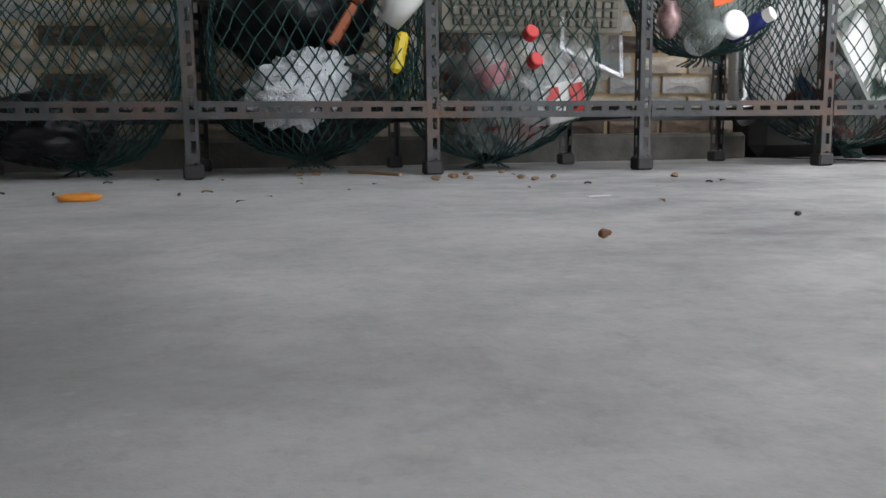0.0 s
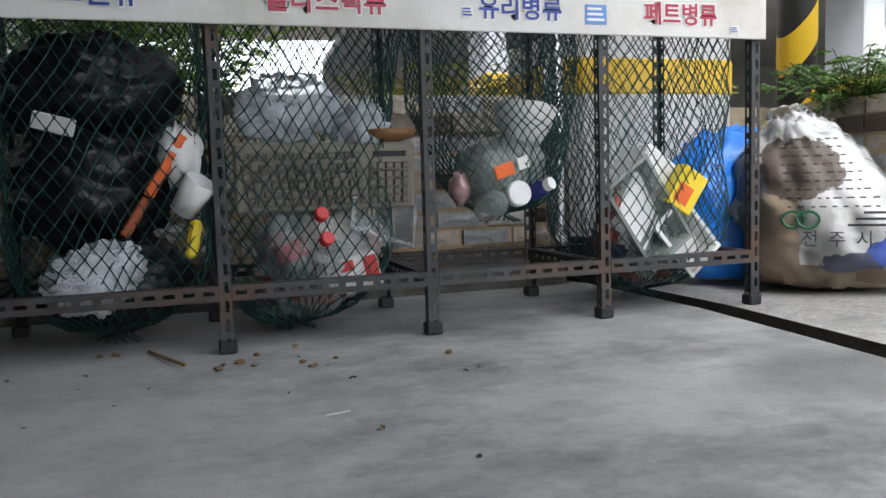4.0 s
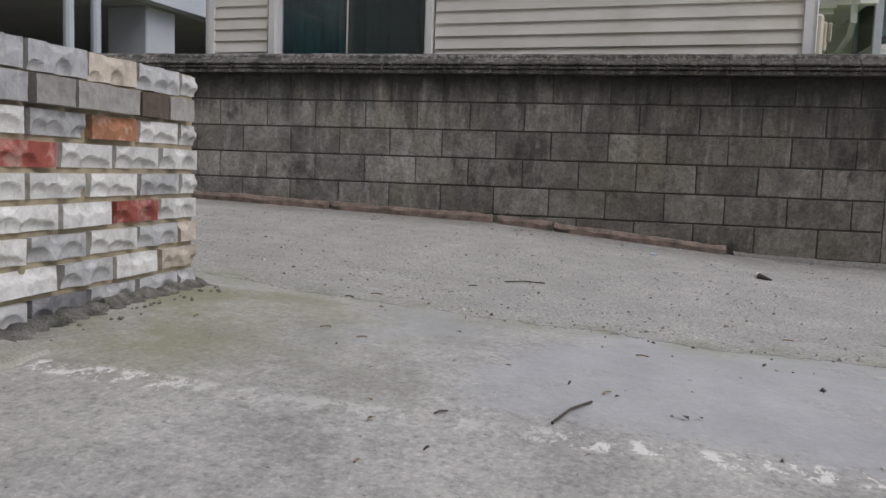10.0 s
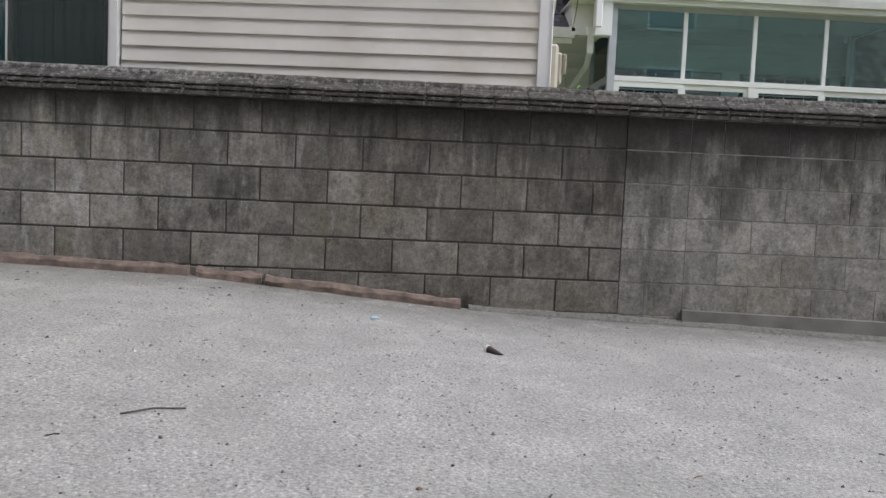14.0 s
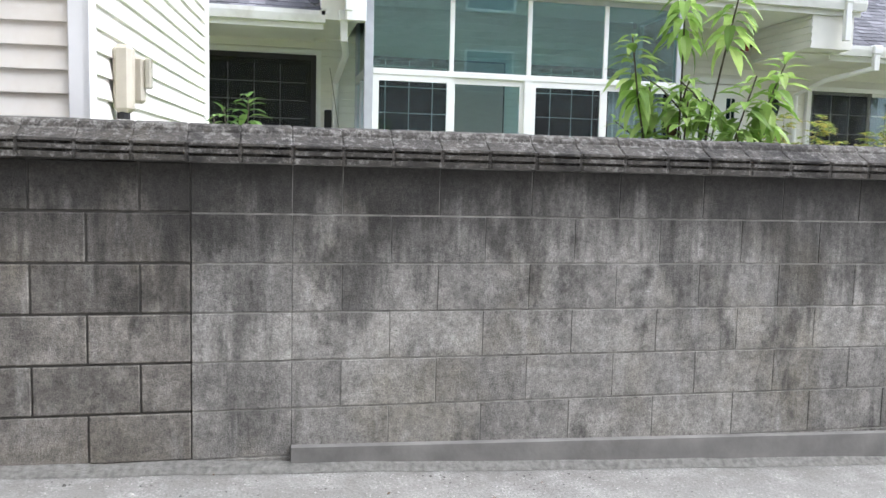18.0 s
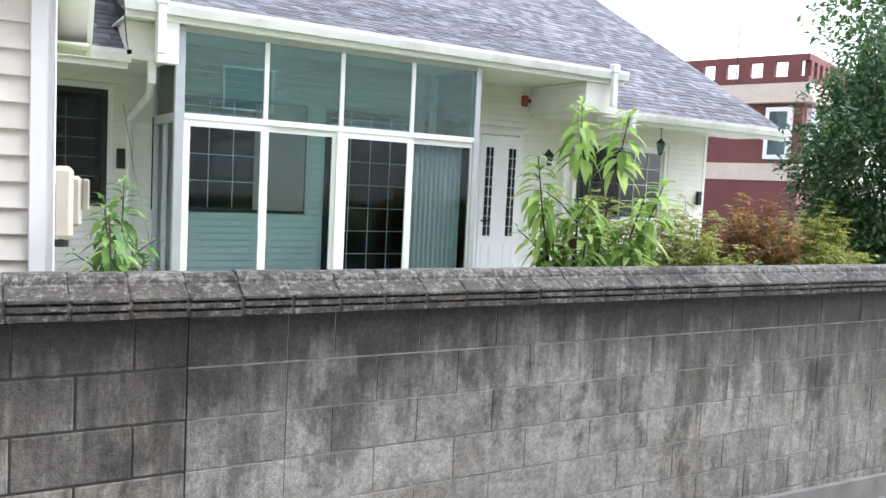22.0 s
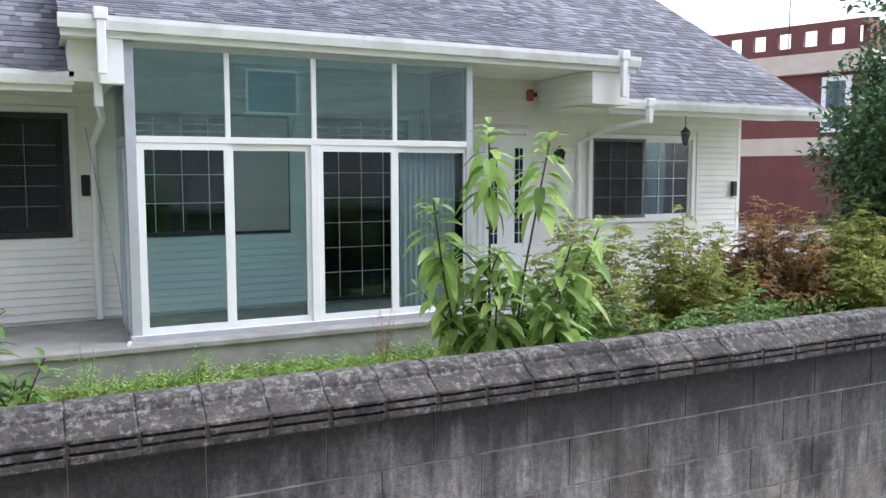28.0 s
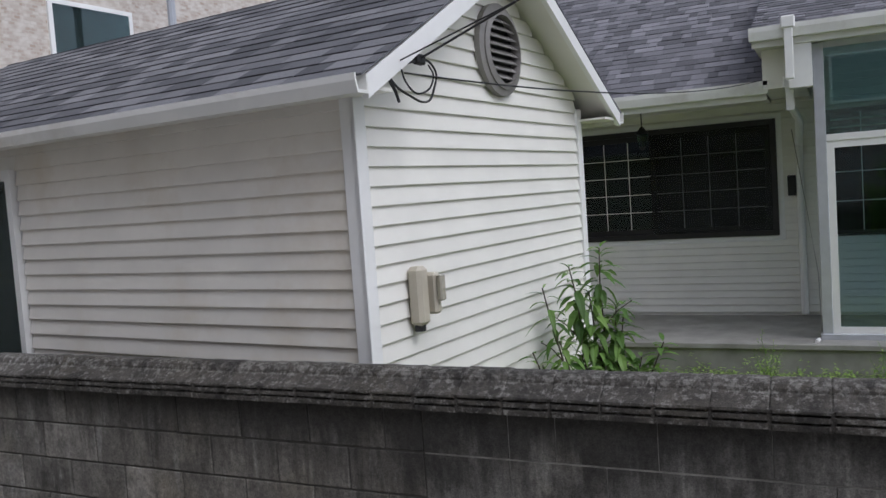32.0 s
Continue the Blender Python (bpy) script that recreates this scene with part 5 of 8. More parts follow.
    part("insect_screen", Shape().box(MX - 0.045, -1.46, 1.2, MX - 0.042, 0.1, 2.6), M_SCREEN_DARK, w)
    # right window
    w = part("window", frame_rect(Shape(), "x", RX, -11.36, -9.11, 1.11, 2.55, 0.07, -0.05, 0.08), M_TRIM, house, "white framed sliding window")
    for y0, y1, x in ((-10.27, -9.18, 0.0), (-11.29, -10.22, 0.02)):
        part("sash", frame_rect(Shape(), "x", RX + x, y0, y1, 1.18, 2.48, 0.05, -0.02, 0.01), M_TRIM, w)
        part("pane", Shape().box(RX + x - 0.008, y0 + 0.05, 1.23, RX + x - 0.004, y1 - 0.05, 2.43), M_GLASS_DARK, w)
        part("grid", grid_bars(Shape(), RX + x - 0.02, y0 + 0.05, y1 - 0.05, 1.23, 2.43, 3, 4), M_TRIM, w, "white window grid")
    part("insect_screen", Shape().box(RX - 0.045, -10.27, 1.17, RX - 0.042, -9.18, 2.49), M_SCREEN_DARK, w)
    # front door with two narrow glazed strips
    d = part("door", Shape().bevel_box(RX - 0.05, -7.92, 0.14, RX + 0.02, -7.16, 2.5, 0.008), M_TRIM, house, "white panelled front door")
    part("door_frame", frame_rect(Shape(), "x", RX, -8.0, -7.08, 0.08, 2.6, 0.08, -0.035, 0.03), M_TRIM, d)
    for y in (-7.33, -7.78):
        part("door_glass", Shape().box(RX - 0.056, y - 0.07, 0.85, RX - 0.051, y + 0.07, 2.3), M_GLASS_DARK, d)
        part("door_grid", grid_bars(Shape(), RX - 0.068, y - 0.07, y + 0.07, 0.85, 2.3, 2, 9, 0.01), M_TRIM, d)
        part("door_panel", frame_rect(Shape(), "x", RX - 0.05, y - 0.09, y + 0.09, 0.28, 0.72, 0.02, -0.008, 0.0), M_TRIM, d)
    part("handle", Shape().tube([(RX - 0.06, -7.22, 1.1), (RX - 0.11, -7.22, 1.1), (RX - 0.11, -7.32, 1.1)], 0.014, 8), M_STEEL, d)
    # roofs
    rng = random.Random(11)
    roof = part("roof", Shape(), None, house)
    sh = Shape()
    up = Vector((6.0, 0, 3.6)).normalized()
    slope = math.hypot(6.0, 3.6)
    shingle_rows(sh, Vector((16.5, -13.3, 2.985)), Vector((0, 1, 0)), up, 4.62, slope, rng)
    shingle_rows(sh, Vector((16.5, -1.55, 2.985)), Vector((0, 1, 0)), up, 9.4, slope, rng)
    p = Vector((16.5, 0, 2.985)) + up * 2.6
    shingle_rows(sh, Vector((p.x, -8.68, p.z)), Vector((0, 1, 0)), up, 7.13, slope - 2.6, rng)
    up2 = Vector((3.05, 0, 1.12)).normalized()
    shingle_rows(sh, Vector((16.12, -8.82, 3.535)), Vector((0, 1, 0)), up2, 7.4, 3.4, rng)
    tagged(part("shingle", sh, M_SHINGLE, roof, "grey asphalt shingles"), kind="stuff")
    deck = Shape()
    for y0, y1, x, z in ((-13.28, -8.69, 16.5, 2.98), (-1.54, 7.8, 16.5, 2.98), (-8.68, -1.55, 18.73, 4.318)):
        deck.prism([(x, 0, z), (22.5, 0, 6.58), (22.5, 0, 6.5), (x + 0.1, 0, z - 0.08)], (0, y0, 0), (0, y1, 0))
    deck.prism([(22.5, 0, 6.58), (28.5, 0, 2.98), (28.4, 0, 2.9), (22.5, 0, 6.5)], (0, -13.28, 0), (0, 7.8, 0))
    deck.prism([(16.12, 0, 3.53), (19.2, 0, 4.66), (19.2, 0, 4.5), (16.14, 0, 3.36)], (0, -8.8, 0), (0, -1.44, 0))
    fix_normals(part("roof_deck", deck, M_SHINGLE, roof))
    part("gable_infill", Shape().prism([(17.8, -12.43, 2.9), (27.0, -12.43, 2.9), (22.5, -12.43, 6.4)], (0, 0, 0), (0, 0.1, 0)), M_SIDING, roof)
    fix_normals(part("rake_board", Shape().prism([(16.5, -13.32, 2.9), (22.5, -13.32, 6.5), (22.5, -13.32, 6.56), (16.5, -13.32, 2.96)], (0, 0, 0), (0, 0.03, 0)), M_TRIM, roof))
    for b in ((16.5, -13.28, 2.86, RX, -8.13, 2.88), (16.5, -1.49, 2.86, MX, 7.0, 2.88), (16.14, -8.2, 3.34, RX, -1.44, 3.36)):
        part("soffit", Shape().box(*b), M_SIDING, roof, "cream boarded soffit")
    part("soffit_drop", Shape().box(16.16, -8.75, 2.885, RX, -8.12, 3.335), M_SIDING, roof)
    part("soffit_drop", Shape().box(16.4, -1.95, 2.9, MX, -1.5, 3.335), M_SIDING, roof)
    boards(house, (RX, -8.12), (16.16, -8.12), 2.89, 3.335, (0, 1))
    for y0, y1, x, z in ((-13.32, -8.65, 16.5, 2.86), (-1.55, 7.8, 16.5, 2.86), (-8.84, -1.40, 16.12, 3.40)):
        prof = [(0, 0.0), (0, 0.15), (-0.012, 0.15), (-0.012, 0.03), (-0.07, 0.03), (-0.085, 0.10), (-0.085, 0.14), (-0.1, 0.14), (-0.1, 0.09), (-0.08, 0.0)]
        fix_normals(part("eave_gutter", Shape().prism([(x + a, 0, z + b) for a, b in prof], (0, y0, 0), (0, y1, 0)), M_GUTTER, roof, "white metal eave gutter"))
        part("fascia", Shape().box(x, y0 + 0.02, z - 0.07, x + 0.03, y1 - 0.02, z + 0.11), M_TRIM, roof)
    # sunroom wall posts beside the glazing
    part("post", Shape().bevel_box(16.14, -2.02, 2.86, 16.30, -1.78, 3.36, 0.006), M_TRIM, roof)
    # spouts
    for y, zt, zb, x0 in ((-1.80, 3.62, 2.95, 16.04), (-8.55, 3.62, 2.98, 16.04), (-1.78, 3.02, 2.64, 16.42), (-9.35, 3.02, 2.66, 16.42)):
        s = Shape().bevel_box(x0 - 0.055, y - 0.07, zt - 0.13, x0 + 0.055, y + 0.07, zt, 0.012)
        s.bevel_box(x0 - 0.04, y - 0.045, zb, x0 + 0.035, y + 0.045, zt - 0.12, 0.008)
        part("downspout", s, M_TRIM, roof, "white rainwater spout")
    s = Shape().tube([(16.42, -9.35, 2.70), (17.0, -9.0, 2.58), (RX - 0.04, -8.9, 2.4), (RX - 0.04, -8.9, 0.1)], 0.04, 8)
    part("downpipe", s, M_TRIM, roof)
    s = Shape().tube([(16.42, -1.78, 2.70), (16.9, -1.85, 2.55), (MX - 0.05, -1.80, 2.3), (MX - 0.05, -1.80, 0.1)], 0.045, 8)
    part("downpipe", s, M_TRIM, roof)
    # plinth
    part("patio_slab", Shape().bevel_box(15.98, -8.6, -0.5, MX + 0.2, 6.9, 0.075, 0.012), M_PATIO, house, "grey concrete patio plinth")
    part("patio_edge", Shape().bevel_box(15.94, -8.58, 0.02, 15.977, 6.88, 0.08, 0.006), M_PATIO, house, "thin projecting slab edge")


build_house()


def build_sunroom():
    room = thing("glazed_porch", "white framed glazed porch with green-tinted sliding panes", "sunroom")
    ys = [-2.1, -3.12, -4.135, -5.18, -6.22]
    z0, zm, zt = 0.09, 2.29, 3.33
    part("corner_post", Shape().bevel_box(SX - 0.03, -2.13, z0, SX + 0.05, -2.02, zt, 0.006), M_ALU, room)
    part("corner_post", Shape().bevel_box(SX - 0.03, -6.28, z0, SX + 0.05, -6.19, zt, 0.006), M_ALU, room)
    part("head_rail", Shape().bevel_box(SX - 0.02, -6.19, zt - 0.06, SX + 0.05, -2.13, zt + 0.03, 0.004), M_ALU, room)
    part("transom", Shape().bevel_box(SX - 0.03, -6.19, zm - 0.03, SX + 0.05, -2.13, zm + 0.045, 0.004), M_TRIM, room)
    part("sill", Shape().bevel_box(SX - 0.05, -6.3, z0 - 0.02, SX + 0.06, -2.0, z0 + 0.05, 0.006), M_ALU, room)
    for y in ys[1:-1]:
        part("mullion", Shape().bevel_box(SX - 0.022, y - 0.029, zm + 0.04, SX + 0.03, y + 0.029, zt - 0.06, 0.003), M_TRIM, room)
    part("mullion", Shape().bevel_box(SX - 0.03, ys[2] - 0.05, z0 + 0.05, SX + 0.05, ys[2] + 0.05, zm - 0.03, 0.004), M_TRIM, room)
    for i in range(4):
        a, b = ys[i + 1], ys[i]
        part("upper_pane", Shape().box(SX, a + 0.02, zm + 0.045, SX + 0.005, b - 0.02, zt - 0.06), M_GLASS_UP, room)
        inn = 0.0 if i % 2 == 0 else 0.024
        lo = a + (0.05 if i == 1 else 0.0)
        hi = b - (0.05 if i == 2 else 0.03 if i == 0 else 0.0)
        sash = part("sash", frame_rect(Shape(), "x", SX + inn, lo - 0.02, hi + 0.02 if i else hi, z0 + 0.05, zm - 0.03, 0.075, -0.02, 0.01), M_TRIM, room, "white sliding sash")
        part("pane", Shape().box(SX + inn - 0.006, lo + 0.04, z0 + 0.11, SX + inn - 0.002, hi - 0.04, zm - 0.09), M_GLASS, sash)
    # side glazing
    for y in (-2.07, -6.24):
        s = frame_rect(Shape(), "y", y, SX + 0.06, 17.55, z0, zm, 0.06, -0.03, 0.03)
        s.box(16.95, y - 0.025, z0 + 0.06, 17.02, y + 0.025, zm - 0.06)
        part("side_frame", frame_rect(s, "y", y, SX + 0.06, 17.55, zm + 0.001, zt, 0.05, -0.03, 0.03), M_ALU, room)
        part("side_pane", Shape().box(SX + 0.11, y - 0.003, z0 + 0.06, 17.5, y + 0.003, zt - 0.05), M_GLASS, room)
    # sheer curtain behind the last leaf
    cu = Shape()
    for k in range(60):
        y = -5.3 - 0.8 * k / 59
        x = SX + 0.12 + 0.02 * math.sin(k * 1.1)
        cu.v += [(x, y, z0 + 0.1), (x, y, zm - 0.1)]
    cu.f = [(2 * k, 2 * k + 2, 2 * k + 3, 2 * k + 1) for k in range(59)]
    part("curtain", cu, plain("sheer_curtain", (0.46, 0.45, 0.43), 0.9, 0.1, 4), room, "pale sheer curtain")
    # inner window and door of the house wall, seen through the glass
    s = frame_rect(Shape(), "x", MX - 0.03, -4.29, -2.12, 1.12, 2.70, 0.05, -0.02, 0.02)
    part("inner_window", s, M_DARKFRAME, room)
    part("inner_pane", Shape().box(MX - 0.02, -4.24, 1.17, MX - 0.016, -2.17, 2.65), M_GLASS_DARK, room)
    part("inner_grid", grid_bars(Shape(), MX - 0.034, -4.24, -2.17, 1.17, 2.65, 6, 4), M_TRIM, room)
    part("inner_screen", Shape().box(MX - 0.056, -4.27, 1.15, MX - 0.052, -3.5, 2.68), M_SCREEN, room, "grey insect screen")
    part("inner_door", frame_rect(Shape(), "x", MX - 0.03, -6.09, -4.61, 0.1, 2.70, 0.06, -0.02, 0.02), M_DARKFRAME, room)
    part("inner_pane", Shape().box(MX - 0.02, -6.03, 0.16, MX - 0.016, -4.67, 2.64), M_GLASS_DARK, room)
    part("inner_grid", grid_bars(Shape(), MX - 0.034, -6.03, -4.67, 0.16, 2.64, 4, 7), M_TRIM, room)


M_ALU = plain("aluminium", (0.55, 0.57, 0.60), 0.4, 0.08, 8, metal=0.4)
build_sunroom()


def hanging_lantern(x, y, z):
    l = thing("hanging_lantern", "small black hanging lantern under the eave", "lantern", pose(x, y, z), group="hanging lanterns")
    part("chain", Shape().tube([(0, 0, 0), (0, 0, -0.22)], 0.008, 6), M_BLACK, l)
    part("canopy", Shape().lathe([(0.05, -0.02), (0.045, 0.0)], 10), M_BLACK, l)
    part("cap", Shape().lathe([(0.09, -0.29), (0.03, -0.22), (0.012, -0.2)], 8), M_BLACK, l)
    part("glass", Shape().lathe([(0.04, -0.46), (0.075, -0.3)], 8), M_GLASS_DARK, l)
    part("base", Shape().lathe([(0.012, -0.5), (0.05, -0.455)], 8), M_BLACK, l)
    return l


hanging_lantern(17.0, -10.6, 2.86)
hanging_lantern(17.0, 0.0, 2.86)
lamp = thing("wall_lantern", "black wall lantern beside the front door", "lantern", pose(RX, -8.5, 2.2))
part("bracket", Shape().tube([(0, 0, 0.06), (-0.1, 0, 0.14), (-0.13, 0, 0.09)], 0.012, 8), M_BLACK, lamp)
part("plate", Shape().lathe([(0.05, 0.0), (0.05, 0.02)], 12).moved(pose(-0.02, 0, 0.04, 0, 90, 0)), M_BLACK, lamp)
part("lamp_glass", Shape().lathe([(0.035, -0.17), (0.065, 0.0)], 6, (-0.13, 0, 0.03)), M_GLASS_DARK, lamp)
part("lamp_cap", Shape().lathe([(0.085, 0.03), (0.02, 0.11)], 6, (-0.13, 0, 0.0)), M_BLACK, lamp)
alarm = thing("alarm_bell", "small red alarm bell under the porch soffit", "alarm", pose(RX - 0.03, -7.98, 3.11))
part("bell", Shape().bevel_box(-0.05, -0.06, -0.09, 0.02, 0.06, 0.09, 0.02), plain("red_plastic", (0.34, 0.06, 0.04), 0.45), alarm)
part("bracket", Shape().bevel_box(-0.03, -0.12, -0.02, 0.02, -0.06, 0.04, 0.005), M_BLACK, alarm)
for y, z, x in ((-1.70, 1.78, MX), (-12.28, 1.64, RX)):
    b = thing("wall_box", "small black box fixed to the siding", "box", pose(x - 0.02, y, z), group="black wall boxes")
    part("body", Shape().bevel_box(-0.06, -0.05, -0.13, 0.0, 0.05, 0.13, 0.008), M_BLACK, b)
    part("bracket", Shape().box(0, -0.02, -0.05, 0.02, 0.02, 0.05), M_BLACK, b)

wire = thing("loose_cable", "thin brown cable hanging beside the porch corner", "cable")
part("wire", Shape().tube([(17.9, -1.72, 2.5), (17.75, -1.85, 1.6), (17.3, -1.98, 0.7), (16.9, -2.0, 0.2), (16.45, -1.99, 0.1), (16.2, -1.98, 0.09)], 0.005, 6), plain("grey_cable", (0.30, 0.28, 0.25), 0.6), wire)
part("plug_end", Shape().tube([(16.2, -1.98, 0.09), (16.08, -1.96, 0.09)], 0.022, 8), M_TRIM, wire, "white taped end")

# ---- yard ----
def build_lawn():
    s = Shape()
    rng = random.Random(2)
    xs, ys = np.linspace(9.6, 15.97, 24), np.linspace(-14.9, 7.4, 60)
    for y in ys:
        for x in xs:
            s.v.append((x, y, -0.36 + 0.05 * noise.noise(Vector((x * 0.9, y * 0.9, 0)))))
    w = len(xs)
    s.f = [(j * w + i, j * w + i + 1, j * w + i + 1 + w, j * w + i + w) for j in range(len(ys) - 1) for i in range(w - 1)]
    solid("lawn", s, M_LAWN, "short yellow-green lawn behind the wall", "lawn", "structure", smooth=True)
    g = Shape()
    for _ in range(9000):
        x, y = rng.uniform(12.6, 15.95), rng.uniform(-8.5, 1.0)
        hgt = rng.uniform(0.03, 0.10) * (1.6 if noise.noise(Vector((x, y, 3))) > 0.15 else 1)
        a = rng.uniform(0, 6.28)
        d = Vector((math.cos(a), math.sin(a), 0))
        p = Vector((x, y, -0.37))
        n = len(g.v)
        t = p + Vector((rng.uniform(-0.03, 0.03), rng.uniform(-0.03, 0.03), hgt + 0.03))
        g.v += [tuple(p - d * 0.006), tuple(p + d * 0.006), tuple(t)]
        g.f.append((n, n + 1, n + 2))
    solid("grass", g, leaf_material("grass_blade", (0.17, 0.24, 0.05), (0.28, 0.36, 0.075), (0.43, 0.47, 0.13), 0.4), "uneven grass blades and clover", "grass", "stuff")


build_lawn()


def stem_plant(name, label, category, at, stems, leaf, material, seed, droop=0.5, spread=0.2, cluster=14, reach=0.3, twigs=(3, 4), bark=None, fruit=None, thick=0.011):
    """A plant of bare stems that carry drooping whorls of leaves round their tips. stems: tips (x, y, z) over the foot."""
    rng = random.Random(seed)
    plant = thing(name, label, category, pose(*at))
    leaves = Shape()

    def whorl(path, count, big):
        for c in range(count):
            f = (c + rng.random()) / count
            k = 1 - f * reach * big / max(0.05, (path[-1] - path[0]).length)
            q = max(0.0, k) * (len(path) - 1)
            j = min(int(q), len(path) - 2)
            p = path[j].lerp(path[j + 1], q - j)
            a = 2.4 * c + rng.uniform(-0.5, 0.5)
            elev = 0.75 - 1.1 * f + rng.uniform(-0.4, 0.4)
            d = Vector((math.cos(a) * math.cos(elev), math.sin(a) * math.cos(elev), math.sin(elev)))
            size = (0.55 + 0.55 * min(1, f * 2.2)) * rng.uniform(0.8, 1.1) * big
            leaf_mesh(leaves, p + d * 0.015, d, Vector((0, 0, 1)), leaf[0] * size, leaf[1] * size, droop * rng.uniform(0.7, 1.5), True)

    for lx, ly, h in stems:
        pts = [Vector((rng.uniform(-0.04, 0.04), rng.uniform(-0.04, 0.04), 0))]
        for k in range(1, 8):
            f = k / 7
            pts.append(Vector((lx * f ** 1.4 + rng.uniform(-0.015, 0.015), ly * f ** 1.4 + rng.uniform(-0.015, 0.015), h * f)))
        part("stem", Shape().tube(pts, thick, 6, thick * 0.4), bark or M_BARK, plant)
        whorl(pts, cluster, 1.0)
        for k in twigs:
            a = rng.uniform(0, 6.28)
            q = pts[k] + Vector((math.cos(a), math.sin(a), 0.9)) * rng.uniform(0.5, 1.0) * spread
            arm = [pts[k], (pts[k] + q) / 2 + Vector((0, 0, 0.02)), q]
            part("twig", Shape().tube(arm, thick * 0.5, 5, thick * 0.3), bark or M_BARK, plant)
            whorl(arm, max(4, cluster // 2), 0.85)
    part("crown", leaves, material, plant)
    if fruit:
        part("fruit", blob(fruit, (0.028, 0.028, 0.033), 4, 0.05, rings=8, sides=10), plain("dry_fruit", (0.07, 0.035, 0.02), 0.8), plant, "brown dried fruit", smooth=True)
    return plant


def spray_shrub(label, at, radius, height, count, leaf, material, seed, low=0.35, dense=1.0, fine=1.0):
    """A feathery shrub: many thin canes that fan out and carry sprays of small leaflets."""
    rng = random.Random(seed)
    b = thing("shrub", label, "shrub", pose(*at))
    canes, s = Shape(), Shape()
    for i in range(count):
        a = 2.4 * i + rng.uniform(-0.4, 0.4)
        rr = math.sqrt((i + 0.5) / count) * rng.uniform(0.8, 1.1)
        tip = Vector((math.cos(a) * radius[0] * rr, math.sin(a) * radius[1] * rr, height * (1.05 - 0.45 * rr * rr) * rng.uniform(0.8, 1.08)))
        foot = Vector((tip.x * 0.2, tip.y * 0.2, 0))
        pts = [foot.lerp(tip, k / 6) + Vector((-tip.x * 0.25, -tip.y * 0.25, 0)) * math.sin(math.pi * k / 6) * 0.5 for k in range(7)]
        canes.tube(pts, 0.006 * fine, 4, 0.002, False)
        n = int(height * 26 * dense)
        for k in range(n):
            f = low + (1 - low) * (k + rng.random()) / n
            q = min(5.999, f * 6)
            p = pts[int(q)].lerp(pts[int(q) + 1], q - int(q))
            aa = rng.uniform(0, 6.28)
            d = Vector((math.cos(aa), math.sin(aa), rng.uniform(-0.1, 0.8))).normalized()
            ln = rng.uniform(0.07, 0.17) * (1.15 - 0.4 * f) * fine
            bend = Vector((0, 0, -0.35 * ln))
            for j in range(5):
                u = (j + 1) / 5
                c = p + d * ln * u + bend * u * u
                for sd in (1, -1):
                    side = d.cross(Vector((0, 0, 1))).normalized() * sd
                    ld = (d * 0.7 + side + Vector((0, 0, rng.uniform(-0.4, 0.3)))).normalized()
                    leaf_mesh(s, c, ld, Vector((rng.gauss(0, 0.3), rng.gauss(0, 0.3), 1)), leaf[0] * rng.uniform(0.7, 1.15), leaf[1] * rng.uniform(0.8, 1.2), 0.25)
    part("trunk", canes, M_BARK, b)
    part("crown", s, material, b)
    return b


def bush(name, label, category, centre, size, count, leaf, material, seed, trunk=None, bare=0.0, limbs=9):
    """A shrub or tree crown of many small leaves on twigs, with an uneven outline and gaps."""
    rng = random.Random(seed)
    c = Vector(centre)
    b = thing(name, label, category, pose(c.x, c.y, trunk if trunk is not None else c.z - size[2]))
    base = Vector((0, 0, 0))
    mid = Vector((0, 0, c.z - b.location.z))
    wood = Shape()
    tips = []
    for _ in range(limbs):
        d = Vector((rng.gauss(0, 1), rng.gauss(0, 1), rng.gauss(0.2, 0.8))).normalized()
        r = rng.uniform(0.6, 1.0)
        q = mid + Vector((d.x * size[0], d.y * size[1], d.z * size[2])) * r
        m1 = base * 0.5 + mid * 0.35 + q * 0.25
        wood.tube([base + Vector((rng.uniform(-0.03, 0.03), rng.uniform(-0.03, 0.03), 0)), m1, q], 0.012 + size[2] * 0.012, 5, 0.004)
        tips.append((m1, q))
    part("trunk", wood, M_BARK, b)
    s = Shape()
    off = Vector((seed * 3.7, seed * 1.3, 0))
    n = 0
    tries = 0
    while n < count and tries < count * 12:
        tries += 1
        d = Vector((rng.gauss(0, 1), rng.gauss(0, 1), rng.gauss(0, 1))).normalized()
        edge = 0.78 + 0.42 * noise.noise(d * 2.2 + off) + 0.2 * noise.noise(d * 5.5 + off)
        r = edge * rng.uniform(0.35, 1.0) ** 0.5
        p = mid + Vector((d.x * size[0], d.y * size[1], d.z * size[2])) * r
        if noise.noise((p + off) * 4.2) < -0.12 + bare:
            continue
        if p.z + b.location.z < c.z - size[2] * 1.05:
            continue
        for _ in range(3):
            q = p + Vector((rng.gauss(0, 1), rng.gauss(0, 1), rng.gauss(0, 1))) * leaf[0] * 0.7
            dd = (d + Vector((rng.gauss(0, 0.8), rng.gauss(0, 0.8), rng.gauss(0.2, 0.8)))).normalized()
            leaf_mesh(s, q, dd, Vector((rng.gauss(0, 0.6), rng.gauss(0, 0.6), 1)), leaf[0] * rng.uniform(0.6, 1.2), leaf[1] * rng.uniform(0.7, 1.2), 0.2)
            n += 1
    part("crown", s, material, b)
    return b


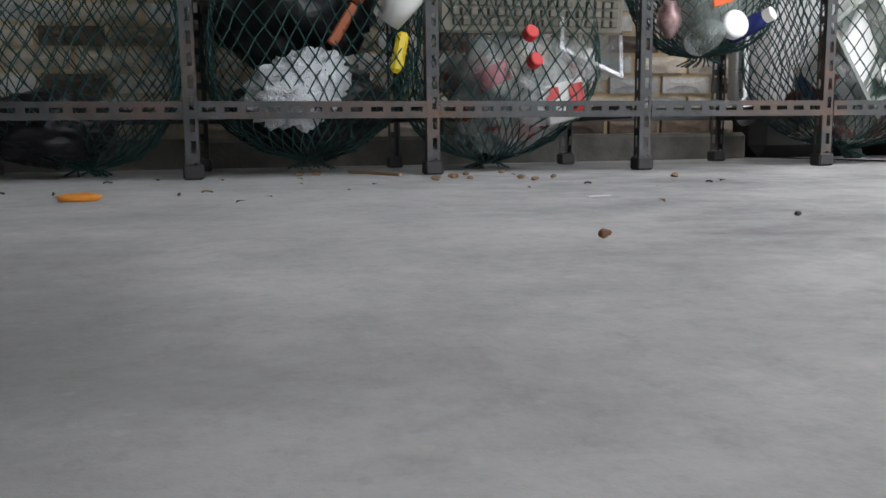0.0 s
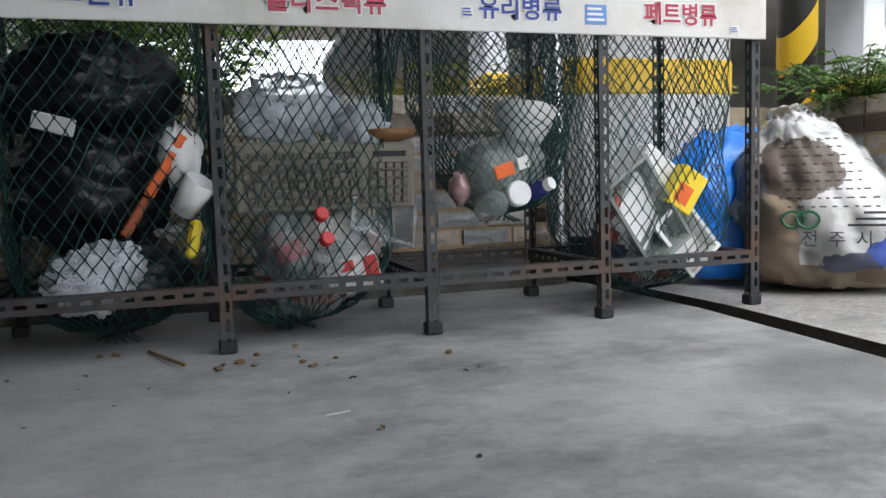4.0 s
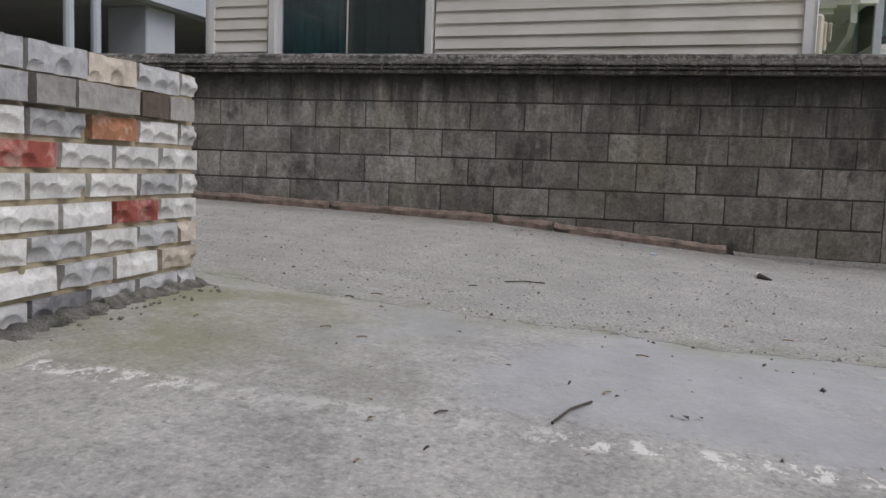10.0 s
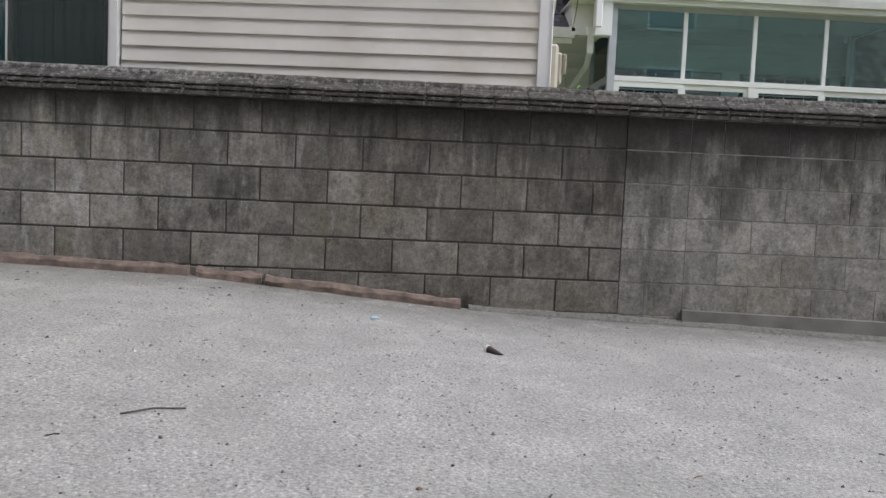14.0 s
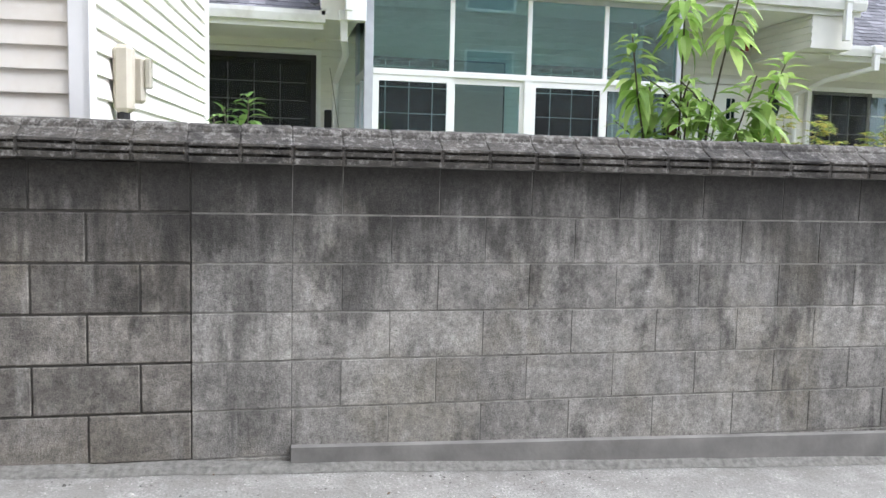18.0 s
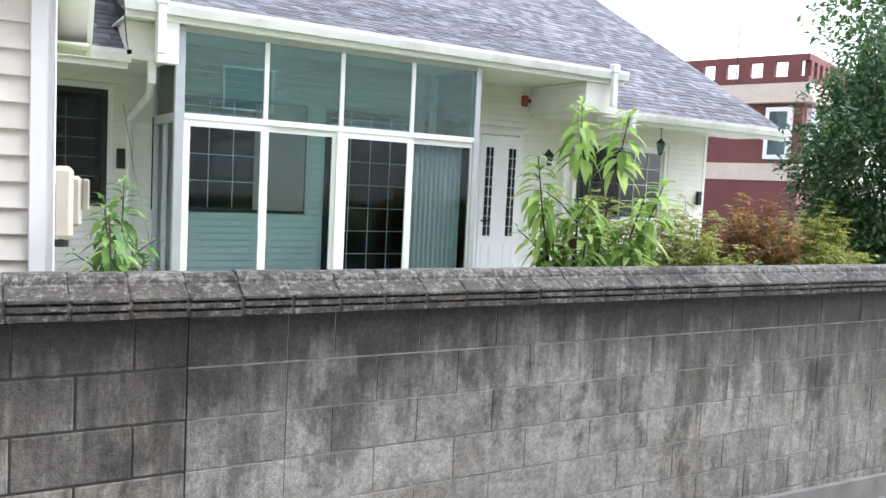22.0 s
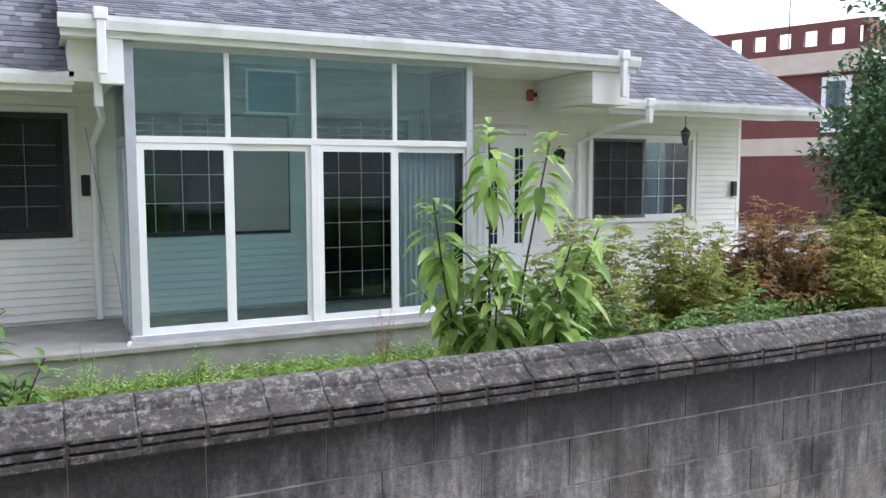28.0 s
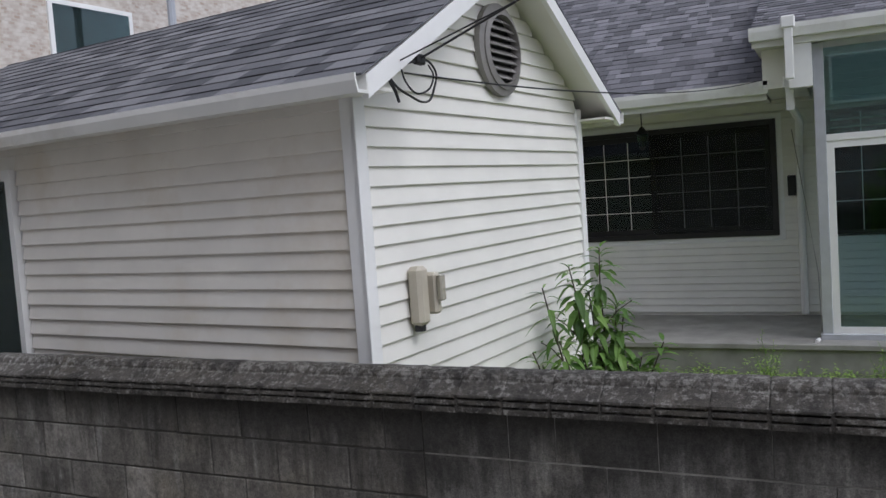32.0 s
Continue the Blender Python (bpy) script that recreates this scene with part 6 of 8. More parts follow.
stem_plant("young_tree", "young tree with bright green drooping leaves behind the block wall", "tree", (10.13, -2.98, -0.36),
           [(0.02, -0.02, 2.5), (-0.12, -0.27, 2.46), (0.08, 0.24, 2.17), (-0.22, -0.5, 2.06), (0.16, 0.08, 1.92), (-0.26, -0.3, 1.95), (-0.12, 0.0, 1.82), (0.05, -0.26, 1.72), (0.1, 0.12, 1.72), (-0.22, -0.36, 1.66), (0.12, -0.1, 1.66)],
           (0.14, 0.056), M_LEAF_BRIGHT, 21, 0.7, 0.22, 34, 0.36, (4, 5, 5), fruit=(-0.05, 0.05, 1.67))
stem_plant("young_tree", "small leafy sapling beside the annex wall", "tree", (11.8, -0.7, -0.36),
           [(0.02, -0.04, 1.9), (-0.2, 0.12, 1.8), (-0.05, 0.03, 1.62), (0.03, -0.16, 1.42), (0.09, -0.42, 1.25), (-0.32, 0.19, 1.32), (-0.05, -0.02, 1.25), (0.05, -0.27, 1.15), (-0.15, 0.08, 1.2), (0.1, -0.1, 1.5), (-0.25, -0.1, 1.15)],
           (0.14, 0.056), M_LEAF_MID, 22, 0.75, 0.22, 26, 0.36, (4, 5))
stem_plant("young_tree", "thin shoot leaning out from the sapling", "tree", (11.5, -0.66, -0.36),
           [(-0.59, 0.13, 1.36), (-0.35, 0.12, 1.72), (-0.5, 0.1, 1.27)], (0.13, 0.04), M_LEAF_MID, 23, 0.8, 0.2, 12, 0.4, (5,))
spray_shrub("dark feathery green shrub in the yard", (11.4, -4.35, -0.36), (0.5, 0.6), 1.45, 44, (0.055, 0.021), M_LEAF_MID, 31, 0.1, 1.7)
spray_shrub("yellow-green nandina shrub behind the wall", (11.9, -4.9, -0.36), (0.5, 0.6), 1.9, 30, (0.06, 0.02), M_NANDINA, 32, 0.4, 1.4)
spray_shrub("yellow-green nandina shrub behind the wall", (12.0, -6.0, -0.36), (0.7, 0.65), 1.85, 44, (0.06, 0.021), M_NANDINA, 33, 0.2, 1.6)
spray_shrub("reddish nandina shrub behind the wall", (12.3, -7.2, -0.36), (0.75, 0.75), 1.9, 60, (0.06, 0.022), M_LEAF_RED, 34, 0.15, 1.7)
bush("shrub", "dense green shrub low behind the wall", "shrub", (11.5, -6.2, 0.30), (0.7, 1.5, 0.62), 17000, (0.06, 0.02), M_LEAF_MID, 35, trunk=-0.36, bare=-0.15)
bush("evergreen_tree", "large dark glossy evergreen tree beyond the shrubs", "tree", (12.6, -10.4, 2.0), (1.5, 1.5, 2.2), 30000, (0.105, 0.05), M_LEAF_GLOSS, 36, trunk=-0.36, bare=0.05, limbs=18)
spray_shrub("green and rust nandina shrub beside the evergreen", (11.7, -7.9, -0.36), (0.6, 0.7), 1.6, 40, (0.06, 0.022), M_NANDINA, 39, 0.15, 1.6)
spray_shrub("low green fern-like shrub close behind the wall", (10.9, -5.3, -0.36), (0.45, 1.1), 1.35, 44, (0.06, 0.022), M_LEAF_MID, 40, 0.15, 1.5)
spray_shrub("tall green and rust nandina shrub behind the wall", (12.3, -8.3, -0.36), (0.65, 0.7), 1.95, 46, (0.062, 0.022), M_NANDINA, 42, 0.12, 1.6)
bush("shrub", "bright green shrub under the evergreen tree", "shrub", (10.7, -8.7, 0.85), (0.75, 1.0, 0.75), 8000, (0.07, 0.03), M_LEAF_MID, 37, trunk=-0.36)
bush("tree", "leafy tree rising beyond the garden", "tree", (13.5, -13.0, 4.4), (2.2, 2.2, 2.2), 9000, (0.14, 0.07), M_LEAF, 38, trunk=-0.36, limbs=14)

for wx, wy, wh, sd in ((15.3, -4.6, 0.95, 25), (15.5, -6.1, 0.85, 26), (15.4, -1.5, 0.7, 27), (15.6, -2.6, 0.55, 28)):
    stem_plant("tall_weed", "slender weed standing at the patio edge", "weed", (wx, wy, -0.37), [(0.03, 0.05, wh), (-0.06, -0.07, wh * 0.85), (0.02, 0.14, wh * 0.7), (0.03, -0.16, wh * 0.75)],
               (0.05, 0.013), M_DRYWEED if sd == 25 else M_LEAF_BRIGHT, sd, 0.4, 0.12, 26, wh * 0.8, (3, 4, 5), bark=M_DRYWEED if sd == 25 else M_LEAF_MID, thick=0.004)


def yard_weeds():
    """Low mixed weeds and seedlings along the foot of the patio and over the lawn's edge."""
    rng = random.Random(61)
    s = Shape()
    for _ in range(1500):
        if rng.random() < 0.72:
            x, y = 15.95 - abs(rng.gauss(0, 0.28)), rng.uniform(-8.5, 2.5)
        else:
            x, y = rng.uniform(13.4, 15.9), rng.uniform(-8.0, 2.0)
        if noise.noise(Vector((x * 0.8, y * 0.9, 5))) < -0.15:
            continue
        h = rng.uniform(0.05, 0.2) * (1.6 if rng.random() < 0.1 else 1)
        for k in range(9):
            a = rng.uniform(0, 6.28)
            f = rng.uniform(0.25, 1)
            leaf_mesh(s, Vector((x + rng.gauss(0, 0.03), y + rng.gauss(0, 0.03), -0.35 + h * f)), Vector((math.cos(a), math.sin(a), rng.uniform(-0.1, 0.7))), Vector((0, 0, 1)), rng.uniform(0.03, 0.075), rng.uniform(0.018, 0.032), 0.3)
    solid("weeds", s, M_LEAF_BRIGHT, "low green weeds along the patio's foot", "weeds", "stuff")


yard_weeds()

# shrubs in the planter
for i, (x, y, z, sx, sy, sz, k, m) in enumerate([
        (3.85, 2.75, 0.82, 0.33, 0.3, 0.22, 1500, M_LEAF), (4.3, 2.7, 0.80, 0.3, 0.28, 0.20, 1300, M_LEAF), (4.72, 2.8, 0.78, 0.2, 0.2, 0.15, 1000, M_LEAF),
        (5.25, 2.7, 0.72, 0.14, 0.14, 0.12, 700, M_LEAF), (3.55, 3.2, 0.80, 0.35, 0.35, 0.22, 1200, M_LEAF), (3.0, 4.0, 0.82, 0.5, 0.35, 0.2, 900, M_LEAF_YELLOW),
        (4.05, 2.55, 0.78, 0.3, 0.2, 0.2, 0, M_LEAF), (4.35, 2.55, 0.8, 0.22, 0.18, 0.17, 0, M_LEAF), (4.65, 2.6, 0.95, 0.1, 0.1, 0.26, 260, M_LEAF), (4.95, 2.55, 0.8, 0.1, 0.08, 0.13, 0, M_LEAF), (5.2, 2.5, 0.8, 0.08, 0.08, 0.08, 0, M_LEAF), (2.3, 4.2, 0.85, 0.5, 0.35, 0.25, 900, M_LEAF_YELLOW), (1.2, 4.3, 0.9, 0.5, 0.35, 0.5, 1000, M_LEAF_BRIGHT), (0.3, 4.3, 0.9, 0.5, 0.35, 0.55, 800, M_LEAF_BRIGHT), (-0.5, 4.3, 0.9, 0.5, 0.35, 0.55, 0, M_LEAF), (0.8, 4.6, 0.9, 0.5, 0.35, 0.6, 0, M_LEAF)]):
    spray_shrub("low feathery green shrub growing in the brick planter", (x, y, TOP - 0.06), (sx * 1.2, sy * 1.2), sz * (1.3, 0.95, 1.1)[i % 3] + 0.02, 32, (0.028, 0.013), m, 50 + i, 0.15, 2.6, 0.5)


def build_tree():
    rng = random.Random(77)
    t = thing("planter_tree", "slender multi-stem tree growing in the brick planter", "tree", pose(4.1, 2.95, TOP - 0.06))
    leaves = Shape()
    for lx, ly, h, r in ((-0.1, 0.22, 2.6, 0.03), (0.3, -0.62, 2.8, 0.034), (0.1, -0.2, 2.9, 0.02)):
        pts = [Vector((0.06, 0, 0)), Vector((0.05, 0, 0.3))]
        for k in range(1, 7):
            f = (k / 6) ** 1.15
            pts.append(Vector((0.05 + lx * f ** 0.85 + rng.uniform(-0.03, 0.03), ly * f + rng.uniform(-0.03, 0.03), 0.3 + (h - 0.3) * f)))
        part("trunk", Shape().tube(pts, r * 0.8, 8, 0.008), M_DARKBARK, t)
        for k in range(4, 8):
            for _ in range(3):
                a = rng.uniform(0, 6.28)
                q = pts[k] + Vector((math.cos(a), math.sin(a), 0.5)) * rng.uniform(0.25, 0.6)
                part("branch", Shape().tube([pts[k], (pts[k] + q) / 2 + Vector((0, 0, 0.05)), q], 0.008, 5, 0.003), M_DARKBARK, t)
                for _ in range(40):
                    p = q + Vector((rng.gauss(0, 0.16), rng.gauss(0, 0.16), rng.gauss(0, 0.12)))
                    d = Vector((rng.gauss(0, 1), rng.gauss(0, 1), rng.gauss(-0.3, 0.5))).normalized()
                    leaf_mesh(leaves, p, d, Vector((0, 0, 1)), rng.uniform(0.05, 0.09), 0.035, 0.3, True)
    part("crown", leaves, M_LEAF_BRIGHT, t)


build_tree()

# ---- neighbouring apartment building beyond the planter ----
def build_apartment():
    b = thing("apartment_building", "white apartment building on columns with brick upper floors", "building", pose(9.6, 8.9, 0, 0, 0, -5.0))
    M_AB = brick_facade("pale_brick_facade")
    part("slab_edge", Shape().box(-22, -0.02, 2.8, 22, 0.2, 3.32), M_APT, b, "white fascia beam")
    part("soffit", Shape().box(-6, 0.2, 2.78, 22, 9, 2.9), M_APT_GREY, b)
    for x in (-16.0, -10.5, -5.0, 0.0, 5.6, 11.0, 16.5):
        c = part("column", Shape().bevel_box(x, 0.25, -0.2, x + 0.72, 1.0, 2.79, 0.02), M_APT, b)
        part("hazard_band", Shape().bevel_box(x - 0.01, 0.24, 0.55, x + 0.73, 1.01, 1.55, 0.02), M_YELLOW, c, "yellow painted band")
    part("column_sign", Shape().bevel_box(0.30, 0.22, 2.12, 0.52, 0.246, 2.45, 0.01), plain("navy_sign", (0.05, 0.07, 0.12), 0.5), b, "small dark blue notice on the column")
    part("back_wall", Shape().box(-6, 8.8, 0, 22, 9, 2.8), M_APT_GREY, b)
    part("upper_wall", Shape().box(-22, 1.2, 3.33, 22, 9, 12), M_AB, b, "pale brick upper floors")
    for x in (-4, -0.5, 3.0, 6.5, 10.0, 13.5, 17):
        for z in (4.2, 7.0):
            w = part("window", frame_rect(Shape(), "y", 1.2, x, x + 1.7, z, z + 1.5, 0.08, -0.05, 0.05), M_TRIM, b)
            part("pane", Shape().box(x + 0.08, 1.16, z + 0.08, x + 1.62, 1.165, z + 1.42), M_GLASS_DARK, w)
    rail = part("balcony_rail", Shape().box(-22, -0.01, 3.78, 22, 0.04, 3.84).box(-22, 0.0, 3.44, 22, 0.03, 3.48), M_TRIM, b, "white steel balcony railing")
    for i in range(45):
        part("rail_post", Shape().box(-22 + i, 0.0, 3.32, -21.96 + i, 0.035, 3.8), M_TRIM, rail)
    for x in (3.6, 4.1, 8.0):
        part("downpipe", Shape().tube([(x, -0.1, 0.2), (x, -0.1, 9.0)], 0.07, 10), M_APT, b, "pale grey rainwater pipe")
    return b


def brick_facade(name):
    n = Net(name)
    p = n.place((1, 1, 1))
    tex = n.node("ShaderNodeTexBrick", Scale=4.6)
    tex.inputs["Color1"].default_value = (0.60, 0.56, 0.51, 1)
    tex.inputs["Color2"].default_value = (0.42, 0.33, 0.27, 1)
    tex.inputs["Mortar"].default_value = (0.5, 0.46, 0.4, 1)
    tex.inputs["Mortar Size"].default_value = 0.03
    turn = n.place((1, 1, 1), turn=(radians(90), 0, 0))
    n.link(turn, tex.inputs["Vector"])
    col = n.mix(n.ramp(n.noise(p, 5, 4), [(0.45, 0.0), (0.65, 0.6)]), tex.outputs[0], (0.70, 0.67, 0.62))
    return n.finish(col, 0.85)


build_apartment()
# the building over the camera's start, seen only in the porch glass
def build_own_building():
    b = thing("upper_floors", "pale brick upper floors above the open ground floor", "building")
    n = Net("pale_brick_east")
    tex = n.node("ShaderNodeTexBrick", Scale=2.6)
    tex.inputs["Color1"].default_value = (0.62, 0.58, 0.53, 1)
    tex.inputs["Color2"].default_value = (0.33, 0.27, 0.22, 1)
    tex.inputs["Mortar"].default_value = (0.5, 0.46, 0.4, 1)
    sep, com = n.node("ShaderNodeSeparateXYZ"), n.node("ShaderNodeCombineXYZ")
    n.link(n.place(), sep.inputs[0])
    n.link(sep.outputs[1], com.inputs[0])
    n.link(sep.outputs[2], com.inputs[1])
    n.link(com.outputs[0], tex.inputs["Vector"])
    part("wall", Shape().box(-4.5, -1.2, 2.8, 2.25, 6.2, 9.2), n.finish(tex.outputs[0], 0.85), b)
    part("wing_wall", Shape().box(-6.5, -22, 0.0, -1.75, -1.21, 9.2), n.mat, b)
    part("slab_band", Shape().box(2.252, -1.2, 2.81, 2.31, 6.2, 3.1), M_APT, b)
    for y in (-9.4, -4.0, -0.5, 3.0):
        for z in (3.9, 6.7):
            w = part("window", frame_rect(Shape(), "x", -1.75 if y < -1.2 else 2.25, y, y + 1.8, z, z + 1.5, 0.08, -0.03, 0.06), M_TRIM, b)
            part("pane", Shape().box((-1.72 if y < -1.2 else 2.28), y + 0.08, z + 0.08, (-1.715 if y < -1.2 else 2.285), y + 1.72, z + 1.42), M_SKY_PANE, w)


M_SKY_PANE = plain("grey_blue_pane", (0.27, 0.31, 0.33), 0.2, 0.2, 2)
build_own_building()

# ---- far red building ----
def build_red():
    b = thing("red_building", "two-storey dark red building with cream bands and a pierced parapet", "building", pose(30.6, -33.2, 0, 0, 0, 18.7))
    part("wall", Shape().box(0, -10, -1, 14, 0, 6.3), M_REDWALL, b)
    part("cornice", Shape().box(-0.5, -10.4, 6.3, 14.4, 0.5, 6.6).box(-0.3, -10.2, 6.6, 14.2, 0.3, 7.2), M_CREAM, b)
    part("band", Shape().box(-0.06, -10, 2.7, 14, 0.06, 3.5), M_CREAM, b)
    part("parapet", Shape().box(-0.2, -0.1, 7.2, 14, 0.2, 7.5).box(-0.2, -0.1, 8.2, 14, 0.2, 8.5).box(-0.2, -10, 7.2, 0.1, -0.1, 7.5).box(-0.2, -10, 8.2, 0.1, -0.1, 8.5), M_REDWALL, b)
    for i in range(12):
        part("baluster", Shape().box(0.2 + i * 1.15, -0.1, 7.5, 0.75 + i * 1.15, 0.2, 8.2), M_REDWALL, b)
        part("baluster", Shape().box(-0.2, -0.48 - i * 0.85, 7.5, 0.1, -0.1 - i * 0.85, 8.2), M_REDWALL, b)
    part("window_bay", Shape().box(0.4, 0.0, 3.7, 1.6, 0.25, 6.1), M_TRIM, b)
    part("pane", Shape().box(0.6, 0.25, 3.9, 1.4, 0.27, 5.9), M_GLASS_DARK, b)
    part("window_bay", Shape().box(-0.25, -1.8, 3.7, 0.0, -0.6, 6.1), M_TRIM, b)
    part("pane", Shape().box(-0.27, -1.6, 3.9, -0.25, -0.8, 5.9), M_GLASS_DARK, b)
    a = thing("roof_antenna", "thin television antenna on the red building", "antenna", pose(33.5, -32.0, 6.6))
    part("mast", Shape().tube([(0, 0, 0), (0, 0, 3.6)], 0.025, 6), M_STEEL, a)
    part("arm", Shape().tube([(-0.7, 0, 3.4), (0.7, 0, 3.4)], 0.015, 6), M_STEEL, a)


build_red()

# ---- recycling rack ----
POSTS = [-0.24, 0.262, 0.762, 1.265, 1.766, 2.252, 2.733]
FY, BY = 2.79, 3.25


def slotted_bar(length, w=0.036, t=0.0025, pitch=0.042):
    """A slotted angle bar along +z, flanges towards +x and +y."""
    s = Shape()
    n = int(length / pitch)
    pitch = length / n
    for axis in (0, 1):
        def bx(a0, a1, z0, z1):
            if axis == 0:
                s.box(a0, 0, z0, a1, t, z1)
            else:
                s.box(0, a0, z0, t, a1, z1)
        lo = 0.0 if axis == 0 else t
        bx(lo, 0.012, 0, length)
        bx(0.022, w, 0, length)
        for i in range(n + 1):
            z0, z1 = max(0, i * pitch - pitch * 0.2), min(length, i * pitch + pitch * 0.2)
            bx(0.012, 0.022, z0, z1)
    return s.mesh("slotted_bar", M_STEEL)


def build_rack():
    rack = thing("recycling_rack", "rusty slotted-angle steel recycling rack with hanging nets", "rack")
    up = slotted_bar(0.92, 0.028)
    foot = Shape().bevel_box(-0.006, -0.006, 0, 0.035, 0.035, 0.03, 0.004).mesh("foot", M_BLACK)
    for x in POSTS:
        for y, f in ((FY, 1), (BY, -1)):
            m = pose(x - 0.014, y - 0.018, 0) if f > 0 else pose(x + 0.014, y + 0.018, 0, 0, 0, 180)
            p = part("post", up, None, rack, at=m)
            part("foot", foot, None, p)
    n = len(POSTS)
    for i in range(n - 1):
        L = POSTS[i + 1] - POSTS[i] - 0.03
        bar = slotted_bar(L)
        for y, z, r in ((FY - 0.02, 0.158, 90), (BY + 0.02, 0.158, 180), (FY - 0.02, 0.918, 90), (BY + 0.02, 0.918, 180)):
            m = pose(POSTS[i] + 0.015, y, z, 0, 90, 0) @ pose(0, 0, 0, 0, 0, 0 if y < 3 else -90)
            part("rail", bar, None, rack, at=m)
    cross = slotted_bar(BY - FY - 0.03)
    for x in POSTS:
        for z in (0.155, 0.912):
            part("cross_rail", cross, None, rack, at=pose(x - 0.018, FY + 0.015, z, -90, 0, 0))
    # sign boards
    texts = [("", None), ("", None), ("고철류", M_BLUE), ("플라스틱류", M_CRIMSON), ("유리병류", M_BLUE), ("페트병류", M_CRIMSON)]
    board = part("sign_board", Shape().bevel_box(POSTS[0] - 0.02, FY - 0.036, 0.745, POSTS[-1] + 0.02, FY - 0.028, 0.868, 0.002), M_SIGN, rack, "off-white sign board with Korean lettering")
    for i, (t, m) in enumerate(texts):
        if t:
            c = {2: 1.034, 3: 1.524, 4: 2.01, 5: 2.475}[i]
            size = 0.062
            at = pose(c, FY - 0.0375, 0.800, 90, 0, 0)
            lettering("letters_outline", t, size, M_SIGNWHITE, board, at, bold=0.0045)
            lettering("letters", t, size, m, board, at @ pose(0, 0, 0.0012), bold=0.0012)
    for x, z, w, h, mt in ((1.868, 0.79, 0.03, 0.028, M_SIGNWHITE), (2.22, 0.795, 0.062, 0.05, M_STICKER), (2.645, 0.768, 0.028, 0.02, M_SIGNWHITE)):
        st = part("sticker", Shape().box(x - w / 2, FY - 0.038, z - h / 2, x + w / 2, FY - 0.0365, z + h / 2), mt, board, "small worn advertising sticker")
        for k in range(3):
            part("print_bar", Shape().box(x - w * 0.4, FY - 0.0395, z - h * 0.32 + k * h * 0.27, x + w * (0.38 - 0.06 * k), FY - 0.0382, z - h * 0.2 + k * h * 0.27), M_BLUE if mt is M_SIGNWHITE else M_SIGNWHITE, st)


M_BLUE = plain("navy_letter", (0.03, 0.06, 0.32), 0.5, 0.1)
M_CRIMSON = plain("crimson_letter", (0.42, 0.03, 0.07), 0.5, 0.1)
M_SIGNWHITE = plain("letter_white", (0.80, 0.80, 0.78), 0.5, 0.05)
M_STICKER = plain("blue_sticker", (0.12, 0.27, 0.62), 0.4, 0.15)
build_rack()


def net_sack(x0, x1, zb, cx, seed, zt=0.85, cells=46, rows=32, thick=0.0018, belly=1.0, taper=0.5):
    """A hanging diamond net whose rim is tied round one bay and whose bottom gathers at (cx, zb)."""
    rng = random.Random(seed)
    pts = []
    hx, hy = (x1 - x0) / 2 - 0.02, (BY - FY) / 2 - 0.015
    mx, my = (x0 + x1) / 2, (FY + BY) / 2
    for r in range(rows + 1):
        f = r / rows
        ring = []
        for k in range(cells):
            a = 2 * math.pi * (k + 0.5 * (r % 2)) / cells
            ca, sa = math.cos(a), math.sin(a)
            q = 1 / (abs(ca) ** 6 + abs(sa) ** 6) ** (1 / 6)
            w = 1.0 if f < taper else math.sqrt(max(0.0, 1 - ((f - taper) / (1 - taper)) ** 2.4))
            w = w * (1 - 0.08 * math.sin(f * 3.1)) * belly if f > 0.05 else 1.0
            w = max(w, 0.05)
            g = noise.noise(Vector((ca * 1.6 + seed, sa * 1.6, f * 3))) * 0.035
            x = mx + (cx - mx) * f + ca * q * hx * w + g * ca
            y = my + sa * q * hy * w + g * sa
            z = zt - (zt - zb) * f + 0.010 * noise.noise(Vector((a, f * 9, seed)))
            ring.append(Vector((x, y, z)) + 0.010 * noise.noise_vector(Vector((x * 14, y * 14, z * 14 + seed))) * min(1.0, f * 6))
        pts.append(ring)
    s = Shape()

    def strand(a, b):
        d = (b - a)
        if d.length < 1e-5:
            return
        d.normalize()
        u = d.cross(Vector((0.3, 0.5, 0.8))).normalized()
        v = d.cross(u)
        n = len(s.v)
        for p in (a, b):
            for k in range(3):
                an = 2.094 * k
                s.v.append(tuple(p + thick * (math.cos(an) * u + math.sin(an) * v)))
        s.f += [(n + k, n + (k + 1) % 3, n + 3 + (k + 1) % 3, n + 3 + k) for k in range(3)]

    for r in range(rows):
        for k in range(cells):
            o = 0 if r % 2 == 0 else 1
            strand(pts[r][k], pts[r + 1][(k - 1 + o) % cells])
            strand(pts[r][k], pts[r + 1][(k + o) % cells])
            c, n, g = pts[r][k], len(s.v), thick * 2.3
            s.v += [(c.x - g, c.y, c.z), (c.x + g, c.y, c.z), (c.x, c.y - g, c.z), (c.x, c.y + g, c.z), (c.x, c.y, c.z - g), (c.x, c.y, c.z + g)]
            s.f += [(n + a, n + b, n + e) for a, b, e in ((0, 2, 5), (2, 1, 5), (1, 3, 5), (3, 0, 5), (2, 0, 4), (1, 2, 4), (3, 1, 4), (0, 3, 4))]
    return s


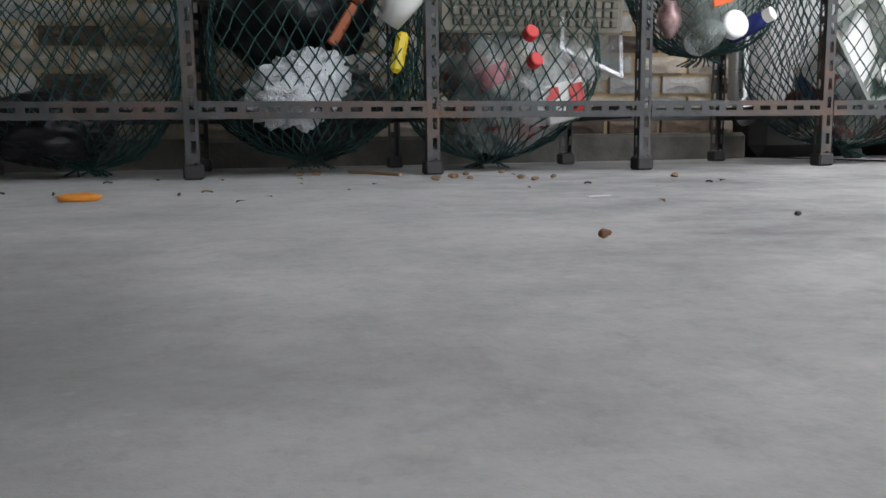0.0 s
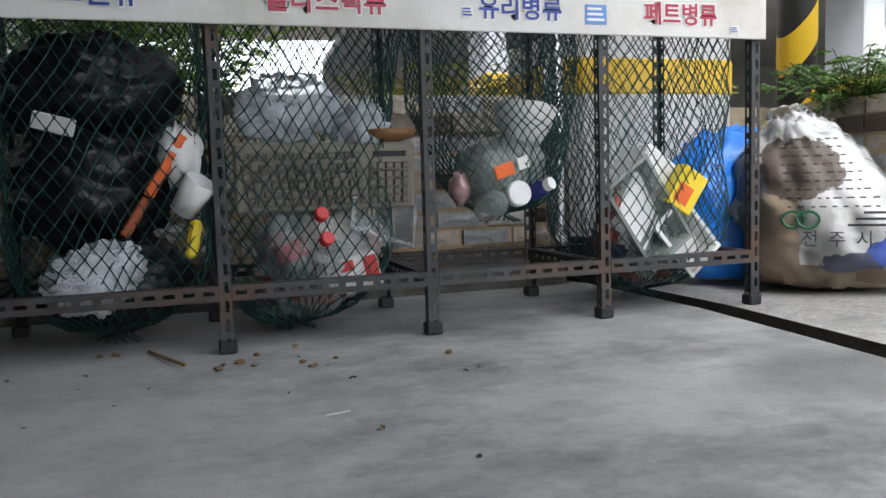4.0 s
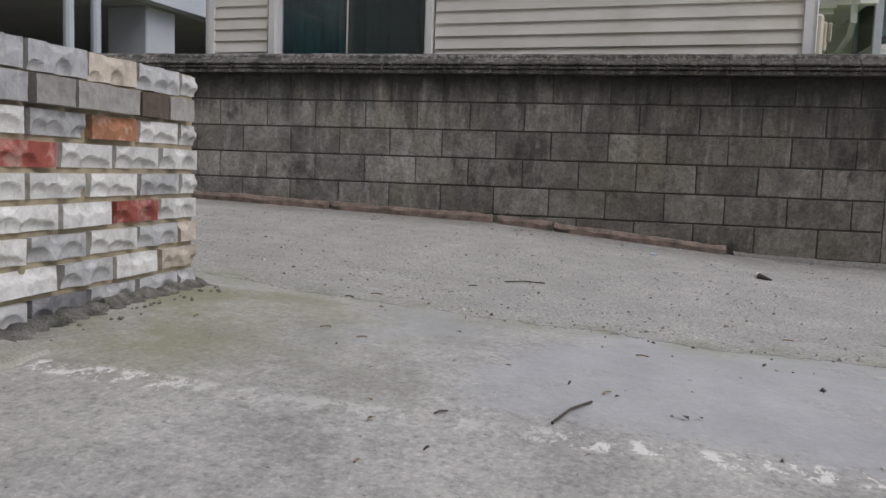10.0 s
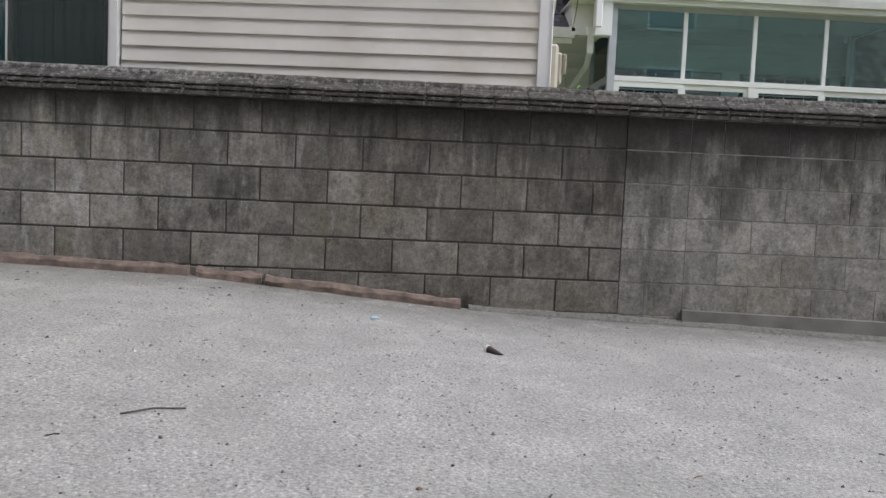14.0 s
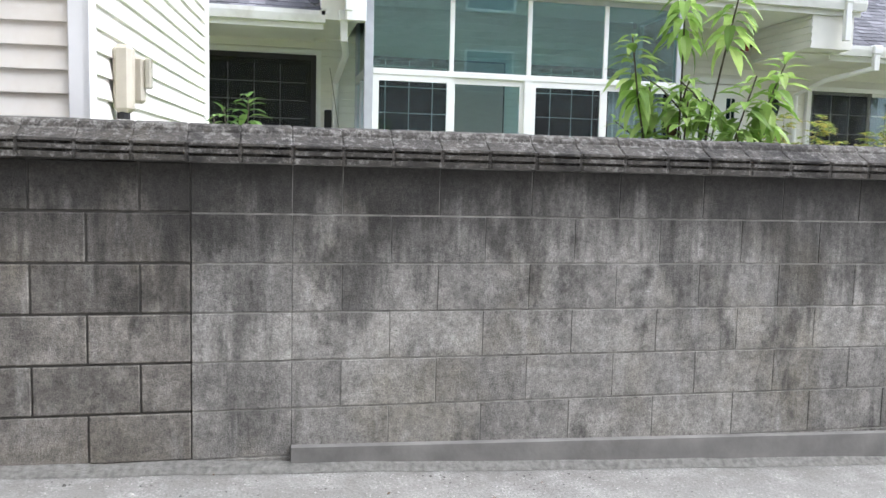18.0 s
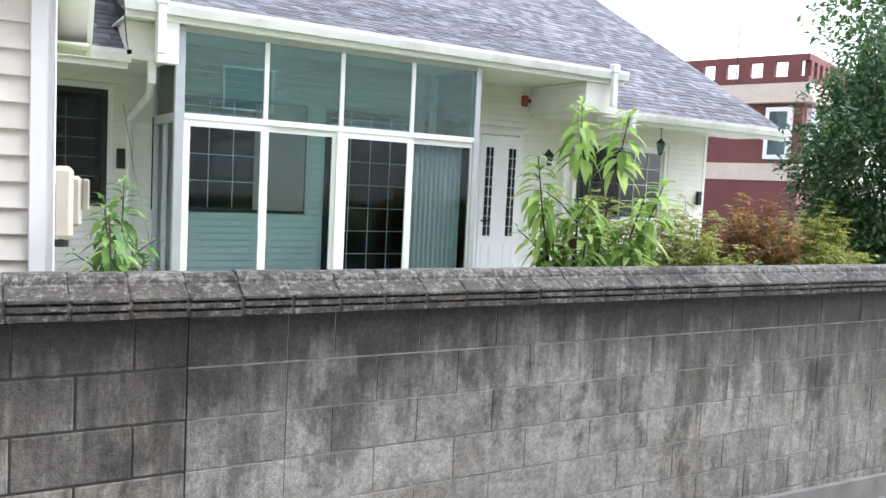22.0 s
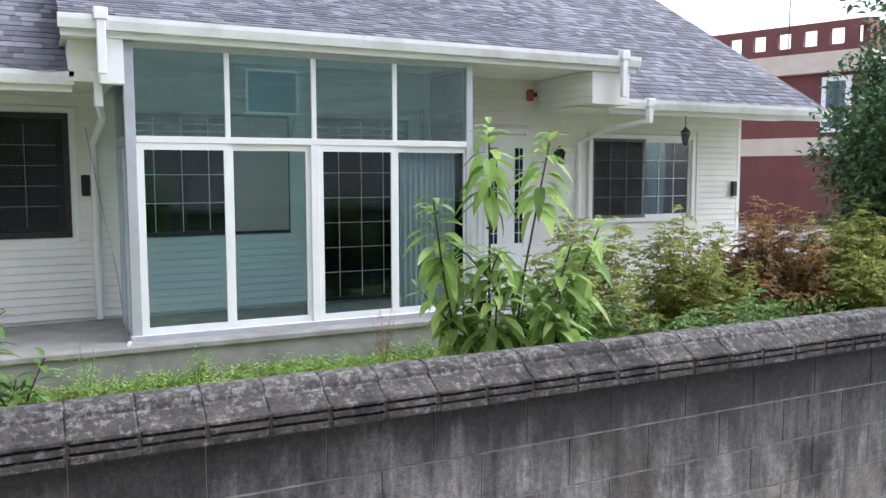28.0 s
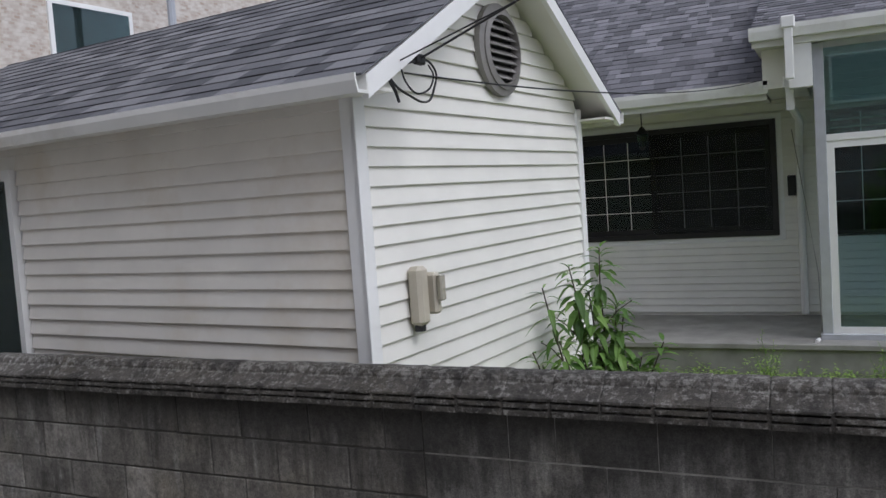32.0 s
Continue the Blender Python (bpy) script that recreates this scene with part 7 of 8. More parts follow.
def build_nets():
    for i, (zb, cx, cells, belly, taper) in enumerate([(0.03, 0.05, 34, 1.0, 0.55), (0.02, 0.52, 44, 1.0, 0.62), (0.03, 1.02, 46, 1.05, 0.68), (0.02, 1.46, 46, 1.0, 0.62), (0.28, 2.05, 46, 0.95, 0.35), (0.035, 2.50, 46, 1.05, 0.62)]):
        ob = thing("net_sack", "dark green knotted net sack hanging in the rack", "net bag", group="net sacks in the rack")
        part("netting", net_sack(POSTS[i], POSTS[i + 1], zb, cx, i + 1, cells=cells, belly=belly, taper=taper), M_NET, ob)
        tail = Shape()
        rng = random.Random(i)
        for k in range(14):
            a = rng.uniform(0, 6.28)
            tail.tube([(cx, (FY + BY) / 2, zb + 0.03), (cx + 0.03 * math.cos(a), (FY + BY) / 2 + 0.03 * math.sin(a), max(0.012, zb - 0.005)), (cx + 0.055 * math.cos(a + 0.4), (FY + BY) / 2 + 0.05 * math.sin(a), max(0.004, zb - 0.02))], 0.002, 4)
        tagged(part("gathered_end", tail, M_NET, ob), kind="stuff")


build_nets()

# ---- what hangs in the nets ----
MY = (FY + BY) / 2
M_CLEAR = film_plastic("clear_film", (0.70, 0.76, 0.82), 0.56, 0.08, 0.5)
M_CLEARHARD = film_plastic("clear_tub", (0.60, 0.62, 0.62), 0.8, 0.12, 0.2)
M_TRAY = film_plastic("grey_clear_tray", (0.24, 0.27, 0.25), 0.35, 0.1, 0.2, 0.2)
M_KEYS = plain("beige_keyboard", (0.23, 0.215, 0.175), 0.55, 0.08, 12)
M_FOAM = plain("white_foam", (0.82, 0.83, 0.83), 0.8, 0.04, 30, bump=0.3)
M_ORANGE = plain("orange_plastic", (0.75, 0.13, 0.02), 0.4, 0.1)
M_YELL = plain("yellow_pack", (0.80, 0.60, 0.03), 0.4, 0.1)
M_REDP = plain("red_pack", (0.55, 0.03, 0.03), 0.4, 0.1)
M_JAR = film_plastic("green_glass", (0.40, 0.47, 0.44), 0.72, 0.05, 0.2, 0.05)
M_BLUEBAG = film_plastic("blue_bag_film", (0.02, 0.22, 0.78), 0.06, 0.14, 0.1)

for c, sz, sd in (((0.44, MY - 0.02, 0.11), (0.15, 0.14, 0.085), 1), ((0.0, MY, 0.12), (0.16, 0.15, 0.10), 2), ((0.99, MY + 0.01, 0.62), (0.215, 0.19, 0.14), 3),
                  ((0.98, MY, 0.40), (0.205, 0.19, 0.17), 4), ((1.02, MY + 0.03, 0.15), (0.18, 0.17, 0.12), 5)):
    solid("black_rubbish_bag", blob(c, sz, sd, 0.15, 2.1, 44, 64), M_BLACKBAG, "crumpled glossy black rubbish bag inside a net", "rubbish bag", smooth=True, group="black bags in the nets")
M_SHEET = plain("white_sheet", (0.58, 0.60, 0.63), 0.35, 0.25, 24, bump=0.6, dist=0.01)
solid("plastic_sheet", blob((0, 0, 0), (0.115, 0.035, 0.075), 6, 0.28, 2.8, 34, 56).moved(pose(0.985, FY + 0.05, 0.185, 0, -24, 0)), M_SHEET, "crumpled white plastic sheet pressed against the net", "plastic sheet", smooth=True)
solid("crumpled_paper", blob((1.185, FY + 0.05, 0.46), (0.05, 0.03, 0.07), 7, 0.3, 4, 14, 22), M_WHITE, "crumpled white paper pressed against the net", "paper", smooth=True)
solid("foam_cup", Shape().lathe([(0.028, 0), (0.04, 0.09), (0.036, 0.09), (0.026, 0.006)], 18).moved(pose(1.18, FY + 0.04, 0.33, 20, 35, 0)), M_WHITE, "white foam cup lying in the net", "cup", smooth=True)
st = thing("orange_stick", "flat bright orange plastic stick in the net", "plastic stick", pose(1.155, FY + 0.03, 0.44, 0, 32, 0))
part("blade", Shape().bevel_box(-0.012, -0.006, -0.085, 0.012, 0.006, 0.075, 0.004), M_ORANGE, st)
part("grip", Shape().bevel_box(-0.011, -0.008, -0.19, 0.011, 0.008, -0.09, 0.004), plain("dark_orange", (0.3, 0.07, 0.02), 0.5), st)
solid("yellow_wrapper", Shape().bevel_box(-0.014, -0.012, -0.05, 0.014, 0.012, 0.04, 0.008).moved(pose(1.205, FY + 0.04, 0.27, 0, 12, 0)), M_YELL, "bright yellow plastic bottle in the net", "bottle")
solid("white_flap", Shape().bevel_box(-0.045, -0.004, -0.02, 0.045, 0.004, 0.02, 0.003).moved(pose(0.92, FY + 0.07, 0.535, 15, 15, 5)), M_WHITE, "torn white carton flap between the bags", "carton")


def build_keyboard():
    k = thing("computer_keyboard", "old beige computer keyboard standing on edge in the net", "keyboard", pose(1.53, FY + 0.075, 0.40, 8, 0, 0))
    part("case", Shape().bevel_box(-0.225, 0.0, -0.085, 0.225, 0.03, 0.085, 0.006), M_KEYS, k)
    key = Shape().bevel_box(-0.0085, -0.012, -0.008, 0.0085, 0.002, 0.008, 0.002).mesh("key", plain("grey_key", (0.17, 0.16, 0.135), 0.55, 0.08))
    for r in range(6):
        for c in range(20):
            if c in (14,) or (c > 14 and r == 0):
                continue
            part("key", key, None, k, at=pose(-0.205 + c * 0.0212 + (0.004 * r if c < 14 else 0), 0, 0.048 - r * 0.0215 - (0.0 if r else -0.006)))
    part("badge", Shape().box(0.115, -0.002, 0.048, 0.20, 0.001, 0.062), M_BLACK, k, "dark indicator strip")


build_keyboard()
solid("clear_plastic_bag", blob((1.44, FY + 0.12, 0.565), (0.13, 0.1, 0.085), 9, 0.3, 2.6, 22, 34), M_CLEAR, "crumpled clear plastic bag above the keyboard", "plastic bag", smooth=True)
solid("clear_plastic_bag", blob((1.63, FY + 0.12, 0.52), (0.08, 0.08, 0.06), 10, 0.35, 2.6, 18, 28), M_CLEAR, "crumpled clear plastic bag above the keyboard", "plastic bag", smooth=True)
solid("wooden_dish", Shape().lathe([(0.03, 0.0), (0.068, 0.012), (0.078, 0.03), (0.071, 0.03), (0.03, 0.012)], 24).moved(pose(1.69, FY + 0.1, 0.485)), plain("brown_dish", (0.22, 0.11, 0.04), 0.6), "brown dish on the keyboard's edge", "dish", smooth=True)


def open_tub(name, w, d, h, lip, m, material, label, category):
    s = Shape()
    t = 0.003
    for z0, z1, k0, k1 in ((0, h, 0.82, 1.0),):
        o = [(-w / 2, -d / 2), (w / 2, -d / 2), (w / 2, d / 2), (-w / 2, d / 2)]
        n = len(s.v)
        s.v += [(x * k0, y * k0, z0) for x, y in o] + [(x * k1, y * k1, z1) for x, y in o]
        s.v += [(x * k1 + math.copysign(lip, x), y * k1 + math.copysign(lip, y), z1) for x, y in o] + [(x * k1 + math.copysign(lip, x), y * k1 + math.copysign(lip, y), z1 - 0.006) for x, y in o]
        s.v += [(x * k0 - math.copysign(t, x), y * k0 - math.copysign(t, y), z0 + t) for x, y in o] + [(x * k1 - math.copysign(t, x), y * k1 - math.copysign(t, y), z1) for x, y in o]
        for i in range(4):
            j = (i + 1) % 4
            s.f += [(n + i, n + j, n + 4 + j, n + 4 + i), (n + 8 + i, n + 8 + j, n + 12 + j, n + 12 + i), (n + 16 + i, n + 20 + i, n + 20 + j, n + 16 + j), (n + 20 + i, n + 8 + i, n + 8 + j, n + 20 + j)]
        s.f += [(n + 3, n + 2, n + 1, n), (n + 16, n + 17, n + 18, n + 19)]
    return fix_normals(solid(name, s.moved(m), material, label, category))


open_tub("food_tub", 0.17, 0.12, 0.07, 0.008, pose(1.65, FY + 0.13, 0.27, 62, 20, 10), M_CLEARHARD, "clear plastic food tub in the net", "food tub")
open_tub("food_tray", 0.13, 0.08, 0.035, 0.006, pose(1.575, FY + 0.10, 0.19, 75, -38, 0), M_CLEARHARD, "clear plastic food tray in the net", "food tray")
s = Shape().lathe([(0.03, 0), (0.042, 0.01), (0.042, 0.12), (0.02, 0.16), (0.014, 0.175)], 20)
bot = solid("plastic_bottle", s.moved(pose(1.46, FY + 0.09, 0.17, -10, -24, 0)), M_CLEARHARD, "clear plastic bottle with a pinkish label", "bottle", smooth=True)
part("label_band", Shape().lathe([(0.0432, 0.03), (0.0432, 0.075)], 20).moved(pose(1.46, FY + 0.09, 0.17, -10, -24, 0)), film_plastic("pink_label", (0.62, 0.25, 0.30), 0.35, 0.4), bot, "pink printed label")
solid("bottle_cap", Shape().lathe([(0.017, 0), (0.017, 0.02), (0.014, 0.022)], 16).moved(pose(1.51, FY + 0.035, 0.245, 60, 30, 0)), M_REDP, "red plastic bottle cap", "bottle cap")
solid("bottle_cap", Shape().lathe([(0.017, 0), (0.017, 0.02), (0.014, 0.022)], 16).moved(pose(1.50, FY + 0.035, 0.305, 60, 20, 0)), M_REDP, "red plastic bottle cap", "bottle cap")
pk = solid("snack_carton", Shape().bevel_box(-0.05, -0.02, -0.045, 0.05, 0.02, 0.045, 0.003).moved(pose(1.60, FY + 0.075, 0.16, 0, -14, 0)), M_WHITE, "white and red printed carton in the net", "carton")
part("red_print", Shape().bevel_box(0.012, -0.0225, -0.03, 0.047, -0.0205, 0.035, 0.0006).moved(pose(1.60, FY + 0.075, 0.16, 0, -14, 0)), M_REDP, pk)
part("red_print", Shape().bevel_box(-0.046, -0.0225, 0.012, -0.012, -0.0205, 0.038, 0.0006).moved(pose(1.60, FY + 0.075, 0.16, 0, -14, 0)), M_REDP, pk)
solid("clear_plastic_bag", blob((1.50, MY, 0.075), (0.09, 0.09, 0.045), 14, 0.3, 2.6, 18, 28), M_CLEAR, "crumpled clear plastic bag at the net's bottom", "plastic bag", smooth=True)

for nm, c, sz, cols, sc, sd, lab in (("packed_plastic", (1.52, MY - 0.035, 0.20), (0.165, 0.15, 0.14), [(0.55, 0.56, 0.56), (0.60, 0.42, 0.42), (0.66, 0.66, 0.66), (0.40, 0.43, 0.42), (0.45, 0.06, 0.06), (0.58, 0.56, 0.52)], 15.0, 31, "pale crushed plastic containers filling the net"),
                                 ("packed_glass", (2.06, MY - 0.02, 0.41), (0.12, 0.13, 0.10), [(0.34, 0.38, 0.36), (0.48, 0.50, 0.48), (0.20, 0.15, 0.12), (0.40, 0.42, 0.41)], 14.0, 32, "pale glass jars packed in the net"),
                                 ("crushed_tray", (2.50, MY - 0.01, 0.19), (0.15, 0.14, 0.14), [(0.42, 0.44, 0.42), (0.12, 0.20, 0.12), (0.50, 0.51, 0.50), (0.28, 0.30, 0.29), (0.30, 0.05, 0.05), (0.08, 0.10, 0.22)], 15.0, 33, "crushed bottles and trays packed in the net")):
    solid(nm, blob(c, sz, sd, 0.2, 2.6, 24, 36), waste_material(nm + "_mix", cols, sc), lab, "rubbish", smooth=True)
# glass bay
bowl = [(0.045, 0), (0.05, 0.006), (0.075, 0.05), (0.09, 0.10), (0.086, 0.10), (0.07, 0.05), (0.04, 0.01)]
solid("white_bowl", Shape().lathe(bowl, 28).moved(pose(2.085, FY + 0.14, 0.475, -8, 10, 0)), M_WHITE, "upturned white ceramic bowl on the jars", "bowl", smooth=True)
jar = thing("glass_jar", "large pale glass jar lying in the net", "jar", pose(2.0, FY + 0.13, 0.41, 0, 74, 12))
part("body", Shape().lathe([(0.05, -0.1), (0.078, -0.085), (0.085, -0.04), (0.085, 0.05), (0.06, 0.085), (0.05, 0.1)], 26), M_JAR, jar, smooth=True)
part("jar_label", Shape().bevel_box(-0.02, -0.089, -0.06, 0.015, -0.085, 0.0, 0.001), M_ORANGE, jar, "orange printed label")
part("jar_label", Shape().bevel_box(-0.02, -0.089, 0.015, 0.012, -0.085, 0.05, 0.001), M_SIGN, jar, "small printed label")
solid("jar_lid", Shape().lathe([(0.034, 0), (0.034, 0.02), (0.03, 0.023)], 22).moved(pose(2.03, FY + 0.06, 0.34, 80, 10, 0)), M_WHITE, "round white jar lid", "lid")
bt = thing("blue_bottle", "small dark blue glass bottle with a white cap", "bottle", pose(2.09, FY + 0.07, 0.345, 55, 48, 0))
part("body", Shape().lathe([(0.018, -0.06), (0.022, -0.05), (0.022, 0.02), (0.014, 0.045)], 16), plain("blue_glass", (0.02, 0.03, 0.16), 0.15), bt, smooth=True)
part("cap", Shape().lathe([(0.0165, 0.04), (0.0165, 0.06), (0.0, 0.062)], 16), M_WHITE, bt)
solid("crushed_can", blob((1.885, FY + 0.1, 0.36), (0.03, 0.03, 0.045), 16, 0.25, 3, 12, 16), plain("printed_can", (0.45, 0.30, 0.30), 0.3, 0.6, 30, metal=0.5), "crushed printed drink can", "can", smooth=True)
solid("glass_jar", Shape().lathe([(0.03, 0), (0.035, 0.01), (0.035, 0.07), (0.028, 0.085)], 18).moved(pose(1.95, FY + 0.1, 0.30, 70, 30, 0)), M_JAR, "small clear glass jar in the net", "jar", smooth=True)

# styrofoam and trays
fb = thing("foam_box", "white styrofoam box tilted in the net", "foam box", pose(2.42, FY + 0.085, 0.335, 0, 33, 12))
part("shell", Shape().bevel_box(-0.05, -0.02, -0.14, 0.075, 0.10, 0.13, 0.008), M_FOAM, fb)
part("lid_edge", Shape().bevel_box(0.077, -0.025, -0.145, 0.092, 0.105, 0.135, 0.005), M_FOAM, fb)
fp = thing("fruit_pack", "yellow printed fruit box beside the foam", "fruit box", pose(2.535, FY + 0.035, 0.335, 0, 33, 0))
part("box", Shape().bevel_box(-0.045, -0.015, -0.06, 0.045, 0.03, 0.06, 0.003), M_YELL, fp)
part("print", Shape().bevel_box(-0.03, -0.0165, -0.045, 0.018, -0.0155, 0.01, 0.0004), M_ORANGE, fp)
open_tub("clear_tray", 0.26, 0.16, 0.06, 0.008, pose(2.40, FY + 0.07, 0.27, 82, 57, 0), M_TRAY, "clear ribbed plastic tray in the net", "food tray")
open_tub("clear_tray", 0.18, 0.12, 0.05, 0.008, pose(2.54, FY + 0.08, 0.20, 85, 50, 0), M_WHITE, "white foam tray in the net", "food tray")
solid("crushed_wrapper", blob((2.33, FY + 0.08, 0.27), (0.03, 0.03, 0.08), 18, 0.3, 3, 14, 18), plain("red_green_film", (0.30, 0.07, 0.06), 0.35, 0.7, 14), "crushed red and green plastic wrapper", "wrapper", smooth=True)
solid("crushed_bottle", blob((2.50, MY, 0.12), (0.15, 0.13, 0.08), 19, 0.3, 2.6, 18, 28), M_JAR, "crushed clear plastic bottle at the net's bottom", "bottle", smooth=True)

# ---- sacks beside the rack ----
def build_big_bag():
    b = thing("recycling_sack", "large clear printed municipal recycling sack full of waste", "rubbish sack", pose(3.14, 2.92, 0.0, 0, 0, -42))
    s = blob((0, 0, 0.27), (0.285, 0.26, 0.285), 23, 0.12, 2.6, 44, 70, flat=0.12, power=2.6)
    v = []
    for x, y, z in s.v:
        f = max(0, (z - 0.1) / 0.47)
        k = 1 - 0.50 * f ** 1.5
        v.append((x * k - 0.115 * f, y * k, z))
    s.v = v
    inner = Shape()
    inner.v, inner.f = [(x * 0.98, y * 0.975, 0.01 + (z - 0.01) * 0.98) for x, y, z in s.v], list(s.f)
    part("packed_waste", inner, M_WASTE, b, "mixed packaging pressed against the film", smooth=True)
    part("film", s, film_plastic("printed_sack_film", (0.82, 0.82, 0.82), 0.98, 0.08, 0.04, 1.0), b, "crumpled clear film", smooth=True)
    part("knot", blob((-0.12, 0, 0.555), (0.07, 0.05, 0.035), 5, 0.3, 3, 12, 18), MATS["printed_sack_film"], b, smooth=True)
    def front(x, z, r=0.03):
        near = [q[1] for q in s.v if abs(q[0] - x) < r and abs(q[2] - z) < r]
        return min(near) if near else -0.2

    for k, ch in enumerate("전주시장"):
        x = -0.06 + 0.072 * k
        lettering("print", ch, 0.052, M_INK, b, pose(x, front(x, 0.175) - 0.003, 0.175, 84, 0, 3))
    for cx in (-0.105, -0.065):
        ring = Shape().tube([(cx + 0.03 * math.cos(a), front(cx, 0.235) - 0.001, 0.235 + 0.024 * math.sin(a)) for a in np.linspace(0, 6.28, 24)], 0.0045, 5)
        part("ring_mark", ring, M_GREENINK, b, "green looped mark")
    rng = random.Random(14)
    for i in range(9):
        z = 0.27 + i * 0.025
        x = -0.12 - 0.004 * i
        while x < 0.13 - 0.014 * i:
            w = rng.uniform(0.008, 0.022)
            xm = x + w / 2
            y = front(xm, z, 0.025)
            part("print_bar", Shape().box(x, y - 0.003, z, x + w, y - 0.0015, z + 0.004), M_INK, b)
            x += w + rng.uniform(0.008, 0.02)
    for i in range(3):
        x, z = 0.04 + 0.02 * i, 0.215 + 0.018 * i
        y = front(x + 0.05, z)
        part("print_bar", Shape().box(x, y - 0.003, z, x + 0.10, y - 0.0015, z + 0.007), M_INK, b)


M_GREENINK = plain("teal_ink", (0.02, 0.12, 0.06), 0.5, 0.1)
M_WASTE = packed_material("mixed_waste", [(0.62, 0.62, 0.62), (0.70, 0.70, 0.69), (0.52, 0.52, 0.51), (0.74, 0.74, 0.74), (0.44, 0.43, 0.42), (0.68, 0.68, 0.68)], 7.0, [
    ((-0.21, 0.25), (0.06, 0.16), (0.20, 0.235, 0.30), 1.6), ((-0.02, 0.045), (0.24, 0.05), (0.34, 0.275, 0.20), 1.6), ((-0.15, 0.17), (0.065, 0.15), (0.43, 0.335, 0.24), 1.4),
    ((-0.09, 0.385), (0.115, 0.09), (0.125, 0.092, 0.073), 1.3), ((0.06, 0.105), (0.09, 0.03), (0.08, 0.09, 0.16), 1.8), ((0.20, 0.135), (0.095, 0.045), (0.04, 0.105, 0.50), 1.6), ((0.13, 0.062), (0.07, 0.025), (0.22, 0.15, 0.105), 1.6)])
M_INK = plain("black_ink", (0.03, 0.03, 0.035), 0.5, 0.2)
build_big_bag()
solid("blue_rubbish_bag", blob((2.95, 3.19, 0.265), (0.23, 0.16, 0.27), 27, 0.14, 2.2, 28, 40, flat=0.1), M_BLUEBAG, "shiny translucent blue rubbish bag behind the rack", "rubbish bag", smooth=True)


def build_lying_bag():
    floor_z = ground_z(3.085, 1.805)
    b = thing("white_sack", "clear printed sack of crushed containers lying on the concrete", "rubbish sack", pose(3.085, 1.805, floor_z, 0, 0, -48))

    def skin(k, rough, seed):
        """The sack's round-ended roll, flattened below and pinched at its ends."""
        out = blob((0, 0, 0.104), (0.242 * k, 0.122 * k, 0.110 * k), seed, rough, 2.4, 44, 72, flat=0.06, power=4.2)
        v = []
        for x, y, z in out.v:
            f = abs(x) / 0.255
            pinch = 1 - 0.14 * f ** 8
            fold = 0.006 * f ** 3 * math.sin(13 * math.atan2(z - 0.1, y) + 3 * x)
            v.append((x, y * (pinch + fold * 4), 0.104 + (z - 0.104) * (pinch + fold * 4) if z > 0.02 else z))
        out.v = v
        return out

    s = skin(1.0, 0.065, 41)
    part("packed_waste", skin(0.982, 0.065, 41), packed_material("sack_contents", [(0.68, 0.70, 0.71), (0.50, 0.51, 0.52), (0.76, 0.77, 0.77), (0.60, 0.63, 0.62), (0.74, 0.75, 0.76), (0.63, 0.65, 0.65)], 9.0, [
        ((-0.10, 0.10), (0.045, 0.04), (0.30, 0.275, 0.285), 1.2), ((0.14, 0.095), (0.055, 0.07), (0.17, 0.17, 0.185), 1.1), ((0.212, 0.085), (0.03, 0.078), (0.028, 0.028, 0.032), 0.8), ((0.17, 0.03), (0.06, 0.022), (0.13, 0.19, 0.05), 1.5),
        ((0.01, 0.055), (0.027, 0.036), (0.085, 0.083, 0.085), 0.9), ((0.088, 0.122), (0.016, 0.048), (0.03, 0.034, 0.085), 1.0), ((0.10, 0.07), (0.014, 0.02), (0.03, 0.034, 0.085), 1.0),
        ((-0.153, 0.112), (0.010, 0.034), (0.46, 0.05, 0.04), 1.0), ((-0.148, 0.14), (0.02, 0.014), (0.16, 0.05, 0.045), 1.2), ((-0.165, 0.168), (0.036, 0.028), (0.40, 0.58, 0.50), 1.2),
        ((-0.058, 0.052), (0.04, 0.042), (0.72, 0.74, 0.74), 1.0), ((0.052, 0.066), (0.022, 0.034), (0.84, 0.84, 0.84), 1.6), ((-0.012, 0.128), (0.058, 0.058), (0.155, 0.152, 0.15), 0)]), b, "mixed containers and a round grey lid pressed against the film", smooth=True)
    part("film", s, film_plastic("white_sack_film", (0.90, 0.91, 0.92), 0.98, 0.1, 0.04, 1.0, 0.170), b, "thin clear film, printed white on top", smooth=True)

    def front(x, z, r=0.025):
        near = [q[1] for q in s.v if abs(q[0] - x) < r and abs(q[2] - z) < r]
        return min(near) if near else -0.1

    def crest(x, y, r=0.03):
        near = [q[2] for q in s.v if abs(q[0] - x) < r and abs(q[1] - y) < r]
        return max(near) if near else 0.2

    tie = []
    for k in range(33):
        x = -0.225 + 0.43 * k / 32
        z = 0.152 + 0.004 * math.sin(k * 0.7)
        tie.append((x, front(x, z) - 0.001, z))
    part("tie", Shape().tube(tie, 0.0018, 5), M_INK, b, "thin black tie string")
    rng = random.Random(3)
    for r in range(8):
        x = -0.055
        while x < 0.085:
            w = rng.uniform(0.004, 0.010)
            y = -0.082 + 0.015 * r
            z = crest(x, y)
            part("print_bar", Shape().box(x, y, z + 0.002, x + w, y + 0.005, z + 0.003), M_INK, b)
            x += w + 0.004
    for k, ch in enumerate("소각용"):
        part_at = pose(-0.085, -0.075 + 0.045 * k, crest(-0.085, -0.075 + 0.045 * k) + 0.003, 12, 0, 90)
        lettering("print", ch, 0.026, M_INK, b, part_at)
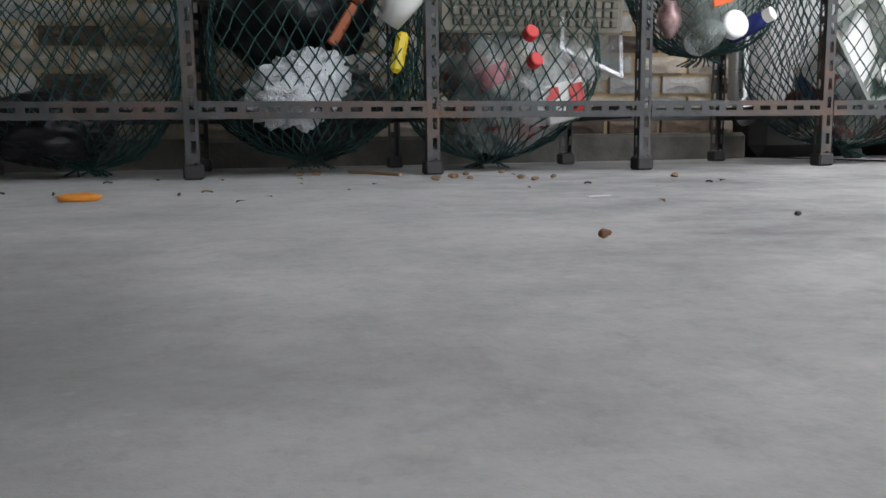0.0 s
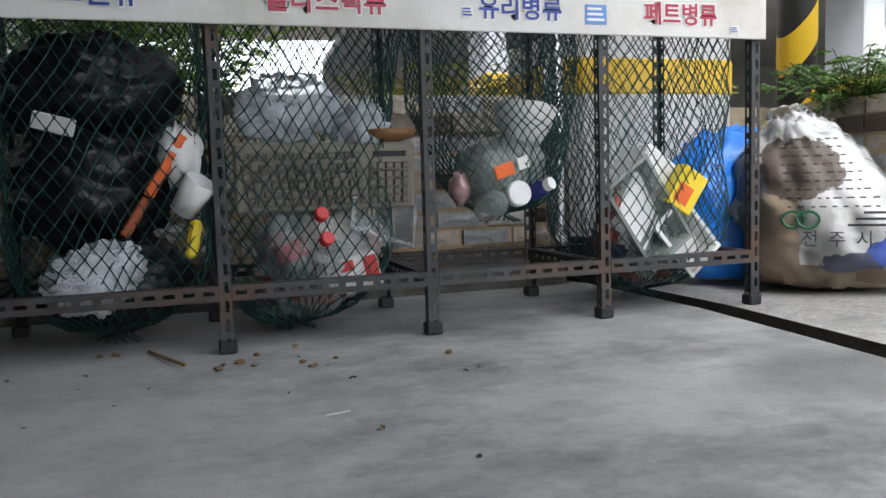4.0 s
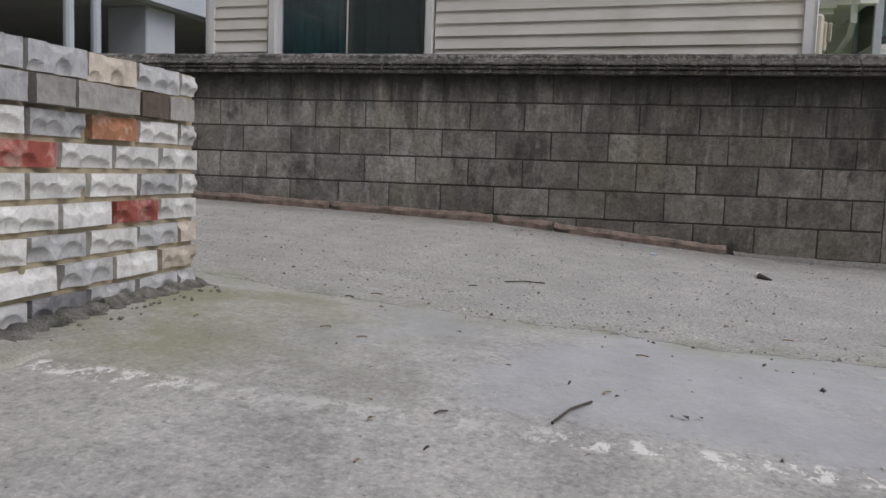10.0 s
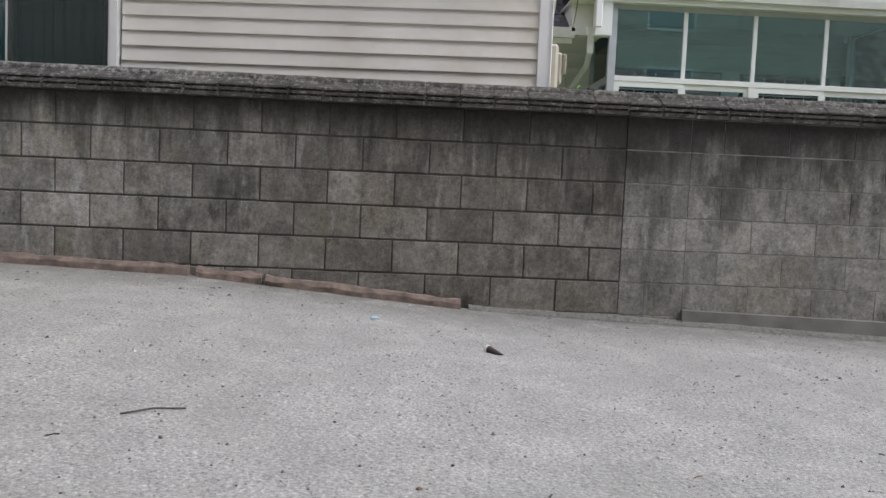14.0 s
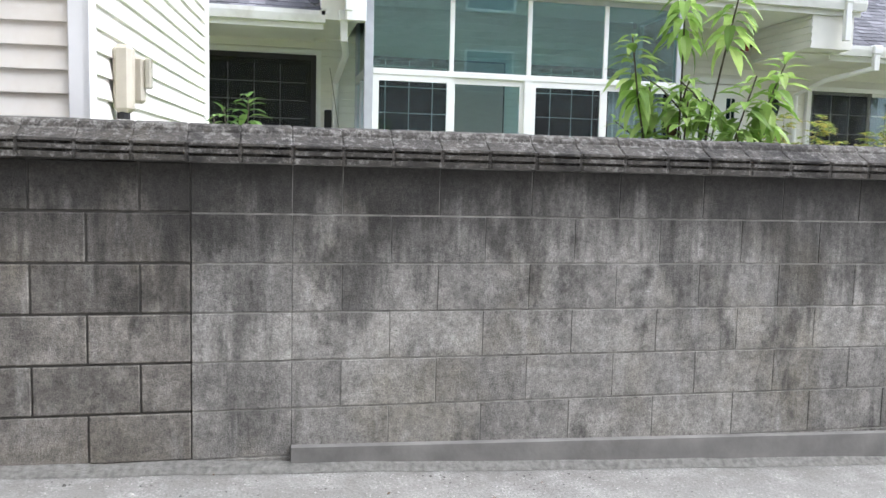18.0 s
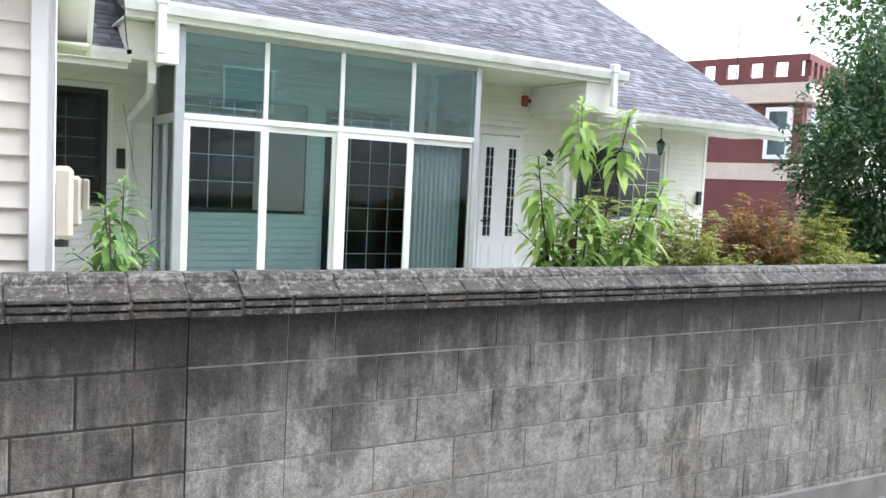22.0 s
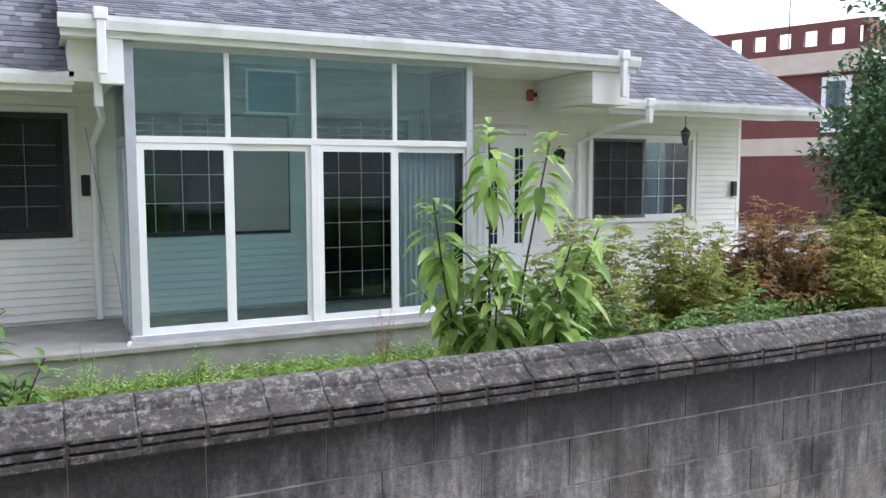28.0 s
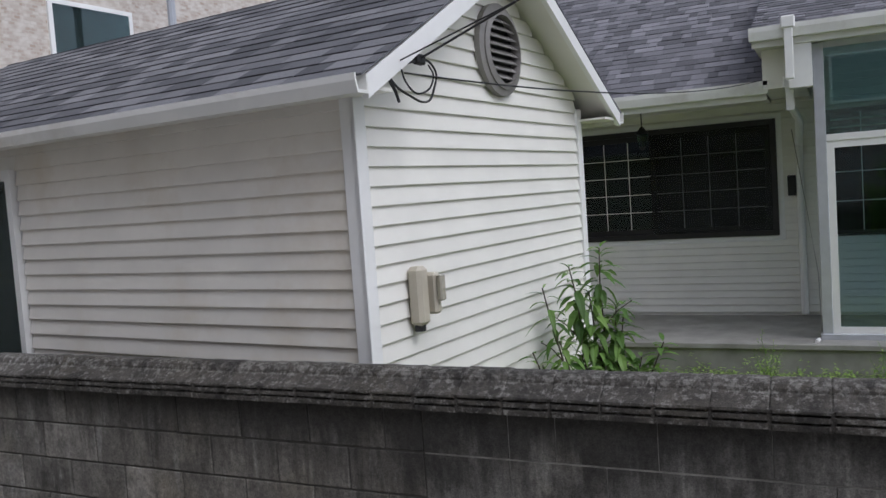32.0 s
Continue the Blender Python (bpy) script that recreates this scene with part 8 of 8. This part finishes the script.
    for dx in (0.0, 0.024):
        ring = [(0.112 + dx + 0.015 * math.cos(a), -0.055 + 0.017 * math.sin(a), crest(0.12, -0.055) + 0.003) for a in np.linspace(0, 6.28, 22)]
        part("ring_mark", Shape().tube(ring, 0.0022, 5), M_INK, b, "black looped mark")
    for i in range(3):
        x = -0.185 + 0.014 * i
        part("print_bar", Shape().tube([(x, -0.01, crest(x, -0.01) + 0.001), (x + 0.012, -0.07, crest(x + 0.012, -0.07) + 0.001), (x + 0.014, front(x, 0.16) - 0.001, 0.16)], 0.0015, 5), M_GREENINK, b)
    part("tied_end", blob((-0.268, -0.01, 0.125), (0.024, 0.05, 0.04), 43, 0.4, 3, 18, 26), MATS["white_sack_film"], b, smooth=True)
    part("loose_end", blob((0.262, -0.01, 0.075), (0.02, 0.07, 0.06), 52, 0.35, 2.6, 18, 26), MATS["white_sack_film"], b, smooth=True)


build_lying_bag()

# ---- pillars ----
def build_pillar():
    p = thing("column", "white rounded column with a yellow band and black foot", "column", pose(2.50, 3.42, 0))
    part("shaft", Shape().bevel_box(0, 0, 0.0, 0.68, 0.6, 2.55, 0.04), plain("off_white_paint", (0.50, 0.50, 0.495), 0.6, 0.08, 4), p)
    part("foot_band", Shape().bevel_box(-0.006, -0.006, 0.0, 0.686, 0.606, 0.2, 0.042), M_BLACK, p, "black painted foot")
    part("yellow_band", Shape().bevel_box(-0.006, -0.006, 0.628, 0.686, 0.606, 0.825, 0.042), M_YELLOW, p, "yellow painted band")
    part("black_band", Shape().bevel_box(-0.006, -0.006, 0.86, 0.686, 0.606, 1.10, 0.042), M_BLACK, p, "black painted band")


build_pillar()
pipe = thing("drain_pipe", "stainless steel rainwater pipe behind the rack", "pipe")
part("tube", Shape().tube([(2.425, 3.42, 2.55), (2.425, 3.42, 0.2), (2.425, 3.40, 0.16), (2.425, 3.36, 0.13)], 0.032, 16), plain("stainless", (0.42, 0.42, 0.42), 0.3, 0.08, 10, metal=0.9), pipe, smooth=True)
part("clamp", Shape().tube([(2.425, 3.42, 0.5), (2.425, 3.42, 0.53)], 0.036, 16), M_STEEL, pipe)
hz = thing("hazard_pole", "round pole with black and yellow hazard stripes", "pole", pose(4.15, 4.2, 0))
n = Net("hazard_stripe")
sp = n.node("ShaderNodeSeparateXYZ")
n.link(n.place(), sp.inputs[0])
stripe = n.calc("GREATER_THAN", n.calc("FRACT", n.calc("MULTIPLY", n.calc("ADD", sp.outputs[2], n.calc("MULTIPLY", sp.outputs[0], -1.2)), 2.6)), 0.5)
n.finish(n.mix(stripe, (0.02, 0.02, 0.02), (0.78, 0.5, 0.03)), 0.45)
part("shaft", Shape().tube([(0, 0, 0), (0, 0, 3.0)], 0.095, 20), MATS["hazard_stripe"], hz, smooth=True)

# ---- cables on the annex ----
cb = thing("service_cable", "black and grey service cables looping at the annex eave", "cable")
for a, b, sag, r in (((10.02, -0.365, 2.645), (4.0, -9.0, 4.6), 0.25, 0.006), ((9.86, -0.36, 2.56), (16.3, -1.5, 3.0), 0.12, 0.005), ((9.82, -0.345, 2.61), (5.0, -12.0, 5.2), 0.2, 0.004)):
    A, B = Vector(a), Vector(b)
    part("wire", Shape().tube([A.lerp(B, f) - Vector((0, 0, 4 * sag * f * (1 - f))) for f in np.linspace(0, 1, 16)], r, 5), M_BLACK, cb)


def smooth_line(pts, n=6):
    """A Catmull-Rom line through a few points."""
    q = [Vector(p) for p in pts]
    q = [2 * q[0] - q[1]] + q + [2 * q[-1] - q[-2]]
    out = []
    for a, b, c, d in zip(q, q[1:], q[2:], q[3:]):
        for k in range(n):
            t = k / n
            out.append(0.5 * (2 * b + (c - a) * t + (2 * a - 5 * b + 4 * c - d) * t * t + (3 * b - a - 3 * c + d) * t ** 3))
    return out + [q[-2]]


loop = Shape().tube(smooth_line([(9.72, -0.33, 2.56), (9.80, -0.345, 2.49), (9.91, -0.355, 2.456), (10.01, -0.365, 2.434), (10.09, -0.372, 2.45), (10.135, -0.377, 2.51), (10.165, -0.38, 2.58), (10.12, -0.376, 2.63), (10.06, -0.37, 2.645), (10.0, -0.364, 2.64)]), 0.006, 6)
part("loop", loop, M_BLACK, cb)
part("loop", Shape().tube(smooth_line([(9.84, -0.348, 2.60), (9.86, -0.36, 2.52), (9.95, -0.37, 2.47), (10.07, -0.38, 2.50), (10.12, -0.385, 2.57), (10.08, -0.38, 2.62)]), 0.005, 6), M_BLACK, cb)
part("loop", Shape().tube([(9.72, -0.33, 2.55), (9.77, -0.35, 2.47), (9.80, -0.35, 2.42)], 0.008, 6), M_BLACK, cb)
part("clamp", Shape().bevel_box(9.80, -0.36, 2.585, 9.86, -0.32, 2.635, 0.008), M_BLACK, cb)
part("clamp", Shape().bevel_box(9.97, -0.385, 2.615, 10.05, -0.345, 2.665, 0.008), M_BLACK, cb)
part("bracket", Shape().tube([(9.66, -0.30, 2.52), (9.84, -0.345, 2.60), (10.03, -0.365, 2.64)], 0.007, 6), M_STEEL, cb)

# ---- litter on the ground ----
def litter():
    rng = random.Random(9)
    dry = [plain("dry_leaf", (0.16, 0.10, 0.05), 0.8, 0.4, 40), plain("dark_leaf_litter", (0.05, 0.042, 0.035), 0.8, 0.4, 40), plain("pale_twig", (0.28, 0.21, 0.12), 0.8, 0.3, 40)]
    spots = [(1.49, 2.63), (1.405, 2.58), (0.905, 2.36), (0.848, 2.29), (1.47, 2.13), (1.35, 2.39), (1.58, 2.36), (5.16, 1.077), (5.315, 0.847), (5.131, 1.004), (5.217, 0.849), (5.28, 1.545), (5.55, 0.637), (4.214, 1.155), (6.433, 0.646), (6.653, 1.357)]
    spots += [(6.28, 1.94), (5.95, 1.9), (5.98, 1.69), (5.91, 1.72), (5.68, 1.63), (5.7, 0.63), (6.53, 0.86), (6.65, 0.84), (6.47, 0.6), (5.69, 1.2), (5.47, 1.36), (5.7, 0.91), (6.33, 0.38), (7.01, 0.35), (6.34, 0.21), (7.85, 1.58)]
    spots += [(7.18, 0.6), (6.35, 1.46), (6.22, 1.1), (7.51, 0.73), (6.85, -0.22), (5.6, 0.36), (5.2, 1.31), (5.5, 0.94), (5.31, 0.85), (5.11, 0.99), (4.81, 1.37), (5.04, 0.86), (6.18, 1.84), (5.33, 1.65), (5.22, 1.2), (3.66, 1.55), (3.32, 1.48), (3.15, 1.53), (3.33, 1.36), (3.08, 1.53), (3.82, 0.79), (4.04, 0.41), (2.44, 1.61), (2.31, 1.43), (2.28, 1.29)]
    spots += [(rng.uniform(0.4, 1.9), rng.uniform(2.4, 2.75)) for _ in range(22)] + [(rng.uniform(2.6, 9.2), rng.uniform(-2.5, 2.0)) for _ in range(210)] + [(rng.uniform(8.6, 9.35), rng.uniform(-3.5, 3.5)) for _ in range(30)]
    for x, y in spots:
        s = Shape()
        L = rng.uniform(0.007, 0.019)
        a = rng.uniform(0, 6.28)
        z = ground_z(x, y) + 0.003
        k = rng.random()
        if k < 0.25:
            d = Vector((math.cos(a), math.sin(a), 0)) * L * 0.9
            s.tube([Vector((x, y, z)) - d, Vector((x, y, z + 0.002)) + d * 0.2, Vector((x, y, z)) + d], 0.0018, 5)
            solid("twig", s, dry[2] if rng.random() < 0.5 else dry[1], "small dry twig on the concrete", "twig", group="litter")
        else:
            d = Vector((math.cos(a), math.sin(a), 0.15))
            for _ in range(2):
                leaf_mesh(s, Vector((x, y, z)), d + Vector((rng.uniform(-0.4, 0.4), rng.uniform(-0.4, 0.4), rng.uniform(0, 0.3))), Vector((0, 0, 1)), L, L * 0.55, 0.1)
            solid("fallen_leaf", s, rng.choice(dry[:2]), "small curled dry leaf on the concrete", "leaf", group="litter")


litter()


def crumbs():
    """Dry seed husks swept together on the shelter's floor, and crumbs of cement by the planter's foot."""
    rng = random.Random(21)
    husk = plain("dry_husk", (0.21, 0.13, 0.07), 0.85, 0.4, 60)
    chip = plain("cement_crumb", (0.20, 0.19, 0.165), 0.95, 0.4, 60, bump=0.5)
    spots = [(x + rng.gauss(0, 0.02), y + rng.gauss(0, 0.015), husk, "dry brown seed husk on the shelter floor", "husk") for x, y in HUSKS]
    for _ in range(60):
        x = rng.uniform(PLX, PLE)
        spots.append((x, PLY - 0.045 - abs(rng.gauss(0, 0.03)), chip, "crumb of cement at the planter's foot", "crumb"))
    for x, y, mt, label, cat in spots:
        r = rng.uniform(0.004, 0.008) if cat == "husk" else rng.uniform(0.002, 0.006)
        solid("seed_husk" if cat == "husk" else "cement_crumb", blob((x, y, ground_z(x, y) + r * 0.5), (r * 1.5, r, r * 0.7), rng.randrange(99), 0.35, 2.2, 5, 7), mt, label, cat, group="crumbs on the floor")


HUSKS = [(1.23, 2.645), (1.25, 2.64), (1.275, 2.645), (1.30, 2.65), (1.338, 2.725), (1.407, 2.58), (1.419, 2.624), (1.43, 2.60), (1.486, 2.625), (1.386, 2.773), (0.962, 2.874), (1.0, 2.86), (1.745, 2.576)]
crumbs()
bud = Shape().lathe([(0.0005, 0.0), (0.003, 0.001), (0.0053, 0.004), (0.006, 0.007), (0.0045, 0.0078), (0.005, 0.0095), (0.0033, 0.0105), (0.0035, 0.0125), (0.001, 0.015)], 12).moved(pose(1.236, 1.849, ground_z(1.2, 1.85) + 0.0056, 0, 80, -25))
solid("dry_bud", bud, plain("brown_bud", (0.20, 0.10, 0.055), 0.75, 0.4, 60, bump=0.4), "brown dry flower bud on the floor", "bud", smooth=True)
solid("seed", blob((1.574, 1.966, ground_z(1.57, 1.966) + 0.003), (0.0048, 0.004, 0.0035), 3, 0.1, 2, 8, 12), plain("dark_seed", (0.035, 0.03, 0.028), 0.5), "small dark round seed on the floor", "seed", smooth=True)


def gravel():
    """Loose grit on the old concrete beyond the joint."""
    rng = random.Random(12)
    s = Shape()
    for _ in range(5200):
        y = rng.uniform(-2.6, 3.6)
        x = rng.uniform(5.7 + 0.4 * max(0, y - 1.2) + 0.42 * max(0, 0.7 - y), 9.3) if rng.random() < 0.9 else rng.uniform(3.8, 9.3)
        r = rng.uniform(0.0022, 0.0055) * (1.7 if rng.random() < 0.06 else 1)
        z = ground_z(x, y)
        n = len(s.v)
        a = rng.uniform(0, 1.5)
        for k in range(4):
            q = r * rng.uniform(0.7, 1.3)
            s.v.append((x + q * math.cos(a + 1.571 * k), y + q * math.sin(a + 1.571 * k), z + 0.001))
        s.v.append((x + r * rng.uniform(-0.3, 0.3), y, z + r * rng.uniform(0.7, 1.2)))
        s.f += [(n + k, n + (k + 1) % 4, n + 4) for k in range(4)]
    g = Net("grit")
    rnd = g.node("ShaderNodeNewGeometry").outputs["Random Per Island"]
    g.finish(g.ramp(rnd, [(0.0, (0.06, 0.058, 0.055)), (0.35, (0.2, 0.19, 0.17)), (0.75, (0.42, 0.40, 0.37)), (1.0, (0.62, 0.60, 0.56))]), 0.9)
    solid("gravel", s, MATS["grit"], "loose fine grit on the old concrete", "grit", "stuff")


gravel()
peel = blob((0.608, 2.408, ground_z(0.6, 2.408) + 0.005), (0.035, 0.022, 0.008), 8, 0.25, 2.5, 10, 18)
solid("orange_peel", peel, plain("orange_peel_skin", (0.70, 0.26, 0.03), 0.6, 0.2, 30), "dried orange peel on the floor", "peel", smooth=True)
solid("paper_strip", Shape().bevel_box(-0.024, -0.004, 0, 0.024, 0.004, 0.002, 0.0008).moved(pose(1.416, 2.245, ground_z(1.4, 2.245) + 0.001, 0, 0, 14)), M_WHITE, "thin white plastic strip on the floor", "strip")
solid("stick", Shape().tube([(1.09, 2.855, 0.006), (1.13, 2.75, 0.007), (1.17, 2.66, 0.006)], 0.004, 6), plain("bare_wood", (0.25, 0.16, 0.08), 0.8), "thin dry wooden stick under the rack", "stick")
solid("stick", Shape().tube([(6.63, 1.447, ground_z(6.63, 1.447) + 0.005), (6.70, 1.385, ground_z(6.7, 1.385) + 0.007), (6.736, 1.31, ground_z(6.736, 1.31) + 0.005)], 0.0025, 6), M_BARK, "long thin dark twig on the old concrete", "stick")
solid("stick", Shape().tube([(3.74, 0.783, ground_z(3.74, 0.783) + 0.004), (3.93, 0.753, ground_z(3.93, 0.753) + 0.004)], 0.0035, 6), plain("red_twig", (0.20, 0.09, 0.06), 0.8), "thin reddish twig lying on the concrete", "stick")
solid("stick", Shape().tube([(4.835, 0.547, ground_z(4.835, 0.547) + 0.004), (4.78, 0.446, ground_z(4.78, 0.446) + 0.004)], 0.004, 6), M_BARK, "dark dry twig on the concrete", "stick")
solid("stick", Shape().tube([(4.917, 1.084, ground_z(4.92, 1.08) + 0.004), (4.99, 1.06, ground_z(5, 1.06) + 0.007), (5.057, 1.028, ground_z(5.06, 1.03) + 0.004)], 0.0025, 6), M_BARK, "dark curved dry twig on the concrete", "stick")
scrap = blob((8.6, 0.88, ground_z(8.6, 0.88) + 0.005), (0.03, 0.024, 0.009), 6, 0.4, 3, 8, 12)
solid("film_scrap", scrap, plain("pale_blue_film", (0.45, 0.60, 0.70), 0.35, 0.2, 30), "crumpled pale blue scrap of film on the concrete", "scrap")
cone = thing("ice_cream_wrapper", "crumpled cone wrapper lying on the concrete", "wrapper", pose(8.05, 0.33, ground_z(8.05, 0.33) + 0.019, 0, 0, 40))
part("cone", Shape().tube([(-0.05, 0, -0.012), (0.035, 0, -0.003)], 0.003, 10, 0.017), plain("brown_wrap", (0.06, 0.045, 0.04), 0.5), cone)
part("rim", Shape().tube([(0.035, 0, -0.003), (0.048, 0, -0.001)], 0.0185, 10), M_WHITE, cone)
for i, y0 in enumerate((4.6, 3.2, 1.95, 1.55)):
    y1 = (3.25, 2.0, 1.57, 0.4)[i]
    s = Shape()
    prof = [(-0.04, 0.0), (-0.042, 0.04), (-0.026, 0.06), (0.02, 0.062), (0.025, 0.0)]
    m = len(prof)
    k = 30
    for j in range(k + 1):
        y = y0 + (y1 - y0) * j / k
        for a, b in prof:
            w = 0.011 * noise.fractal(Vector((y * 7, a * 40, b * 50)), 0.6, 2.0, 4)
            s.v.append((9.365 + a + w, y, ground_z(9.36, y) - 0.005 + b + w))
    for j in range(k):
        s.f += [(j * m + q, j * m + (q + 1) % m, (j + 1) * m + (q + 1) % m, (j + 1) * m + q) for q in range(m)]
    s.f += [tuple(range(m)), tuple(k * m + q for q in reversed(range(m)))]
    fix_normals(solid("timber_edging", s, plain("weathered_timber", (0.23, 0.175, 0.145), 0.9, 0.45, 16, bump=0.8, dist=0.01, stain=(0.09, 0.07, 0.055)) if i == 0 else MATS["weathered_timber"], "weathered timber strip at the wall's foot", "timber", group="timber edging"))

# daylight passes the window panes unshaded
for ob in bpy.data.objects:
    if ob.type == "MESH" and ob.data.materials and ob.data.materials[0] in (M_GLASS, M_GLASS_UP, M_GLASS_DARK):
        ob.visible_shadow = False

# ---- blocks, coping and bricks, last ----
build_blocks()
build_coping()
brick_face(front, (PLX, PLY), TURN_F, PLE - PLX, TOP, 9, 101, pattern=FRONT_PATTERN)
brick_face(side, (PLX - 0.004, PLY + 7 * BR), -90, 7 * BR, TOP, 10, 102, pattern=SIDE_PATTERN, wide=True)
brick_face(back, (-1.2, 3.55), 0, 3.68, 0.672, 9, 103, wide=True, palette="TWTGTWCTNTG", dark_palette="CTBNTC")
